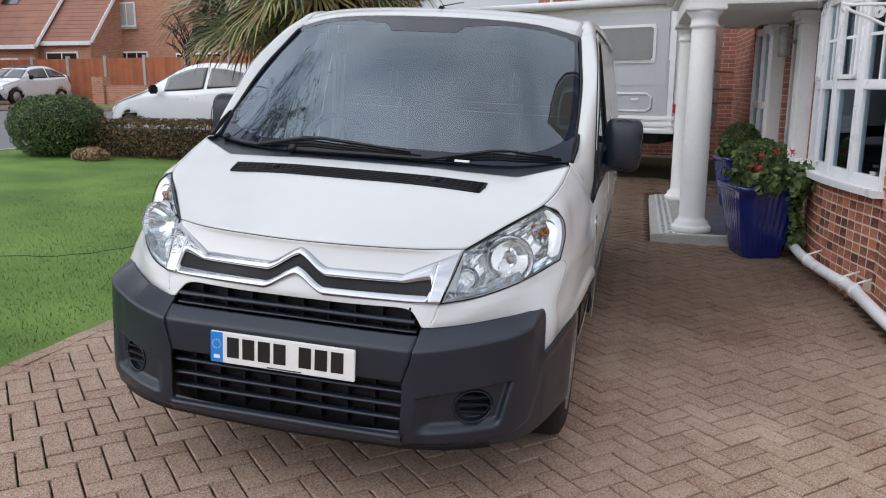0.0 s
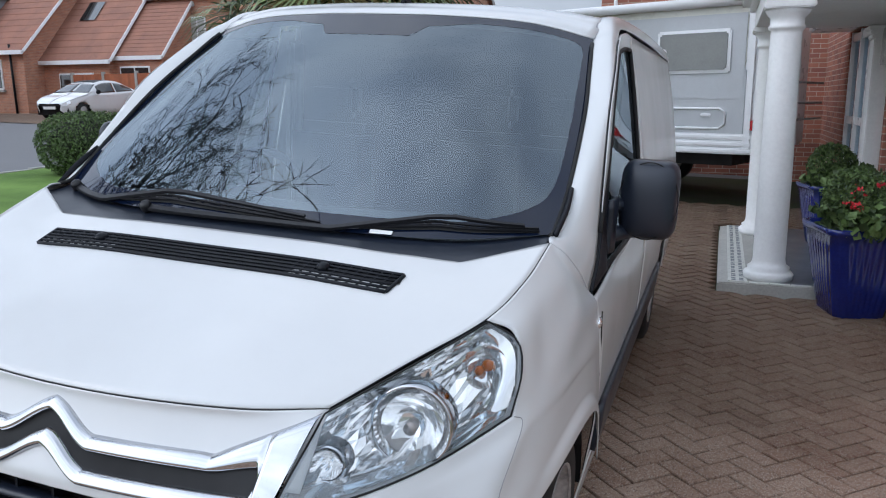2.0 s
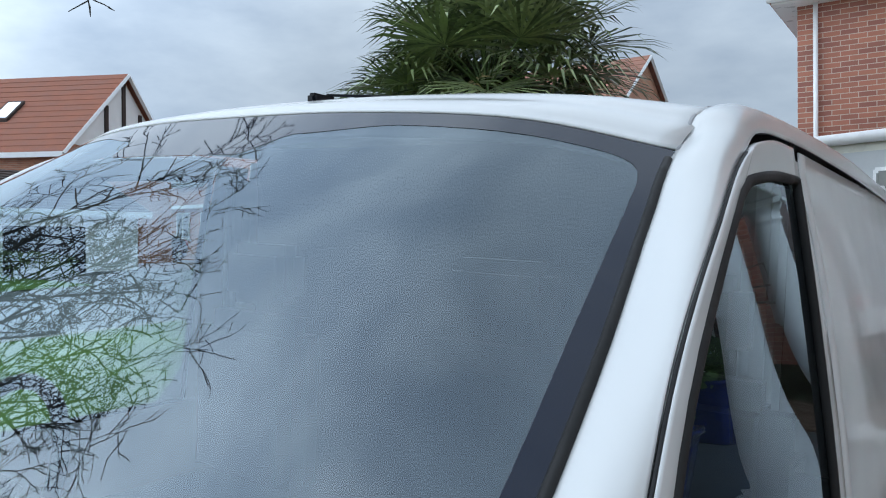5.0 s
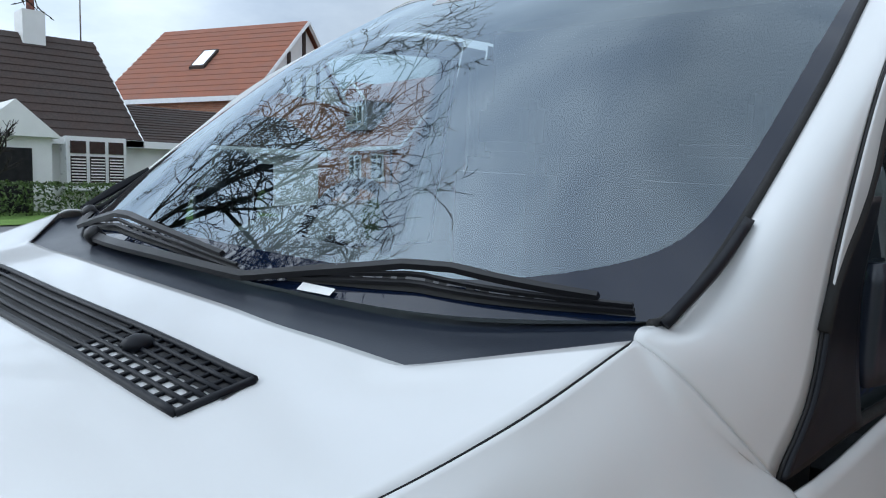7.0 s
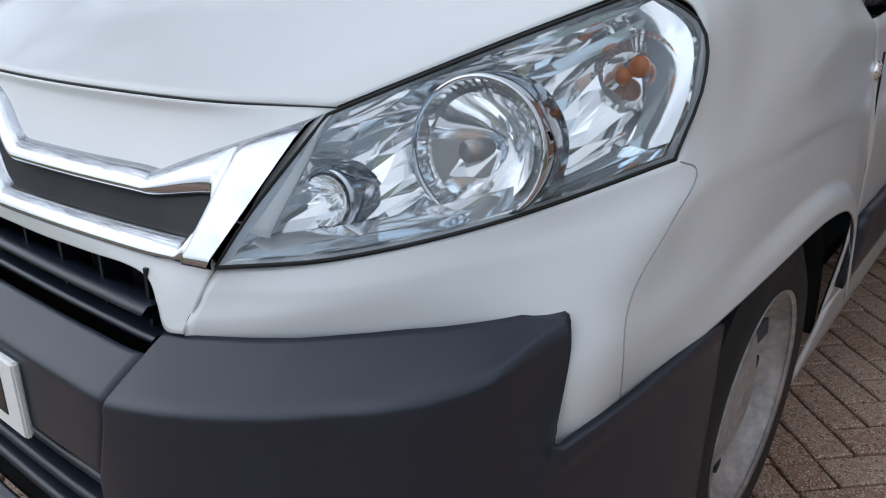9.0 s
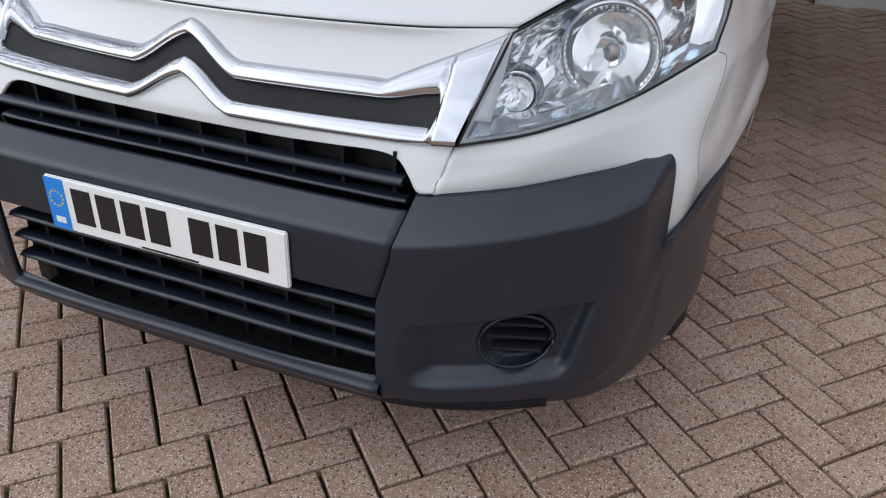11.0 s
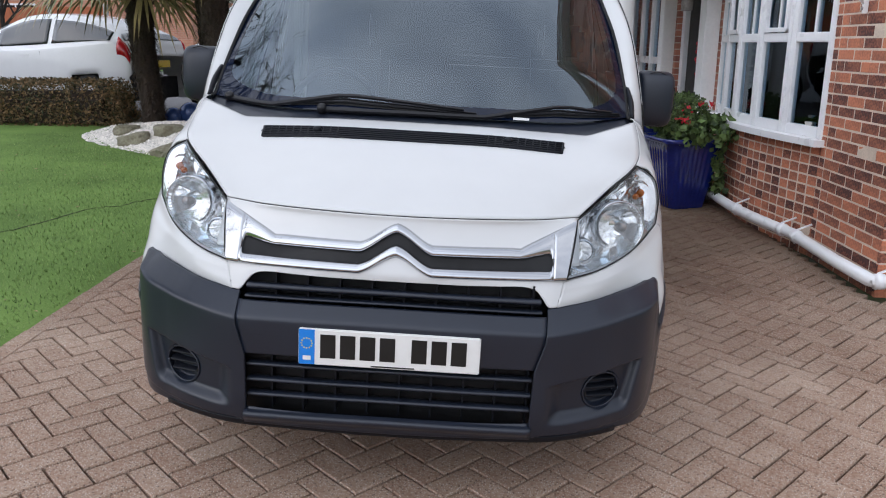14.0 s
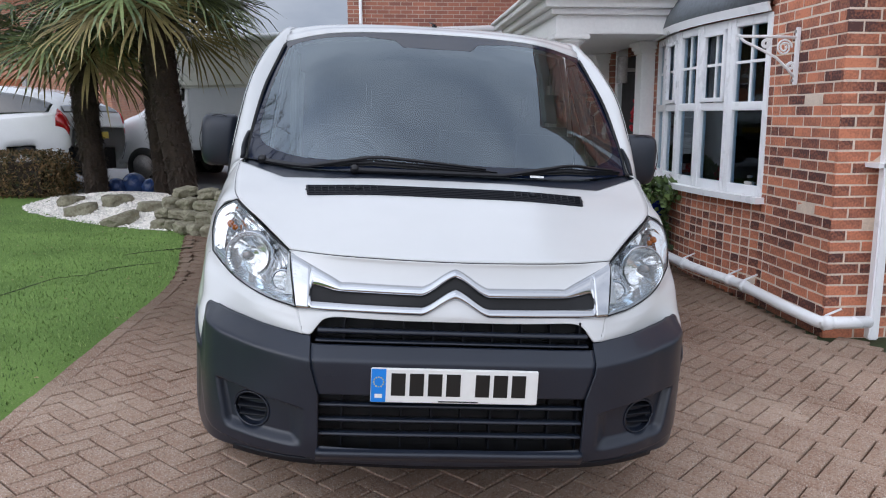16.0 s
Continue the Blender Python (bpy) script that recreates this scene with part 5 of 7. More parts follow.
# structural cores, a hair behind the brick faces
box("wall", (2.7525, 2.5825, -0.2), (8.5, BOW0, 5.2), MORTAR, house)
bm = bmesh.new()
ring = [(bow_x(y) + 0.0025, y) for y in spread(BOW0, BOW1, 20)] + [(8.5, BOW1), (8.5, BOW0)]
lo, hi = [bm.verts.new((x, y, -0.2)) for x, y in ring], [bm.verts.new((x, y, SILL)) for x, y in ring]
bm.faces.new(lo)
bm.faces.new(hi)
for i in range(len(ring)):
    j = (i + 1) % len(ring)
    bm.faces.new((lo[i], lo[j], hi[j], hi[i]))
part("bow_wall", bm, MORTAR, house)
box("wall", (2.765, BOW0, 2.5), (8.5, BOW1, 5.2), BRICKWALL, house)
box("wall", (2.75, BOW1, -0.2), (3.0, 6.35, 5.2), BRICKWALL, house)
box("wall", (2.75, 7.75, -0.2), (3.0, 8.5, 5.2), BRICKWALL, house)
box("wall", (2.75, 6.35, 2.25), (3.0, 7.75, 5.2), BRICKWALL, house)
box("wall", (2.75, 8.5, 2.3), (3.0, 10.6, 5.2), BRICKWALL, house)
box("wall", (2.75, 10.6, -0.2), (3.0, 13.0, 5.2), BRICKWALL, house)
box("wall", (3.0, 6.0, -0.2), (8.5, 6.1, 5.2), BRICKWALL, house)
# added dark boards: the unlit room's shade is in their colour
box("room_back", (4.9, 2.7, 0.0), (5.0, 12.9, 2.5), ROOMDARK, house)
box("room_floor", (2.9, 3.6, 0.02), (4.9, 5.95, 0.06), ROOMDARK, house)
box("soffit", (2.45, 2.3, 5.2), (8.8, 13.2, 5.32), UPVC, house)
rb = bmesh.new()
for x, y, z in ((2.35, 2.2, 5.32), (8.9, 2.2, 5.32), (8.9, 13.3, 5.32), (2.35, 13.3, 5.32), (5.6, 6.5, 7.2), (5.6, 13.3, 7.2)):
    rb.verts.new((x, y, z))
rb.verts.ensure_lookup_table()
for f in ((0, 1, 4), (1, 2, 5, 4), (2, 3, 5), (3, 0, 4, 5), (0, 3, 2, 1)):
    rb.faces.new([rb.verts[i] for i in f])
part("roof", rb, TILE, house)
for lo_, hi_ in (((2.37, 2.22, 5.27), (8.5, 2.57, 5.31)), ((2.37, 2.575, 5.27), (2.74, 13.2, 5.31))):
    box("soffit", lo_, hi_, UPVC, house)
# garden wing behind the drive
wing = thing("back_wing", "tall red brick house wing behind the motorhome", "house")
box("wall", (-0.85, 13.0, -0.2), (8.5, 20.0, 5.1), BRICKWALL, wing)
box("soffit", (-1.15, 12.7, 5.0), (8.8, 20.3, 5.14), UPVC, wing)
tube("gutter", [(-1.2, 12.66, 5.08), (8.8, 12.66, 5.08)], 0.06, UPVC, wing)
tube("downpipe", [(-0.6, 12.94, 5.0), (-0.6, 12.94, 0.3)], 0.035, UPVC, wing)
rb = bmesh.new()
for x, y, z in ((-1.25, 12.6, 5.14), (8.9, 12.6, 5.14), (8.9, 20.4, 5.14), (-1.25, 20.4, 5.14), (2.0, 16.5, 7.6), (8.9, 16.5, 7.6)):
    rb.verts.new((x, y, z))
rb.verts.ensure_lookup_table()
for f in ((0, 1, 5, 4), (2, 3, 4, 5), (3, 0, 4), (1, 2, 5), (0, 3, 2, 1)):
    rb.faces.new([rb.verts[i] for i in f])
part("roof", rb, TILE, wing)

# bow window
bow = thing("bow_window", "white bow window with glazing bars over brick", "window", kind="structure")
NSEG, HEAD, TRANSOM = 5, 2.16, 1.46
corners = [(bow_x(BOW0 + (BOW1 - BOW0) * k / NSEG) - 0.01, BOW0 + (BOW1 - BOW0) * k / NSEG) for k in range(NSEG + 1)]


def seg_box(name, a, b, t0, t1, z0, z1, d0, d1, material_, parent, bevel=0.0):
    """A bar in the facet a-b, from t0 to t1 metres along it, d0..d1 metres inwards."""
    av, bv = Vector((*a, 0)), Vector((*b, 0))
    along = (bv - av).normalized()
    inward = Vector((along.y, -along.x, 0))
    m = Matrix(((along.x, inward.x, 0, av.x), (along.y, inward.y, 0, av.y), (0, 0, 1, 0), (0, 0, 0, 1)))
    return box(name, (t0, d0, z0), (t1, d1, z1), material_, parent, bevel, m=m)


sill = []
bm = bmesh.new()
outl = [(bow_x(y) - 0.075, y) for y in spread(BOW0 - 0.04, BOW1 + 0.05, 20)]
inn = [(3.0, BOW1 + 0.05), (3.0, BOW0 - 0.04)]
loop = outl + inn
lo, hi = [bm.verts.new((x, y, SILL)) for x, y in loop], [bm.verts.new((x, y, SILL + 0.05)) for x, y in loop]
bm.faces.new(lo)
bm.faces.new(hi)
for i in range(len(loop)):
    j = (i + 1) % len(loop)
    bm.faces.new((lo[i], lo[j], hi[j], hi[i]))
part("window_sill", bm, UPVC, bow)
for k in range(NSEG):
    a, b = corners[k], corners[k + 1]
    L = math.hypot(b[0] - a[0], b[1] - a[1])
    fr = seg_box("window_frame", a, b, 0.0, 0.06, SILL + 0.05, HEAD, 0.0, 0.07, UPVC, bow, 0.006)
    seg_box("stile", a, b, L - 0.06, L, SILL + 0.05, HEAD, 0.0, 0.07, UPVC, fr, 0.006)
    seg_box("bottom_rail", a, b, 0.06, L - 0.06, SILL + 0.05, SILL + 0.13, 0.003, 0.067, UPVC, fr, 0.006)
    seg_box("top_rail", a, b, 0.06, L - 0.06, HEAD - 0.07, HEAD, 0.003, 0.067, UPVC, fr, 0.006)
    seg_box("transom", a, b, 0.06, L - 0.06, TRANSOM - 0.035, TRANSOM + 0.035, 0.003, 0.067, UPVC, fr, 0.006)
    if k in (1, 3):
        for t0, t1, z0, z1 in ((0.07, 0.105, TRANSOM + 0.04, HEAD - 0.075), (L - 0.105, L - 0.07, TRANSOM + 0.04, HEAD - 0.075), (0.07, L - 0.07, TRANSOM + 0.04, TRANSOM + 0.075), (0.07, L - 0.07, HEAD - 0.11, HEAD - 0.075)):
            seg_box("opening_light", a, b, t0, t1, z0, z1, -0.014, 0.02, UPVC, fr, 0.004)
    seg_box("glazing_bar", a, b, L / 2 - 0.011, L / 2 + 0.011, TRANSOM + 0.035, HEAD - 0.07, 0.02, 0.05, UPVC, fr)
    seg_box("glazing_bar", a, b, 0.06, L - 0.06, (TRANSOM + HEAD) / 2 - 0.011, (TRANSOM + HEAD) / 2 + 0.011, 0.022, 0.048, UPVC, fr)
    for z0, z1 in ((SILL + 0.12, TRANSOM - 0.03), (TRANSOM + 0.03, HEAD - 0.06)):
        g = seg_box("pane", a, b, 0.05, L - 0.05, z0, z1, 0.032, 0.038, WINDOW, fr)
        g.visible_shadow = False
fascia = [(x - 0.05, y) for x, y in corners]
bm = bmesh.new()
for z, dx in ((HEAD, -0.05), (HEAD + 0.07, -0.07), (HEAD + 0.075, -0.05)):
    for y in spread(BOW0 - 0.02, BOW1 + 0.05, 16):
        bm.verts.new((bow_x(y) + dx, y, z))
bm.verts.ensure_lookup_table()
for r in range(2):
    for i in range(16):
        bm.faces.new([bm.verts[q] for q in (r * 17 + i, r * 17 + i + 1, r * 17 + 18 + i, r * 17 + 17 + i)])
fas = part("fascia", bm, UPVC, bow)
sol = fas.modifiers.new("thickness", "SOLIDIFY")
sol.thickness = 0.02
bm = bmesh.new()
for z, back in ((HEAD + 0.07, 0.0), (HEAD + 0.24, 0.35), (HEAD + 0.42, 1.0)):
    for y in spread(BOW0 - 0.03, BOW1 + 0.06, 16):
        bm.verts.new(((bow_x(y) - 0.055) * (1 - back) + 2.74 * back, y, z))
bm.verts.ensure_lookup_table()
for r in range(2):
    for i in range(16):
        bm.faces.new([bm.verts[q] for q in (r * 17 + i, r * 17 + i + 1, r * 17 + 18 + i, r * 17 + 17 + i)])
led = part("lead_roof", bm, LEAD, bow, "grey lead canopy over the window", smooth=True)
sol = led.modifiers.new("thickness", "SOLIDIFY")
sol.thickness = 0.015
# curtain and small ornaments behind the glass
for y0, y1 in ((3.62, 3.80), (4.45, 4.62), (5.2, 5.4)):
    pts = [(2.83 + 0.02 * math.sin(k * 1.9), y0 + (y1 - y0) * k / 10) for k in range(11)]
    raw("curtain", [(x, y, z) for z in (SILL + 0.06, HEAD + 0.03) for x, y in pts], [(i, i + 1, i + 12, i + 11) for i in range(10)], CURTAIN, bow)
tree = lathe("ornament_tree", [(0.10, 0), (0.10, 0.05), (0.075, 0.055), (0.085, 0.10), (0.06, 0.105), (0.07, 0.15), (0.045, 0.155), (0.052, 0.20), (0.025, 0.205), (0.03, 0.25), (0.004, 0.29)], KERB, at=(2.80, 3.78, SILL + 0.055), seg=16)
tagged(tree, "small tiered grey ornament tree on the windowsill", "ornament")
vase = lathe("sill_ornament", [(0.04, 0), (0.06, 0.05), (0.03, 0.12), (0.045, 0.16), (0.01, 0.2)], CHROME, at=(2.78, 5.3, SILL + 0.055), seg=16)
tagged(vase, "small silver ornament on the windowsill", "ornament")

# white pipe along the foot of the wall, downpipe
drain = thing("drain_pipe", "white plastic drain pipe along the foot of the brick wall", "pipe")
run = [(2.60, 6.05, 0.30), (2.60, 6.05, 0.05)]
path = [(bow_x(y) - 0.10, y, 0.035 + 0.012 * (y - 2.5)) for y in spread(6.0, BOW0, 14)] + [(2.63, BOW0 - 0.06, 0.05), (2.64, 2.9, 0.035), (2.66, 2.49, 0.03), (2.70, 2.46, 0.03), (3.0, 2.46, 0.03)]
tube("pipe_run", path, 0.042, UPVC, drain, seg=10)
tube("pipe_riser", [(2.62, 6.06, 0.09), (2.64, 6.08, 0.14), (2.68, 6.10, 0.75)], 0.04, UPVC, drain, seg=10)
for i in (2, 5, 9, 13, 15, 18):
    x, y, z = path[i]
    tube("pipe_clip", [(x - 0.01, y, z - 0.05), (x - 0.05, y, z), (x - 0.01, y, z + 0.05), (x + 0.10, y + 0.01, z + 0.09)], 0.008, UPVC, drain, seg=6)
    lathe("pipe_joint", [(0.047, -0.03), (0.05, 0.0), (0.047, 0.03)], UPVC, drain, m=Matrix.Translation((x, y, z)) @ (Vector(path[i + 1] if i + 1 < len(path) else path[i]) - Vector(path[i - 1])).to_track_quat("Z", "Y").to_matrix().to_4x4(), seg=12)
down = thing("downpipe", "white square plastic downpipe on the brick wall", "pipe")
box("pipe", (2.985, 2.43, -0.09), (3.055, 2.50, 5.1), UPVC, down, bevel=0.01)
for z in (1.05, 2.6):
    box("pipe_clip", (2.945, 2.44, z), (3.095, 2.585, z + 0.03), UPVC, down)

# scrolled hanging-basket bracket
br = thing("basket_bracket", "white scrolled iron hanging-basket bracket on the wall", "bracket")
by = 3.15
box("back_plate", (2.715, by - 0.012, 1.60), (2.748, by + 0.012, 2.0), UPVC, br, bevel=0.005)
tube("top_arm", [(2.73, by, 1.93), (2.5, by, 1.935), (2.32, by, 1.935), (2.29, by, 1.945)], 0.011, UPVC, br)
tube("curl", [(2.72, by, 1.66), (2.66, by, 1.72), (2.58, by, 1.79), (2.50, by, 1.83), (2.42, by, 1.865), (2.34, by, 1.90), (2.31, by, 1.925)], 0.010, UPVC, br)
for cx, cz, r in ((2.635, 1.86, 0.058), (2.50, 1.885, 0.035), (2.69, 1.73, 0.03)):
    tube("scroll", [(cx + r * (1 - k / 50) * math.cos(k * 0.36), by, cz + r * (1 - k / 50) * math.sin(k * 0.36)) for k in range(38)], 0.007, UPVC, br, seg=6)
tube("hook", [(2.30, by, 1.945), (2.285, by, 1.91), (2.30, by, 1.89)], 0.006, UPVC, br, seg=6)
for z in (1.63, 1.97):
    lathe("screw", [(0.012, 0), (0.012, 0.006)], STEEL, br, m=pose(2.715, by, z, 0, -90, 0), seg=8)

# porch
porch = thing("porch", "white classical porch with round columns and tiled step", "porch")
pz = 0.055
step = box("step", (1.28, 5.36, -0.1), (2.75, 8.3, pz - 0.004), KERB, porch, bevel=0.01)
box("slate_floor", (1.62, 5.42, pz - 0.006), (2.72, 8.24, pz + 0.004), TILEMOSAIC, step)
rng = random.Random(3)
for k in range(19):
    y = 5.40 + k * 0.151
    box("border_tile", (1.36, y, pz - 0.006), (1.505, y + 0.145, pz + 0.005), MOSAIC, step)
    for q in range(4):
        a = math.pi / 4 + q * math.pi / 2
        x0, y0 = 1.4325 + 0.042 * math.cos(a), y + 0.0725 + 0.042 * math.sin(a)
        box("tile_motif", (x0 - 0.016, y0 - 0.016, pz + 0.003), (x0 + 0.016, y0 + 0.016, pz + 0.0065), LEAD, step)
for k in range(8):
    x = 1.52 + k * 0.151
    box("border_tile", (x, 5.365, pz - 0.006), (x + 0.145, 5.415, pz + 0.005), MOSAIC, step)
for cx, cy in ((1.66, 5.60), (1.66, 7.85)):
    col = lathe("column", [(0.185, pz), (0.185, pz + 0.03), (0.19, pz + 0.045), (0.175, pz + 0.065), (0.155, pz + 0.075), (0.160, pz + 0.10), (0.132, pz + 0.12), (0.122, pz + 0.16), (0.121, 0.9), (0.112, 1.95), (0.112, 1.98), (0.132, 1.99), (0.132, 2.01), (0.121, 2.02), (0.121, 2.07), (0.15, 2.10), (0.165, 2.13)], STUCCO, porch, at=(cx, cy, 0), seg=40)
    box("abacus", (cx - 0.18, cy - 0.18, 2.13), (cx + 0.18, cy + 0.18, 2.18), STUCCO, col, bevel=0.01)
for y in (6.22, 7.95):
    pil = box("pilaster", (2.60, y - 0.11, 0.0), (2.755, y + 0.11, 2.05), STUCCO, porch, bevel=0.01)
    for dz, e in ((2.05, 0.02), (2.09, 0.04), (2.13, 0.06)):
        box("pilaster_cap", (2.60 - e, y - 0.11 - e, dz), (2.75, y + 0.11 + e, dz + 0.04), STUCCO, pil, bevel=0.008)
    box("pilaster_base", (2.58, y - 0.13, 0.0), (2.75, y + 0.13, 0.16), STUCCO, pil, bevel=0.01)
for z0, z1, e in ((2.18, 2.36, 0.0), (2.36, 2.42, 0.06), (2.42, 2.50, 0.13), (2.50, 2.56, 0.22), (2.56, 2.60, 0.26)):
    box("entablature", (1.50 - e, 5.44 - e, z0), (2.745, 8.02 + e, z1), STUCCO, porch, bevel=0.008)
box("porch_roof", (1.42, 5.36, 2.60), (2.745, 8.1, 2.66), LEAD, porch)
door = thing("front_door", "dark front door with berry wreath in the porch", "door")
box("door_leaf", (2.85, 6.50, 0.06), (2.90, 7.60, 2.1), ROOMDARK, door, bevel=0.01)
box("door_frame", (2.80, 6.36, 0.0), (2.92, 6.48, 2.24), UPVC, door)
box("door_frame", (2.80, 7.62, 0.0), (2.92, 7.74, 2.24), UPVC, door)
box("letter_plate", (2.84, 6.9, 0.95), (2.852, 7.15, 1.0), CHROME, door)
wreath = bmesh.new()
rng = random.Random(11)
for k in range(170):
    a = rng.uniform(0, 2 * math.pi)
    c = Vector((2.80 + rng.uniform(-0.03, 0.03), 6.75 + 0.16 * math.cos(a) + rng.uniform(-0.05, 0.05), 1.25 + 0.34 * math.sin(a) + rng.uniform(-0.06, 0.06)))
    bmesh.ops.create_icosphere(wreath, subdivisions=1, radius=rng.uniform(0.012, 0.03), matrix=Matrix.Translation(c))
part("wreath", wreath, PETAL, door, "red berry wreath")
lan = thing("porch_lantern", "silver cylinder wall lamp beside the door", "lamp")
lathe("lamp_body", [(0.055, 0), (0.06, 0.01), (0.06, 0.29), (0.05, 0.3)], STEEL, lan, at=(2.52, 6.55, 1.75), seg=20)
box("lamp_arm", (2.52, 6.53, 1.88), (2.76, 6.57, 1.92), STEEL, lan)
# glazed doors further back
fd = thing("patio_doors", "white glazed patio doors further along the wall", "door")
for y in (8.5, 9.15, 9.8, 10.52):
    box("door_post", (2.76, y, 0.1), (2.86, y + 0.09, 2.3), UPVC, fd)
for z in (0.1, 1.15, 2.18):
    box("door_rail", (2.77, 8.5, z), (2.85, 10.6, z + 0.09), UPVC, fd)
pane_ = box("pane", (2.80, 8.55, 0.2), (2.81, 10.55, 2.2), WINDOW, fd)
pane_.visible_shadow = False
can = thing("door_canopy", "small white canopy over the patio doors", "canopy")
box("canopy_board", (2.25, 8.35, 2.32), (2.75, 10.7, 2.42), UPVC, can, bevel=0.02)
box("canopy_top", (2.32, 8.4, 2.42), (2.75, 10.65, 2.48), LEAD, can, bevel=0.02)


# ---- foliage ----
def leaves(name, centre_fn, count, size, material_, parent, seed=0, label="", aspect=0.5):
    """Many small folded leaves at places that centre_fn draws."""
    r = random.Random(seed)
    verts, faces = [], []
    for _ in range(count):
        c, nrm = centre_fn(r)
        t = Vector((r.gauss(0, 1), r.gauss(0, 1), r.gauss(0, 1))).normalized()
        d = (Vector(nrm) * 0.8 + t).normalized()
        a = d.cross(Vector((r.gauss(0, 1), r.gauss(0, 1), r.gauss(0, 1)))).normalized()
        b = d.cross(a)
        s = size * r.uniform(0.6, 1.3)
        i = len(verts)
        verts += [c - a * s, c + b * s * aspect + d * s * 0.15, c + a * s, c - b * s * aspect + d * s * 0.15]
        faces.append((i, i + 1, i + 2, i + 3))
    return raw(name, verts, faces, material_, parent, label)


def clump(cx, cy, cz, rx, ry, rz, power=2.0, rough=0.07, flat=False):
    """Draws places just under the uneven surface of a rounded mass."""
    def f(r):
        while True:
            n = Vector((r.gauss(0, 1), r.gauss(0, 1), r.gauss(0, 1))).normalized()
            if not flat or n.z > -0.75:
                break
        k = (abs(n.x) ** power + abs(n.y) ** power + abs(n.z) ** power) ** (-1 / power)
        w = 1 + rough * noise.noise(n * 3.1 + Vector((cx, cy, 0))) + rough * 0.6 * noise.noise(n * 9.0)
        k *= w * r.uniform(0.86, 1.02)
        return Vector((cx + n.x * rx * k, cy + n.y * ry * k, cz + n.z * rz * k)), n
    return f


gz = ground_z(-8.25, 8.75)
bush = thing("round_bush", "clipped round dark green evergreen bush at the lawn corner", "bush")
# dark solid core: shade inside the bush put into its colour
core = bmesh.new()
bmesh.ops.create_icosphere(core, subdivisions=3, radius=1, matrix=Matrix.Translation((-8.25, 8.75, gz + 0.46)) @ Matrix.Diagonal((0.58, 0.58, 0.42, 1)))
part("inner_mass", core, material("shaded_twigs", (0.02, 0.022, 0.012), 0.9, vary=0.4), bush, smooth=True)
leaves("foliage", clump(-8.25, 8.75, gz + 0.48, 0.69, 0.69, 0.50, 2.6), 15000, 0.022, LEAF, bush, 1)
gz = ground_z(-6.3, 9.1)
hedge = thing("low_hedge", "low clipped hedge with brownish green leaves behind the lawn", "hedge")
# twig-brown core, darkened by putting the hedge's inner shade into the colour
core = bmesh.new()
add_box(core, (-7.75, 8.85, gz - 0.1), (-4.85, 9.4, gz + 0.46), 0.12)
part("inner_mass", core, material("hedge_twig_shade", (0.035, 0.022, 0.014), 0.9, vary=0.4), hedge)
leaves("foliage", clump(-6.3, 9.12, gz + 0.20, 1.62, 0.40, 0.41, 7.0, 0.12), 24000, 0.024, HEDGE, hedge, 2)
gz = ground_z(-7.3, 8.3)
dry = thing("dry_plant", "small dried brown flower plant at the lawn edge", "plant")
leaves("foliage", clump(-7.3, 8.3, gz + 0.08, 0.30, 0.2, 0.13, 2.0, 0.2), 1500, 0.03, DRYLEAF, dry, 3)


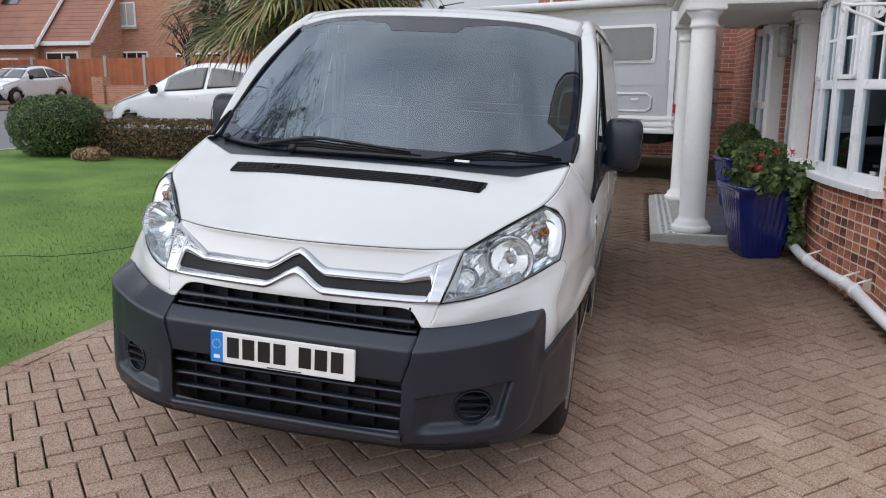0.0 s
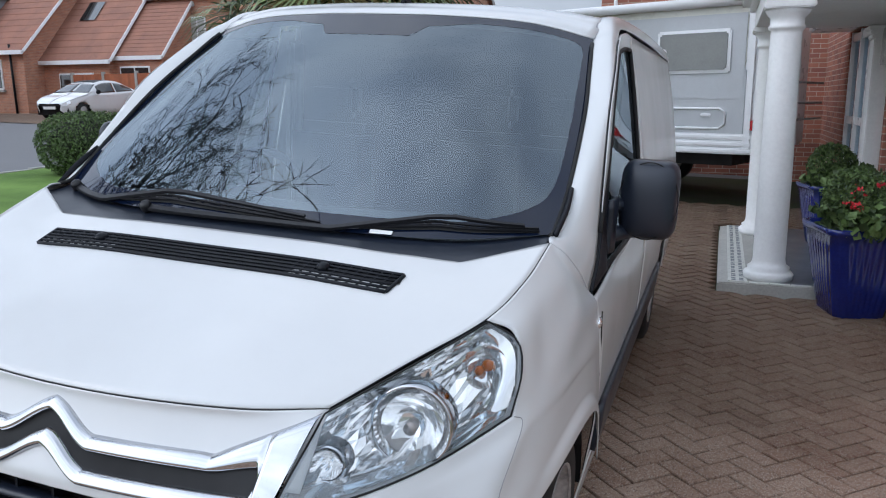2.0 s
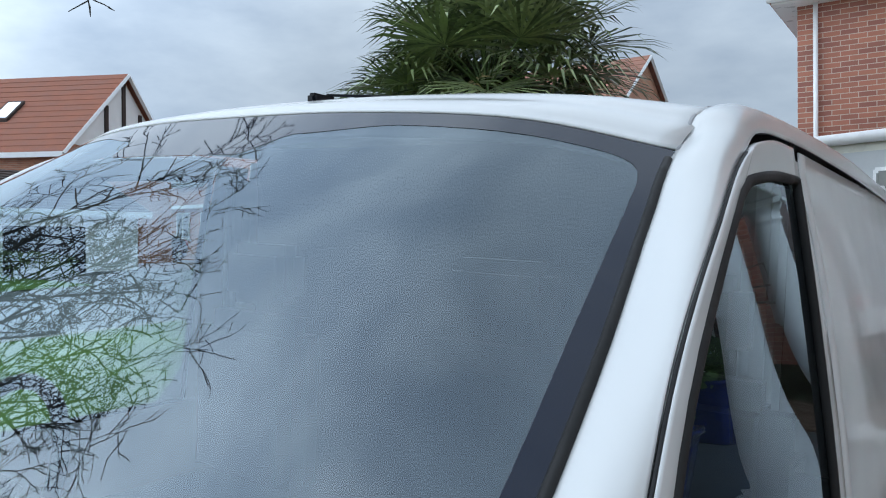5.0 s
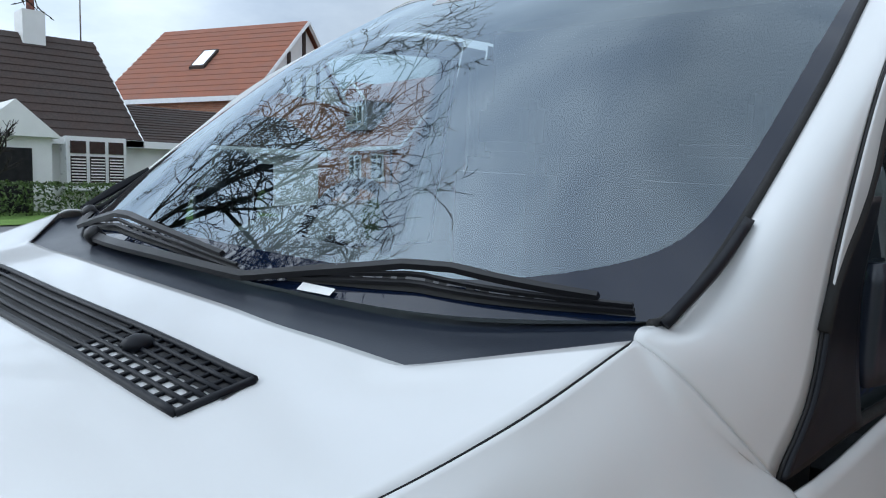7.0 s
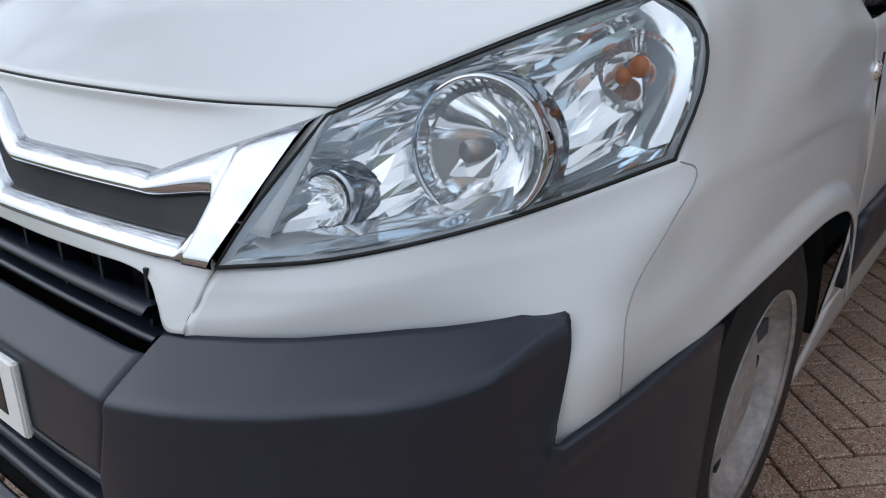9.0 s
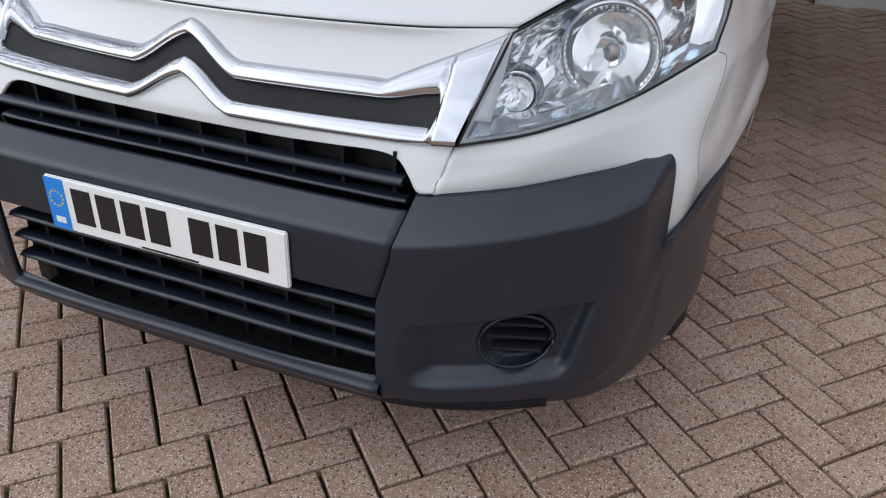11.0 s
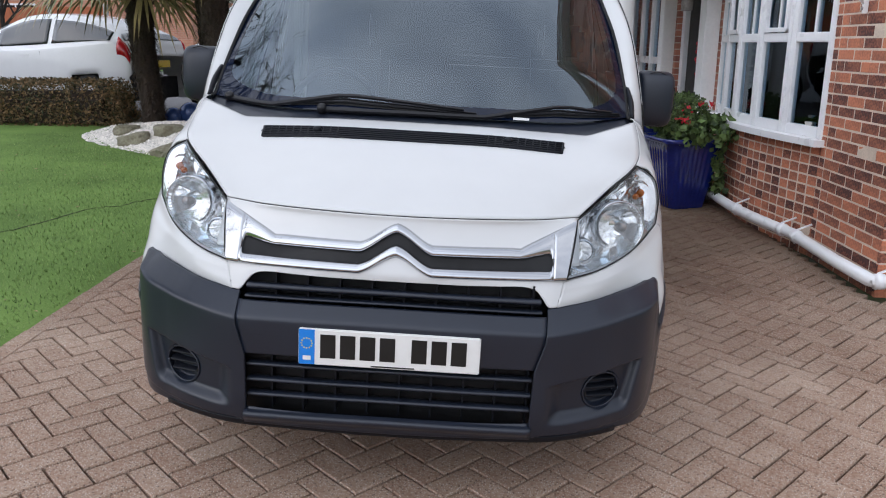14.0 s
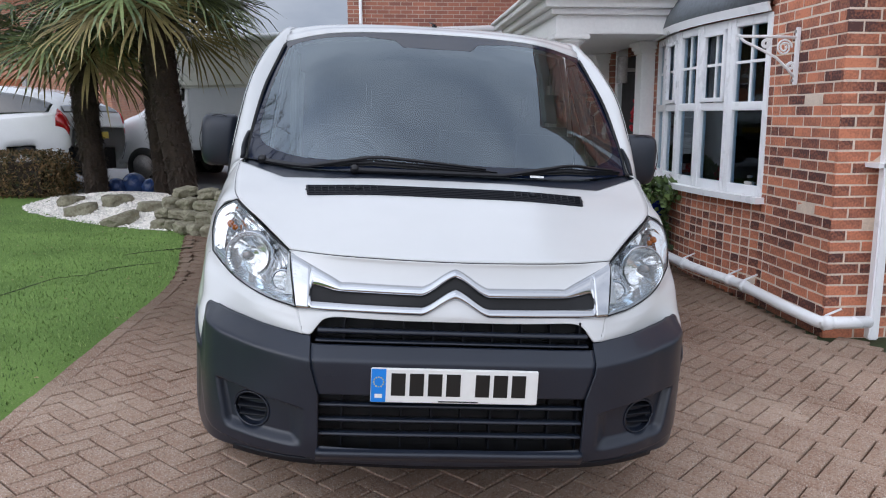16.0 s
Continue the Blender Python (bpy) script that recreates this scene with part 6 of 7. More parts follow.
def pot(cx, cy, z0, top_r, height, label, seed, flowers, square=False):
    p = thing("planter", label, "planter", group="blue glazed planters by the porch")
    seg = 144
    prof = [(0.58, 0.0), (0.62, 0.03), (0.78, 0.4), (0.92, 0.8), (0.98, 0.93), (1.05, 0.94), (1.05, 1.0), (0.96, 1.0), (0.92, 0.9)]
    bm = bmesh.new()
    rings = []
    for r, h in prof:
        ring = []
        for i in range(seg):
            a = 2 * math.pi * i / seg
            sq = (abs(math.cos(a)) ** 7 + abs(math.sin(a)) ** 7) ** (-1 / 7) * 0.9
            wob = sq * (1 + (0.014 * math.cos(36 * a) if 0.02 < h < 0.93 else 0))
            b_ = a + 0.25
            ring.append(bm.verts.new((cx + top_r * r * wob * math.cos(b_), cy + top_r * r * wob * math.sin(b_), z0 + h * height)))
        rings.append(ring)
    for a, b in zip(rings, rings[1:]):
        for i in range(seg):
            bm.faces.new((a[i], a[(i + 1) % seg], b[(i + 1) % seg], b[i]))
    bm.faces.new(rings[0])
    bm.faces.new(rings[-1])
    part("pot", bm, POT, p, smooth=True)
    top = z0 + height
    leaves("foliage", clump(cx - 0.02, cy, top + 0.17, top_r * 0.72, top_r * 0.72, 0.22, 2.0, 0.12), 3600, 0.018, LEAF, p, seed)
    leaves("trailing_leaves", clump(cx + 0.12, cy - 0.06, top + 0.05, top_r * 1.12, top_r * 1.05, 0.14, 2.0, 0.45), 900, 0.034, LEAF, p, seed + 1, aspect=0.9)
    if flowers:
        def trail(r):
            t = r.random()
            return Vector((cx + top_r * (0.75 + 0.2 * t) + r.uniform(-0.06, 0.06), cy - 0.16 + r.uniform(-0.1, 0.1), top - 0.75 * height * t + r.uniform(-0.03, 0.03))), Vector((0.3, -1, 0))
        leaves("trailing_ivy", trail, 260, 0.034, LEAF, p, seed + 2, aspect=0.9)
        fl = random.Random(seed)
        for k in range(5):
            a = fl.uniform(-2.6, 0.4)
            c = Vector((cx + top_r * fl.uniform(0.3, 0.95) * math.cos(a), cy + top_r * fl.uniform(0.5, 1.0) * math.sin(a), top + fl.uniform(0.08, 0.3)))
            leaves("flower", lambda r, c=c: (c + Vector((r.gauss(0, 0.018), r.gauss(0, 0.018), r.gauss(0, 0.014))), Vector((0, -1, 0.6))), 16, 0.012, PETAL, p, seed + 5 + k, "red geranium head", aspect=0.8)
    return p


pot(2.2, 5.14, ground_z(2.2, 5.14) - 0.02, 0.325, 0.66, "tall cobalt blue glazed planter with red geraniums and ivy", 20, True)
pot(2.28, 7.3, 0.06, 0.29, 0.60, "cobalt blue glazed planter with a clipped green bush", 40, False)

# pebble bed with rocks
BX, BY, BRX, BRY = -3.2, 7.7, 2.1, 1.02


def bed_xy(q, a):
    """A place of the bed: a long oval lying askew to the lawn."""
    k = q * (1.0 + 0.05 * math.sin(3 * a + 0.6) + 0.04 * math.sin(5 * a))
    u, v = BRX * k * math.cos(a), BRY * k * math.sin(a)
    return BX + 0.8 * u + 0.6 * v, BY - 0.6 * u + 0.8 * v


def bed_z(x, y):
    dx, dy = x - BX, y - BY
    q = math.hypot((0.8 * dx - 0.6 * dy) / BRX, (0.6 * dx + 0.8 * dy) / BRY)
    return ground_z(x, y) + 0.02 + 0.16 * smooth01((1 - q) / 0.7)


bed = thing("pebble_bed", "raised bed of white pebbles round the palm trees", "garden bed", kind="structure")
verts, faces = [(BX, BY, bed_z(BX, BY))], []
for j in range(1, 9):
    for i in range(48):
        a = 2 * math.pi * i / 48
        x, y = bed_xy(j / 8, a)
        verts.append((x, y, bed_z(x, y) - (0.05 if j == 8 else 0.012)))
for i in range(48):
    faces.append((0, 1 + i, 1 + (i + 1) % 48))
    for j in range(7):
        b0, b1 = 1 + j * 48, 1 + (j + 1) * 48
        faces.append((b0 + i, b1 + i, b1 + (i + 1) % 48, b0 + (i + 1) % 48))
raw("bed_soil", verts, faces, PEBBLE, bed, smooth=True)
rng = random.Random(8)
verts, faces = [], []
for k in range(9000):
    a, q = rng.uniform(0, 2 * math.pi), math.sqrt(rng.random())
    x, y = bed_xy(q, a)
    s = rng.uniform(0.012, 0.028)
    i, z, t = len(verts), bed_z(x, y), rng.uniform(0, 3)
    for dx, dy, dz in ((1, 0, 0), (0, 0.8, 0), (-1, 0, 0), (0, -0.8, 0), (0, 0, 0.7)):
        verts.append((x + s * (dx * math.cos(t) - dy * math.sin(t)), y + s * (dx * math.sin(t) + dy * math.cos(t)), z + s * dz - 0.003))
    faces += [(i, i + 1, i + 4), (i + 1, i + 2, i + 4), (i + 2, i + 3, i + 4), (i + 3, i, i + 4)]
peb = raw("pebbles", verts, faces, PEBBLE, bed)
peb["kind"] = "stuff"


def rock(x, y, z, sx, sy, sz, seed, name="rock"):
    bm = bmesh.new()
    bmesh.ops.create_icosphere(bm, subdivisions=3, radius=1)
    for v in bm.verts:
        n_ = v.co.normalized()
        k = (abs(n_.x) ** 5 + abs(n_.y) ** 5 + abs(n_.z) ** 5) ** -0.2
        w = k * (1 + 0.22 * noise.noise(n_ * 1.6 + Vector((seed * 3.7, 0, 0))) + 0.07 * noise.noise(n_ * 5 + Vector((0, seed, 0))))
        v.co = Vector((n_.x * sx * w, n_.y * sy * w, n_.z * sz * w))
    bmesh.ops.transform(bm, matrix=pose(x, y, z, random.Random(seed).uniform(-12, 12), random.Random(seed + 1).uniform(-12, 12), random.Random(seed + 2).uniform(0, 90)), verts=bm.verts)
    ob = part(name, bm, ROCK, None, smooth=False)
    return tagged(ob, "rough tan sandstone rock on the pebble bed", "rock", "rocks of the pebble bed")


for k, (x, y, s) in enumerate(((-3.84, 7.22, 0.125), (-3.2, 6.68, 0.13), (-4.15, 7.75, 0.11), (-3.45, 7.35, 0.12), (-2.95, 7.0, 0.10))):
    rock(x, y, bed_z(x, y) + 0.02, s * 1.45, s, s * 0.62, 30 + k)
pile = random.Random(17)
for layer, n_st in enumerate((5, 5, 4, 3)):
    for k in range(n_st):
        t = (k + 0.5 + 0.25 * (layer % 2)) / n_st
        x = -2.78 + 0.78 * t + 0.04 * layer + pile.uniform(-0.02, 0.02)
        y = 6.50 - 0.42 * t + 0.10 * layer + pile.uniform(-0.02, 0.02)
        rock(x, y, ground_z(x, y) + 0.05 + 0.112 * layer, pile.uniform(0.10, 0.135), pile.uniform(0.09, 0.11), pile.uniform(0.055, 0.07), 60 + 7 * layer + k)
for k, (x, y, r) in enumerate(((-4.02, 9.05, 0.13), (-3.8, 9.15, 0.17), (-3.56, 9.1, 0.13))):
    bm = bmesh.new()
    bmesh.ops.create_uvsphere(bm, u_segments=24, v_segments=16, radius=r, matrix=Matrix.Translation((x, y, bed_z(x, y) + r * 0.9)))
    tagged(part("garden_ball", bm, BLUEPLASTIC, smooth=True), "dark blue glazed garden ball on the pebbles", "garden ornament", "blue garden balls")


def palm(cx, cy, height, crown, seed, lean=(0, 0), trunk_r=0.17):
    r = random.Random(seed)
    z0 = bed_z(cx, cy) - 0.05
    p = thing("palm_tree", "fan palm with shaggy brown trunk and drooping green fronds", "palm tree", "palms on the pebble bed")
    top = Vector((cx + lean[0], cy + lean[1], z0 + height))
    pts = [Vector((cx, cy, z0)).lerp(top, k / 10) + Vector((0.02 * math.sin(k), 0.02 * math.cos(k * 1.3), 0)) for k in range(11)]
    bm = bmesh.new()
    add_tube(bm, pts, trunk_r * 0.78, trunk_r * 0.95, seg=14)
    part("trunk", bm, BARK, p, smooth=True)
    verts, faces = [], []
    for k in range(2600):
        t = r.random()
        c = spline(pts, t)
        a = r.uniform(0, 2 * math.pi)
        o = Vector((math.cos(a), math.sin(a), 0))
        rr = trunk_r * (0.76 + 0.2 * t)
        L = r.uniform(0.06, 0.19)
        side = Vector((-o.y, o.x, 0)) * r.uniform(0.008, 0.026)
        b = c + o * rr
        tip = b + o * L * r.uniform(0.1, 0.55) + Vector((0, 0, L * r.uniform(-0.9, 0.9)))
        i = len(verts)
        verts += [b - side, b + side, tip]
        faces.append((i, i + 1, i + 2))
    raw("trunk_fibre_coat", verts, faces, BARK, p)
    gv, gf, dv, df, sv = [], [], [], [], bmesh.new()
    n_f = 46
    for k in range(n_f):
        a = 2.399963 * k + r.uniform(-0.2, 0.2)
        el = radians(80 - 118 * (k / n_f) ** 0.85 + r.uniform(-8, 8))
        o = Vector((math.cos(a) * math.cos(el), math.sin(a) * math.cos(el), math.sin(el)))
        L = crown * r.uniform(0.42, 0.58)
        mid = top + o * L * 0.6
        hub = top + o * L + Vector((0, 0, -0.10 * L * (1.5 if el < 0.3 else 0.6)))
        add_tube(sv, [top + o * 0.08, mid, hub], 0.012, 0.007, seg=5)
        dry = k > n_f - 6
        verts, faces = (dv, df) if dry else (gv, gf)
        fwd = (hub - mid).normalized()
        side = fwd.cross(Vector((0, 0, 1)))
        side = side.normalized() if side.length > 0.05 else Vector((1, 0, 0))
        up = side.cross(fwd).normalized()
        n_b = 30
        for b in range(n_b):
            th = radians(-125 + 250 * b / (n_b - 1) + r.uniform(-3, 3))
            d = fwd * math.cos(th) + side * math.sin(th) + up * (0.12 + 0.10 * abs(math.sin(th)))
            d.normalize()
            LB = crown * 0.52 * (0.72 + 0.28 * math.cos(th / 1.6)) * r.uniform(0.9, 1.08)
            w = 0.020
            wv = d.cross(up).normalized() * w
            i = len(verts)
            droop = Vector((0, 0, -1)) * LB * r.uniform(0.12, 0.42)
            p1, p2, p3 = hub + d * LB * 0.35, hub + d * LB * 0.72 + droop * 0.22, hub + d * LB * 0.95 + droop * 0.85
            verts += [hub, p1 - wv, p1 + wv, p2 - wv * 0.8, p2 + wv * 0.8, p3]
            faces += [(i, i + 1, i + 2), (i + 1, i + 3, i + 4, i + 2), (i + 3, i + 5, i + 4)]
    part("stalk_bundle", sv, LEAF, p)
    raw("crown", gv, gf, PALMLEAF, p)
    raw("dry_fronds", dv, df, PALMDRY, p)
    return p


palm(-4.2, 8.75, 2.5, 1.75, 5, (-0.1, 0.05), 0.19)
palm(-2.8, 7.95, 2.9, 1.8, 6, (-0.34, 0.02), 0.22)
palm(-3.25, 8.7, 3.5, 1.85, 7, (-0.1, 0.1), 0.19)


# bare tree whose crown hangs over the lawn
def bare_tree(x, y, seed):
    r = random.Random(seed)
    t = thing("bare_tree", "leafless spreading tree with fine dark twigs on the lawn", "tree")
    z0 = ground_z(x, y)
    bm = bmesh.new()
    tv, tf = [], []

    def twig(pts, r0, r1):
        """Three-sided tapered twig, in plain lists."""
        d = (pts[-1] - pts[0]).normalized()
        a = d.cross(Vector((0.31, 0.17, 0.94))).normalized()
        b = d.cross(a)
        i = len(tv)
        for k, p in enumerate(pts):
            q = r0 + (r1 - r0) * k / (len(pts) - 1)
            tv.extend(p + q * (math.cos(2.094 * j) * a + math.sin(2.094 * j) * b) for j in range(3))
        for k in range(len(pts) - 1):
            for j in range(3):
                n0, n1 = i + 3 * k, i + 3 * k + 3
                tf.append((n0 + j, n0 + (j + 1) % 3, n1 + (j + 1) % 3, n1 + j))

    base, fork = Vector((x, y, z0 - 0.05)), Vector((x + 0.2, y + 0.1, z0 + 2.5))
    add_tube(bm, [base, base.lerp(fork, 0.5) + Vector((0.05, -0.03, 0)), fork], 0.14, 0.09, seg=12)

    def grow(p, d, L, rad, depth):
        n_ = 5
        pts = [p]
        for k in range(n_):
            d = (d + Vector((r.gauss(0, 0.13), r.gauss(0, 0.13), r.gauss(0, 0.11) + (0.03 if depth < 2 else -0.02)))).normalized()
            pts.append(pts[-1] + d * L / n_)
        if depth < 2:
            add_tube(bm, pts, rad, rad * 0.6, seg=7)
        else:
            twig(pts if depth < 4 else [pts[0], pts[2], pts[4], pts[5]], rad, rad * 0.6)
        if depth < 5:
            kids = (4, 5, 4, 3, 2)[depth]
            for k in range(kids):
                f = 0.25 + 0.75 * (k + r.random()) / kids
                s = spline(pts, f)
                side = Vector((r.gauss(0, 1), r.gauss(0, 1), r.gauss(0, 0.7)))
                dd = (d * 0.85 + side.normalized() * 0.75).normalized()
                grow(s, dd, L * r.uniform(0.45, 0.7), max(0.0050, rad * 0.5), depth + 1)
        elif r.random() < 0.6:
            twig([pts[-1] - d * 0.006, pts[-1] + d * 0.004, pts[-1] + d * 0.03], 0.008, 0.002)

    for a, up, L in ((0.30, 0.55, 2.3), (0.95, 0.5, 2.3), (-0.1, 0.6, 2.3), (0.6, 0.9, 2.2), (0.1, 1.0, 2.2), (2.6, 0.9, 1.9), (4.6, 0.8, 1.9)):
        grow(fork, Vector((math.cos(a), math.sin(a), up)).normalized(), L, 0.032, 0)
    part("trunk", bm, TWIG, t, smooth=True)
    raw("twigwork", tv, tf, TWIG, t)["kind"] = "stuff"
    return t


bare_tree(-4.9, 0.2, 21)


# ---- vehicles ----
def wheel(parent, x, y, z, r, w, side, rim=STEEL):
    m = pose(x, y, z, 90 * -side, 0, 0)
    t = lathe("wheel", [(r * 0.62, -w / 2), (r * 0.9, -w / 2), (r, -w / 3), (r, w / 3), (r * 0.9, w / 2), (r * 0.62, w / 2)], RUBBER, parent, m=m, seg=28, caps=False)
    lathe("rim", [(r * 0.62, w * 0.48), (r * 0.60, w * 0.36), (r * 0.3, w * 0.40), (0.01, w * 0.42)], rim, t, m=m, seg=28)
    return t


def small_car(label, at, turn, paint, L, W, H, dark_roof=False, boot=0.12, lamps=REDLAMP):
    """Hatchback: lofted shell, glasshouse, wheels and lamps; its nose points to -x."""
    c = thing("parked_car", label, "car")
    prof = [(0.00, 0.34, 0.56, 0.56, 0.62), (0.04, 0.22, 0.66, 0.66, 0.80), (0.13, 0.18, 0.80, 0.80, 0.95), (0.27, 0.17, 0.93, 0.95, 0.99), (0.44, 0.17, 0.96, 1.33, 1.0), (0.58, 0.17, 0.98, 1.45, 1.0), (0.75, 0.18, 1.02, 1.43, 1.0), (0.90, 0.22, 1.05, 1.28, 0.97), (0.975, 0.27, 1.02, 1.06, 0.93), (1.0, 0.36, 0.80, 0.82, 0.88)]
    k = H / 1.46
    hw = W / 2
    rows = []
    for t, lo, belt, top, wf in prof:
        x, b = -L / 2 + L * t, hw * wf
        in_ = 1.0 if top - belt < 0.08 else 0.74
        rows.append([(x, b * 0.86, lo * k), (x, b * 1.0, (lo + 0.22) * k), (x, b * 1.0, (belt - 0.12) * k), (x, b * 0.95, belt * k), (x, b * in_ * 0.98, (top - 0.06 if top - belt > 0.08 else top - 0.01) * k), (x, b * in_ * 0.72, (top - 0.005) * k), (x, 0, (top + 0.012) * k)])
    f = net(rows)
    arch = lambda x, z: min(math.hypot(x + L * 0.305, z - 0.29), math.hypot(x - L * 0.32, z - 0.29)) < 0.34

    def ok(u, v):
        p = f(u, v)
        return not (arch(p.x, p.z) and abs(p.y) > hw * 0.6)
    for s in (1, -1):
        ob = skin("body_side", lambda u, v: Vector((f(u, v).x, f(u, v).y * s, f(u, v).z)), 36, 60, paint, c, thick=0.006, keep=ok)

        def glass_part(name, t0, t1, h0, h1, mat_=DARKGLASS):
            return skin(name, lambda u, v: (lambda p: Vector((p.x, (p.y + 0.007) * s, p.z + 0.004)))(f(0.5 + (h0 + (h1 - h0) * v) / 6, t0 + (t1 - t0) * u)), 12, 6, mat_, c, thick=0.004)
        glass_part("side_window", 0.425, 0.60, 0.04, 0.9)
        glass_part("side_window", 0.612, 0.80, 0.04, 0.86)
        skin("front_screen", lambda u, v: (lambda p: Vector((p.x - 0.01, p.y * s, p.z + 0.008)))(f(0.68 + 0.32 * u, 0.345 + 0.095 * v)), 8, 6, DARKGLASS, c, thick=0.004)
        skin("rear_screen", lambda u, v: (lambda p: Vector((p.x + 0.008, p.y * s, p.z + 0.008)))(f(0.72 + 0.28 * u, 0.84 + 0.05 * v)), 8, 6, DARKGLASS, c, thick=0.004)
        skin("tail_lamp", lambda u, v: (lambda p: Vector((p.x + 0.010, (p.y + 0.008) * s, p.z + 0.004)))(f(0.30 + 0.32 * v, 0.84 + 0.13 * u)), 8, 8, REDLAMP, c, thick=0.01)
        skin("head_lamp", lambda u, v: (lambda p: Vector((p.x - 0.010, (p.y + 0.008) * s, p.z + 0.004)))(f(0.30 + 0.18 * v, 0.10 + 0.055 * u)), 8, 8, REFLECTOR, c, thick=0.01)
        skin("lower_bumper", lambda u, v: (lambda p: Vector((p.x + 0.008, (p.y + 0.004) * s, p.z)))(f(0.0 + 0.17 * v, 0.93 + 0.07 * u)), 6, 6, BLACK, c, thick=0.01)
        for x in (-L * 0.305, L * 0.32):
            wheel(c, x, (hw - 0.1) * s, 0.29, 0.29, 0.19, s)
        box("door_mirror", (-L * 0.12 - 0.06, min(s * hw, s * (hw + 0.16)), 0.93 * k), (-L * 0.12 + 0.06, max(s * hw, s * (hw + 0.16)), 1.08 * k), BLACK, c, bevel=0.03)
        box("door_handle", (0.02 * L, min(s * (hw - 0.005), s * (hw + 0.02)), 0.83 * k), (0.02 * L + 0.18, max(s * (hw - 0.005), s * (hw + 0.02)), 0.86 * k), paint, c, bevel=0.008)
        tube("door_gap", [(0.115 * L, s * (hw + 0.001), z * k) for z in (0.3, 0.5, 0.7, 0.9)], 0.004, VOID, c, seg=5)
    if dark_roof:
        skin("roof_panel", lambda u, v: (lambda p: Vector((p.x, p.y, p.z + 0.01)))(net(rows)(0.8 + 0.2 * u, 0.46 + 0.40 * v)), 6, 16, BLACK, c, thick=0.004)
        skin("roof_panel", lambda u, v: (lambda p: Vector((p.x, -p.y, p.z + 0.01)))(net(rows)(0.8 + 0.2 * u, 0.46 + 0.40 * v)), 6, 16, BLACK, c, thick=0.004)
    box("underside", (-L * 0.46, -hw * 0.8, 0.16), (L * 0.46, hw * 0.8, 0.5), VOID, c)
    box("number_plate", (-L / 2 - 0.012, -0.26, 0.36), (-L / 2 + 0.03, 0.26, 0.46), PLATE, c)
    box("number_plate", (L / 2 - 0.03, -0.26, 0.66), (L / 2 - 0.002, 0.26, 0.77), material("plate_yellow", (0.75, 0.55, 0.05), 0.3), c)
    box("front_grille", (-L / 2 - 0.004, -0.45, 0.46), (-L / 2 + 0.05, 0.45, 0.56), VOID, c, bevel=0.01)
    c.matrix_world = pose(*at, 0, 0, turn)
    return c


small_car("white three-door hatchback parked behind the hedge", (-6.62, 10.85, ground_z(-6.7, 10.8) + 0.03), -12, CARWHITE, 3.95, 1.70, 1.48)
small_car("white compact car with dark roof parked across the road", (-21.3, 22.3, ground_z(-21.3, 22.3) - 0.05), 92, CARWHITE, 3.75, 1.69, 1.41, True)
small_car("dark hatchback parked beside the far fence", (-34.2, 25.6, ground_z(-34, 25.6) - 0.05), 100, material("car_paint_dark", (0.015, 0.018, 0.022), 0.2, coat=0.7), 4.2, 1.75, 1.5)

mh = thing("motorhome", "cream and grey coach-built motorhome parked behind the van", "motorhome")
HL = 5.2
box("lower_body", (-HL, 0, 0.62), (0, 2.1, 1.62), MHGREY, mh, bevel=0.03)
box("upper_body", (-HL - 0.25, 0.004, 1.62), (0.006, 2.096, 2.42), MHCREAM, mh, bevel=0.05)
box("grey_panel", (-1.9, -0.006, 1.25), (-0.05, 0.0, 2.25), MHGREY, mh, bevel=0.003)
tube("awning_case", [(-HL, -0.05, 2.39), (-0.05, -0.05, 2.39)], 0.06, UPVC, mh, seg=12)
box("rear_moulding", (-0.05, -0.02, 0.62), (0.10, 2.12, 2.47), UPVC, mh, bevel=0.04)
for k in range(3):
    box("skirt_rib", (-2.4, -0.03 + 0.004 * k, 0.59 + 0.085 * k), (0.11, 0.02, 0.665 + 0.085 * k), UPVC, mh, bevel=0.02)
w = box("window", (-1.15, -0.035, 1.56), (-0.22, -0.008, 2.08), UPVC, mh, bevel=0.02)
box("window_pane", (-1.11, -0.045, 1.60), (-0.26, -0.03, 2.04), material("tinted_acrylic", (0.16, 0.17, 0.16), 0.06, coat=0.5), w, bevel=0.02)
w2 = box("window", (-3.4, -0.035, 1.56), (-2.3, -0.008, 2.08), UPVC, mh, bevel=0.02)
box("window_pane", (-3.36, -0.045, 1.60), (-2.34, -0.03, 2.04), DARKGLASS, w2, bevel=0.02)
hatch = tube("locker_hatch", [(x, -0.012, z) for x, z in ((-1.2, 0.90), (-0.32, 0.90), (-0.25, 0.95), (-0.25, 1.09), (-0.32, 1.14), (-1.2, 1.14), (-1.26, 1.09), (-1.26, 0.95), (-1.2, 0.90))], 0.014, UPVC, mh)
box("hatch_lock", (-0.55, -0.03, 1.04), (-0.42, -0.005, 1.08), UPVC, hatch, bevel=0.01)
box("rear_lamp", (0.06, -0.03, 0.88), (0.12, 0.06, 1.0), REDLAMP, mh, bevel=0.01)
rack = tube("bike_rack", [(0.10, 0.3, 1.0), (0.38, 0.3, 0.98), (0.40, 0.3, 1.45), (0.10, 0.3, 1.5)], 0.016, STEEL, mh)
for z in (1.0, 1.2, 1.45):
    tube("rack_bar", [(0.40, 0.2, z), (0.40, 1.7, z)], 0.014, STEEL, rack)
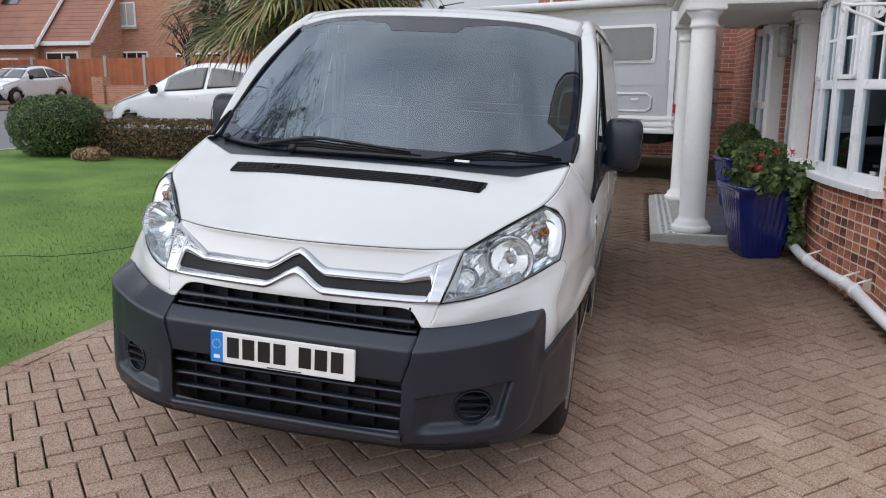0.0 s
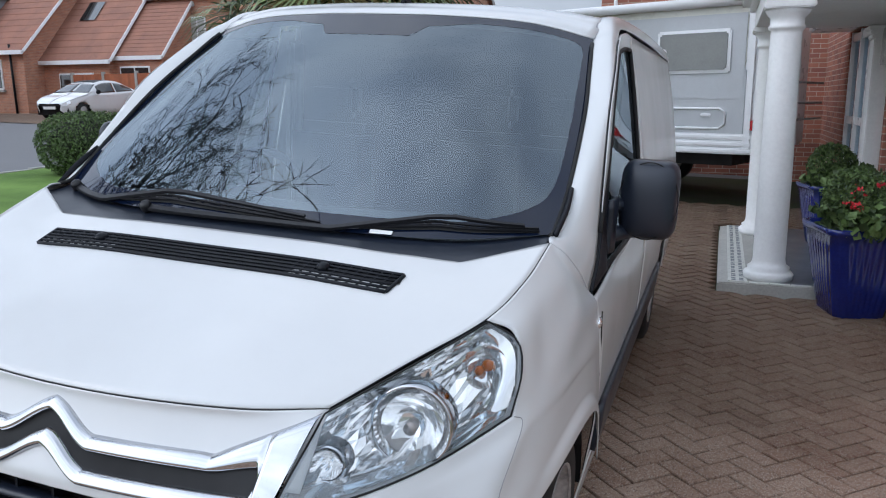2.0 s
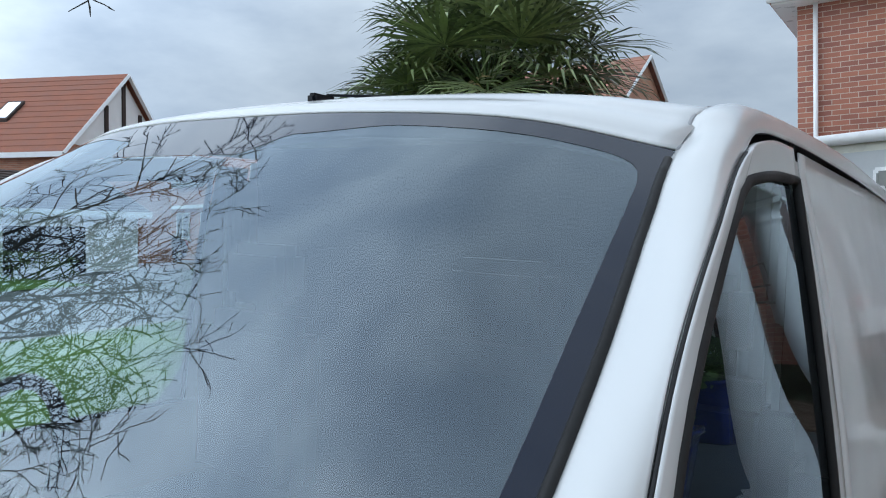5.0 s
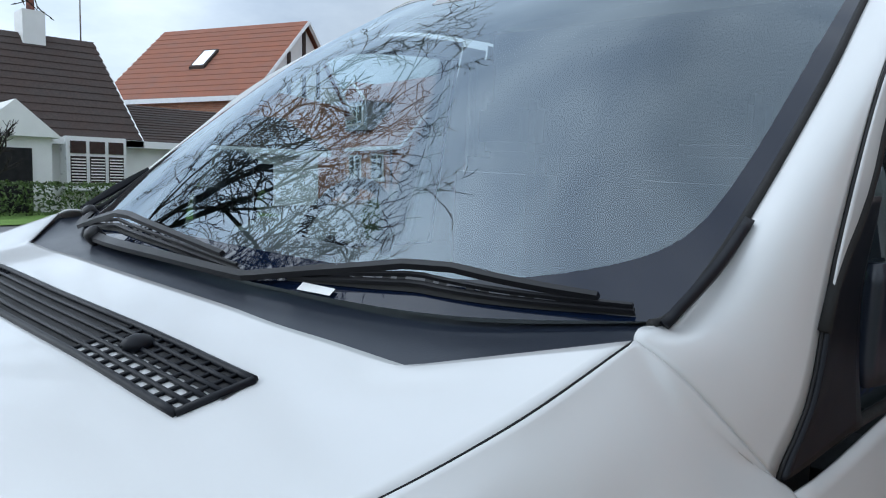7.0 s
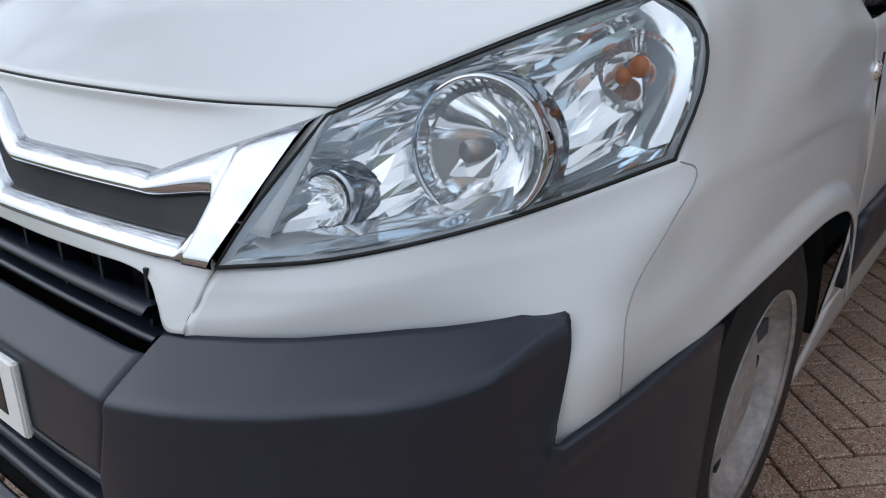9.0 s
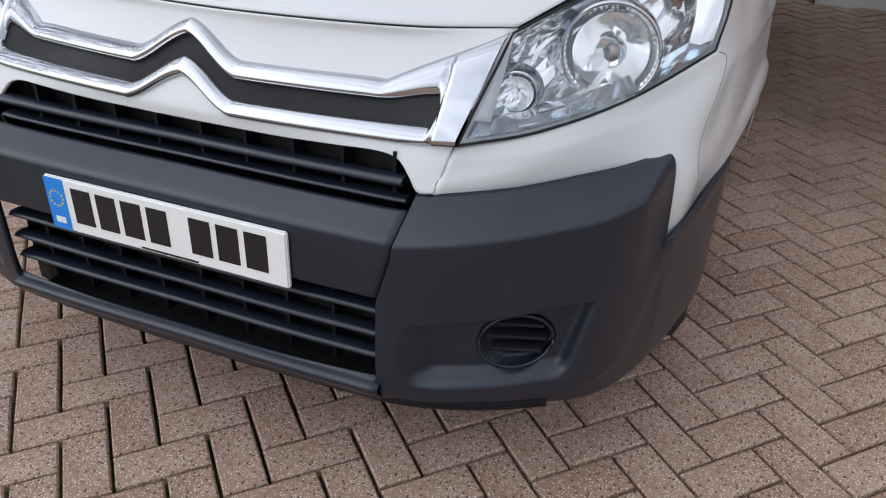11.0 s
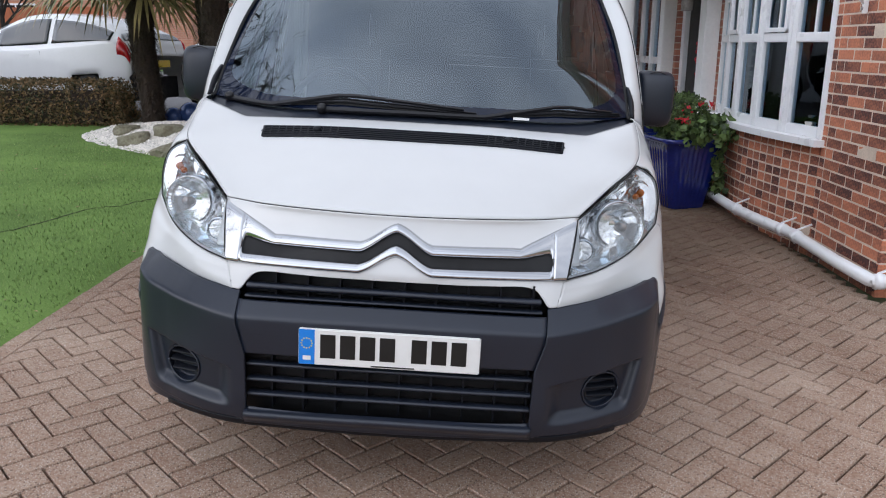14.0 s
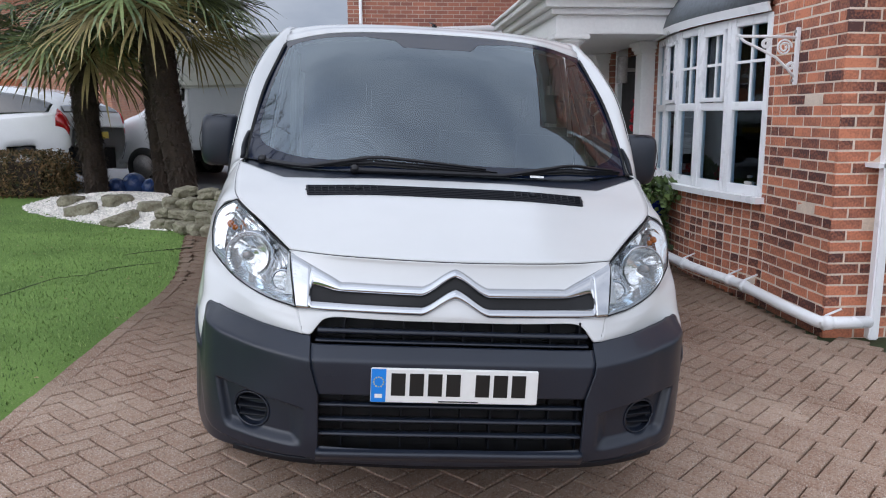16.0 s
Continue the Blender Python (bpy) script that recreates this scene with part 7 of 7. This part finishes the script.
CAB = net([[(-HL, 1.0, 1.75), (-HL, 0.25, 1.75), (-HL, 0.08, 1.6), (-HL, 0.05, 1.0), (-HL, 0.06, 0.4)],
           [(-HL - 0.5, 1.0, 1.80), (-HL - 0.5, 0.3, 1.78), (-HL - 0.5, 0.12, 1.5), (-HL - 0.5, 0.05, 1.0), (-HL - 0.5, 0.06, 0.4)],
           [(-HL - 1.0, 1.0, 1.30), (-HL - 1.0, 0.3, 1.28), (-HL - 0.95, 0.10, 1.2), (-HL - 0.95, 0.05, 0.9), (-HL - 0.95, 0.06, 0.4)],
           [(-HL - 1.45, 1.0, 1.12), (-HL - 1.42, 0.3, 1.1), (-HL - 1.38, 0.12, 1.03), (-HL - 1.36, 0.06, 0.8), (-HL - 1.36, 0.06, 0.38)],
           [(-HL - 1.68, 1.0, 0.80), (-HL - 1.66, 0.4, 0.80), (-HL - 1.56, 0.15, 0.78), (-HL - 1.52, 0.1, 0.6), (-HL - 1.5, 0.1, 0.35)]])
skin("cab", CAB, 24, 30, CARWHITE, mh, thick=0.01)
skin("cab", lambda u, v: (lambda p: Vector((p.x, 2.1 - p.y, p.z)))(CAB(u, v)), 24, 30, CARWHITE, mh, thick=0.01)
skin("cab_window", lambda u, v: CAB(0.36 + 0.22 * u, 0.05 + 0.30 * v) + Vector((0, -0.015, 0)), 8, 8, DARKGLASS, mh, thick=0.006)
skin("cab_screen", lambda u, v: CAB(0.02 + 0.22 * u, 0.30 + 0.22 * v) + Vector((-0.012, 0, 0.012)), 8, 8, DARKGLASS, mh, thick=0.006)
box("luton_nose", (-HL - 0.75, 0.05, 1.85), (-HL, 2.05, 2.42), MHCREAM, mh, bevel=0.18)
box("head_lamp", (-HL - 1.53, 0.07, 0.66), (-HL - 1.36, 0.14, 0.86), REFLECTOR, mh, bevel=0.02)
box("front_bumper", (-HL - 1.72, 0.08, 0.28), (-HL - 1.3, 2.02, 0.55), CARWHITE, mh, bevel=0.06)
mirr = box("door_mirror", (-HL - 0.62, -0.24, 1.25), (-HL - 0.5, -0.06, 1.6), BLACK, mh, bevel=0.03)
box("mirror_arm", (-HL - 0.58, -0.08, 1.35), (-HL - 0.54, 0.06, 1.4), BLACK, mirr)
for x in (-HL - 0.95, -1.75):
    wheel(mh, x, 0.12, 0.33, 0.33, 0.2, -1)
    wheel(mh, x, 1.98, 0.33, 0.33, 0.2, 1)
box("underside", (-HL - 1.2, 0.35, 0.42), (-0.25, 1.8, 0.62), VOID, mh)
mh.matrix_world = pose(1.50, 9.05, ground_z(0.0, 10.0) + 0.04, 0, 0, -20)


# ---- across the road ----
def gable_house(label, a, b, half, base_z, eave_z, ridge_z, wall_mat, roof_mat, over=0.3):
    """A house whose ridge runs from a to b."""
    h = thing("house", label, "house", "houses across the road")
    av, bv = Vector((*a, 0)), Vector((*b, 0))
    L = (bv - av).length
    al = (bv - av).normalized()
    no = Vector((-al.y, al.x, 0))
    m = Matrix(((al.x, no.x, 0, av.x), (al.y, no.y, 0, av.y), (0, 0, 1, 0), (0, 0, 0, 1)))
    bm = bmesh.new()
    vs = [bm.verts.new(m @ Vector(p)) for x in (0, L) for p in ((x, -half, base_z), (x, half, base_z), (x, half, eave_z), (x, 0, ridge_z - 0.12), (x, -half, eave_z))]
    for f in ((0, 1, 2, 3, 4), (9, 8, 7, 6, 5), (0, 4, 9, 5), (1, 6, 7, 2), (0, 5, 6, 1)):
        bm.faces.new([vs[i] for i in f])
    part("wall", bm, wall_mat, h)
    slope = (ridge_z - eave_z) / half
    for s in (1, -1):
        bm = bmesh.new()
        n_c, rows = 14, []
        for k in range(n_c):
            d0, d1 = (half + over) * k / n_c, (half + over) * (k + 1) / n_c
            rows.append((d0, 0.0))
            rows.append((d1, 0.03))
        rows.append((half + over, -0.03))
        strip = [[bm.verts.new(m @ Vector((x, s * d, ridge_z - slope * d + dz))) for x in (-over, L + over)] for d, dz in rows]
        for r0, r1 in zip(strip, strip[1:]):
            bm.faces.new((r0[0], r0[1], r1[1], r1[0]))
        part("roof", bm, roof_mat, h)
        d = half + over
        box("gutter_board", (-over, s * d - 0.06, ridge_z - slope * d - 0.2), (L + over, s * d + 0.02, ridge_z - slope * d + 0.0), UPVC, h, m=m)
        for x in (-over, L + over):
            bm = bmesh.new()
            add_tube(bm, [m @ Vector((x, s * (half + over), ridge_z - slope * (half + over) - 0.08)), m @ Vector((x, 0, ridge_z - 0.08))], 0.09, seg=4)
            part("barge_board", bm, UPVC, h)
    return h, m


def flat_window(h, m, x, y, z, w, hh, lights=2, face=-1, sill=True, glass=DARKGLASS):
    """Framed casement on a wall; face is the side of the local y that it looks to."""
    y0, y1 = (y - 0.06, y + 0.02) if face < 0 else (y - 0.02, y + 0.06)
    win = box("window", (x, y0, z), (x + w, y1, z + hh), UPVC, h, bevel=0.01, m=m)
    yo = y - 0.07 if face < 0 else y + 0.07
    n_ = lights
    for k in range(n_):
        a = x + 0.07 + (w - 0.07) * k / n_
        box("pane", (a, min(yo, y), z + 0.08), (a + (w - 0.07) / n_ - 0.07, max(yo, y), z + hh - 0.08), glass, win, m=m)
    if sill:
        box("sill", (x - 0.1, y - 0.14, z - 0.12), (x + w + 0.1, y + 0.05, z), KERB, win, m=m)
    return win


# brick terrace
h1, m1 = gable_house("brick house with grey dormers and brown tiled roof", (-45.5, 33.2), (-31.6, 33.2), 4.2, 0.4, 4.2, 8.4, BRICKFAR, TILE)
for x in (1.5, 4.0, 6.6, 9.2, 11.3):
    flat_window(h1, m1, x, -4.2, 2.0, 1.15, 1.5, 2)
for x in (3.2, 8.2):
    d = box("dormer", (x, -3.9, 5.0), (x + 2.3, -1.2, 6.7), CLADDING, h1, m=m1)
    flat_window(d, m1, x + 0.35, -3.9, 5.3, 1.6, 1.2, 3, sill=False)
    bm = bmesh.new()
    vs = [bm.verts.new(m1 @ Vector(p)) for p in ((x - 0.2, -4.15, 6.7), (x + 2.5, -4.15, 6.7), (x + 1.15, -4.15, 7.9), (x - 0.2, -0.6, 6.7), (x + 2.5, -0.6, 6.7), (x + 1.15, -0.6, 7.9))]
    for f in ((0, 1, 2), (3, 5, 4), (0, 2, 5, 3), (1, 4, 5, 2), (0, 3, 4, 1)):
        bm.faces.new([vs[i] for i in f])
    part("dormer_roof", bm, TILE, d)
    add = bmesh.new()
    add_tube(add, [m1 @ Vector((x - 0.25, -4.18, 6.65)), m1 @ Vector((x + 1.15, -4.18, 7.9))], 0.09, seg=4)
    add_tube(add, [m1 @ Vector((x + 2.55, -4.18, 6.65)), m1 @ Vector((x + 1.15, -4.18, 7.9))], 0.09, seg=4)
    part("barge_board", add, UPVC, d)
tube("downpipe", [m1 @ Vector((13.2, -4.35, 4.2)), m1 @ Vector((13.2, -4.25, 0.5))], 0.06, BLACK, h1)
h2, m2 = gable_house("brick house with a broad brown roof and skylight", (-33.5, 34.2), (-27.4, 34.2), 4.0, 0.4, 3.75, 8.2, BRICKFAR, TILE)
flat_window(h2, m2, 2.9, -4.0, 1.5, 2.2, 1.3, 2, sill=False)
sk = bmesh.new()
sk.faces.new([sk.verts.new(m2 @ Vector((x, y, 8.2 - (4.45 / 4.0) * -y + 0.1))) for x, y in ((3.0, -1.6), (4.0, -1.6), (4.0, -2.5), (3.0, -2.5))])
part("skylight", sk, DARKGLASS, h2)
h3, m3 = gable_house("tall brick house with casement windows", (-26.9, 38.5), (-12, 38.5), 5.5, 0.4, 6.9, 11.0, BRICKFAR, TILE)
flat_window(h3, m3, 1.8, -5.5, 4.4, 1.45, 1.2, 3, glass=CURTAIN)
flat_window(h3, m3, 1.4, -5.5, 1.5, 2.4, 1.7, 4, sill=False)
flat_window(h3, m3, 5.4, -5.5, 1.5, 2.6, 1.6, 3, sill=False)
h4, m4 = gable_house("low brick garage with brown tiled roof", (-27.5, 32.9), (-24.5, 32.9), 2.4, 0.4, 3.75, 6.4, BRICKFAR, TILE, 0.15)
flat_window(h4, m4, 0.5, -2.4, 1.5, 1.8, 1.6, 2, sill=False)

fence = thing("panel_fence", "red-brown board fence with white concrete posts", "fence")
fx0, fy0, fx1, fy1 = -25.5, 25.9, -11.5, 23.6
for k in range(8):
    xa, ya = fx0 + (fx1 - fx0) * k / 7, fy0 + (fy1 - fy0) * k / 7
    zb = ground_z(xa, ya) - 0.05
    box("concrete_post", (xa - 0.06, ya - 0.06, zb), (xa + 0.06, ya + 0.06, zb + 1.85), KERB, fence)
    if k < 7:
        for j in range(16):
            x, y = xa + (fx1 - fx0) / 7 * (j + 0.5) / 16, ya + (fy1 - fy0) / 7 * (j + 0.5) / 16
            box("board", (x - 0.065, y - 0.02 + 0.012 * (j % 2), zb + 0.15), (x + 0.062, y + 0.0 + 0.012 * (j % 2), zb + 1.75), FENCE, fence)
lw = thing("garden_wall", "low red brick garden wall with end pier", "wall", kind="structure")
zb = ground_z(-17, 22.6) - 0.1
box("wall_run", (-17.6, 22.3, zb), (-9.5, 22.52, zb + 0.75), BRICKFAR, lw)
box("pier", (-18.1, 22.2, zb), (-17.62, 22.62, zb + 1.05), BRICKFAR, lw)
f2 = thing("panel_fence", "orange board fence panel with concrete post and base", "fence")
zb = ground_z(-36, 22)
for j in range(6):
    box("board", (-38.5, 22.0, zb + 0.3 + 0.27 * j), (-33.6, 22.04, zb + 0.56 + 0.27 * j), FENCE, f2)
box("gravel_board", (-38.5, 21.99, zb), (-33.6, 22.05, zb + 0.3), KERB, f2)
box("concrete_post", (-33.58, 21.93, zb - 0.05), (-33.42, 22.09, zb + 2.0), KERB, f2)
box("brick_pier", (-33.3, 21.8, zb - 0.05), (-32.7, 22.4, zb + 1.5), BRICKFAR, f2)

# white bungalow
bg, mb = gable_house("white bungalow with dark tiled roof and chimney", (-25.2, 1.0), (-25.2, 9.7), 3.4, 0.4, 3.0, 6.1, STUCCO, TILEDARK)
ext, me_ = gable_house("white bungalow extension with low dark roof", (-24.6, 9.7), (-24.6, 16.5), 2.8, 0.4, 2.85, 4.1, STUCCO, TILEDARK)
bay = box("bay", (6.75, -3.95, 1.25), (8.4, -3.4, 2.75), UPVC, bg, m=mb)
for k in range(3):
    box("bay_pane", (6.85 + 0.52 * k, -3.98, 1.4), (7.27 + 0.52 * k, -3.9, 2.2), DARKGLASS, bay, m=mb)
    box("bay_toplight", (6.85 + 0.52 * k, -3.98, 2.28), (7.27 + 0.52 * k, -3.9, 2.62), DARKGLASS, bay, m=mb)
for k in range(3):
    for j in range(9):
        box("shutter_slat", (6.87 + 0.52 * k, -4.0, 1.44 + 0.083 * j), (7.25 + 0.52 * k, -3.97, 1.47 + 0.083 * j), UPVC, bay, m=mb)
porchb = box("porch", (4.5, -4.2, 0.4), (6.3, -3.4, 2.7), STUCCO, bg, m=mb)
# black box on the solid porch paints the shade of its doorway
box("porch_opening_shade", (5.0, -4.24, 0.4), (5.8, -4.1, 2.35), VOID, porchb, m=mb)
bm = bmesh.new()
vs = [bm.verts.new(mb @ Vector(p)) for p in ((4.3, -4.4, 2.65), (6.5, -4.4, 2.65), (5.4, -4.4, 3.6), (4.3, -2.6, 2.65), (6.5, -2.6, 2.65), (5.4, -2.6, 3.6))]
for f in ((0, 1, 2), (3, 5, 4), (0, 2, 5, 3), (1, 4, 5, 2), (0, 3, 4, 1)):
    bm.faces.new([vs[i] for i in f])
part("porch_roof", bm, STUCCO, porchb)
box("garage_door", (2.4, -2.86, 0.5), (4.9, -2.78, 2.2), BLACK, ext, m=me_)
ch = box("chimney", (6.75, -0.45, 5.4), (7.4, 0.35, 6.75), STUCCO, bg, m=mb)
lathe("chimney_pot", [(0.13, 0), (0.15, 0.05), (0.12, 0.1), (0.11, 0.5), (0.14, 0.55)], BRICKPIECE, ch, m=mb @ pose(7.1, -0.05, 6.75), seg=14)
tube("television_aerial", [mb @ Vector((8.6, 0, 5.9)), mb @ Vector((8.6, 0, 8.3))], 0.025, STEEL, bg)
tube("aerial_boom", [mb @ Vector((7.9, -0.4, 8.2)), mb @ Vector((8.8, 0.3, 8.2))], 0.015, STEEL, bg)
og, mo = gable_house("brick house with orange tiled roof and timbered gable", (-35.5, 17.4), (-28.8, 20.6), 4.2, 0.4, 5.4, 9.0, BRICKFAR, TILERED)
gabl = bmesh.new()
vs = [gabl.verts.new(mo @ Vector((7.46, y, z))) for y, z in ((-3.9, 5.55), (3.9, 5.55), (0, 8.75))]
gabl.faces.new(vs)
part("rendered_gable", gabl, STUCCO, og)
for y in (-1.3, 0, 1.3):
    box("timber", (7.46, y - 0.12, 5.6), (7.52, y + 0.12, 8.6 - abs(y) * 0.9), TILEDARK, og, m=mo)
skylight = None
for name_, grow_, up0, up1, mat_ in (("skylight", 0.09, 0.0, 0.15, TILEDARK), ("pane", 0.0, 0.12, 0.165, REFLECTOR)):
    bm = bmesh.new()
    ring_ = ((3.45 - grow_, -1.85 + grow_), (4.05 + grow_, -1.85 + grow_), (4.05 + grow_, -2.75 - grow_), (3.45 - grow_, -2.75 - grow_))
    lo_, hi_ = ([bm.verts.new(mo @ Vector((x, y, 9.0 + (3.6 / 4.2) * y + up))) for x, y in ring_] for up in (up0, up1))
    bm.faces.new(hi_[::-1])
    for k in range(4):
        bm.faces.new((lo_[k], hi_[k], hi_[(k + 1) % 4], lo_[(k + 1) % 4]))
    bmesh.ops.recalc_face_normals(bm, faces=bm.faces)
    skylight = part(name_, bm, mat_, skylight or og)
hed = thing("bungalow_hedge", "low dark hedge in front of the bungalow", "hedge")
leaves("foliage", clump(-20.2, 7.0, 1.0, 0.5, 6.0, 0.45, 6.0, 0.1), 7000, 0.06, LEAF, hed, 77)


def shrub_tree(x, y, z, h, seed, label):
    r = random.Random(seed)
    t = thing("small_tree", label, "tree")
    bm = bmesh.new()

    def grow(p, d, L, rad, depth):
        q = p + d * L
        add_tube(bm, [p, p.lerp(q, 0.5) + Vector((r.gauss(0, 0.03), r.gauss(0, 0.03), 0)), q], rad, rad * 0.6, seg=5)
        if depth < 4:
            for _ in range(4):
                grow(p.lerp(q, r.uniform(0.5, 1)), (d + Vector((r.gauss(0, 0.5), r.gauss(0, 0.5), r.gauss(0, 0.3) + 0.1))).normalized(), L * 0.62, rad * 0.55, depth + 1)
    grow(Vector((x, y, z)), Vector((0, 0, 1)), h * 0.36, 0.09, 0)
    part("branchwork", bm, TWIG, t)
    return t


shrub_tree(-19.8, 5.6, 0.6, 3.2, 5, "small leafless tree before the bungalow")
shrub_tree(-13.4, 21.0, 0.7, 4.4, 9, "bare brown tree beside the far fence")


# ---- paving blocks ----
def make_box_mesh(name, sx, sy, sz, ch, mat_):
    bm = bmesh.new()
    x, y, c = sx / 2, sy / 2, ch
    lo = [bm.verts.new(p) for p in ((-x, -y, -sz), (x, -y, -sz), (x, y, -sz), (-x, y, -sz))]
    mi = [bm.verts.new(p) for p in ((-x, -y, -c), (x, -y, -c), (x, y, -c), (-x, y, -c))]
    hi = [bm.verts.new(p) for p in ((-x + c, -y + c, 0), (x - c, -y + c, 0), (x - c, y - c, 0), (-x + c, y - c, 0))]
    for a, b in ((lo, mi), (mi, hi)):
        for i in range(4):
            bm.faces.new((a[i], a[(i + 1) % 4], b[(i + 1) % 4], b[i]))
    bm.faces.new(hi)
    me = bpy.data.meshes.new(name)
    bm.to_mesh(me)
    bm.free()
    me.materials.append(mat_)
    return me


drive = thing("driveway", "herringbone driveway of worn red-brown paving blocks with mossy joints", "driveway", kind="structure")
block_me = make_box_mesh("paving_block", 0.192, 0.092, 0.05, 0.004, PAVER)
rng = random.Random(12)
field_v, field_f = [], []
base = [tuple(v.co) for v in block_me.vertices]
base_f = [tuple(p.vertices) for p in block_me.polygons]
c45 = math.sqrt(0.5)
count = 0


def lay_block(x, y, ang, up=0.0):
    """Lay one block with its small unevenness, as an object near the van's nose and in the field elsewhere."""
    global count
    z = ground_z(x, y) + up + rng.gauss(0, 0.0012)
    tilt = (rng.gauss(0, 0.6), rng.gauss(0, 0.6))
    m = pose(x, y, z) @ pose(0, 0, 0, 0, 1.72, 0) @ pose(0, 0, 0, tilt[0], tilt[1], ang + rng.gauss(0, 0.5))
    if count < 300 and -1.7 < x < 2.3 and -0.75 < y < 0.95 and not (abs(x) < 0.75 and y > 0.35):
        ob = new("paving_block", block_me)
        ob.parent = drive
        ob.matrix_world = m
        count += 1
    else:
        i = len(field_v)
        field_v.extend(m @ Vector(p) for p in base)
        field_f.extend(tuple(i + q for q in f) for f in base_f)


for a in range(-140, 150):
    for b in range(-140, 150):
        k = (a - b - 2) % 4
        if k == 0:
            u, v, ang = a + 1.0, b + 0.5, 45
        elif k == 3:
            u, v, ang = a + 0.5, b + 1.0, 135
        else:
            continue
        u, v = u * 0.1, v * 0.1 - 0.012
        x, y = c45 * (u - v), c45 * (u + v)
        if not (lawn_edge(y) + 0.075 < x < (3.35 if y < 2.2 else 2.9) and -5.95 < y < 9.6):
            continue
        if 1.3 < x and 5.4 < y < 8.28 or (x > 2.66 and y > 2.5):
            continue
        lay_block(x, y, ang)
y = -5.9
while y < 9.0:
    x = lawn_edge(y) + 0.045
    lay_block(x, y, 90, 0.004)
    y += 0.2
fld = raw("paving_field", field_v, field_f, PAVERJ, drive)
fld["kind"] = "stuff"

# ---- bricks of the near walls ----
brick_me = make_box_mesh("brick", 0.215, 0.065, 0.03, 0.004, BRICKPIECE)
half_me = make_box_mesh("half_brick", 0.1025, 0.065, 0.03, 0.004, BRICKPIECE)
bricks = thing("brick_facing", "red-brown facing bricks with pale mortar joints", "brick wall", kind="structure")
bv, bf = [], []
nb = 0


def lay_brick(p, along, half, single):
    global nb
    along = Vector(along).normalized()
    out = along.cross(Vector((0, 0, 1))).normalized()
    m = Matrix(((along.x, 0, out.x, p[0]), (along.y, 0, out.y, p[1]), (0, 1, 0, p[2]), (0, 0, 0, 1)))
    m = m @ pose(0, 0, rng.gauss(0, 0.001), rng.gauss(0, 0.25), rng.gauss(0, 0.25), rng.gauss(0, 0.2))
    if single and nb < 300:
        ob = new("brick", half_me if half else brick_me)
        ob.parent = bricks
        ob.matrix_world = m
        nb += 1
    else:
        src = half_me if half else brick_me
        i = len(bv)
        bv.extend(m @ v.co for v in src.vertices)
        bf.extend(tuple(i + q for q in f.vertices) for f in src.polygons)


for course in range(70):
    z = -0.12 + 0.075 * course + 0.0375
    if z > 5.1:
        break
    # front face of the pier, seen end-on to the drive
    t, first = 2.75, course % 2
    while t < 5.0:
        w = 0.1025 if first else 0.215
        lay_brick((t + w / 2, 2.58, z), (1, 0, 0), first, z < 1.9 and t < 3.2)
        first = False
        t += w + 0.01
    # flank of the pier
    t, first = 2.585, not course % 2
    while t < BOW0 - 0.02:
        w = 0.1025 if first or BOW0 - t < 0.2 else 0.215
        lay_brick((2.75, t + w / 2, z), (0, -1, 0), w < 0.2, z < 2.0)
        first = False
        t += w + 0.01
    # curved wall below the bow window
    if z < SILL - 0.03:
        t = BOW0 + (0.0 if course % 2 else -0.11)
        while t < BOW1:
            y = clamp(t + 0.06, BOW0, BOW1)
            d = Vector((bow_x(y + 0.05) - bow_x(y - 0.05), 0.1, 0))
            lay_brick((bow_x(y), y, z), (-d.x, -d.y, 0), True, z > 0.2)
            t += 0.1125
jb = raw("bricks", bv, bf, BRICKJ, bricks)
jb["kind"] = "stuff"
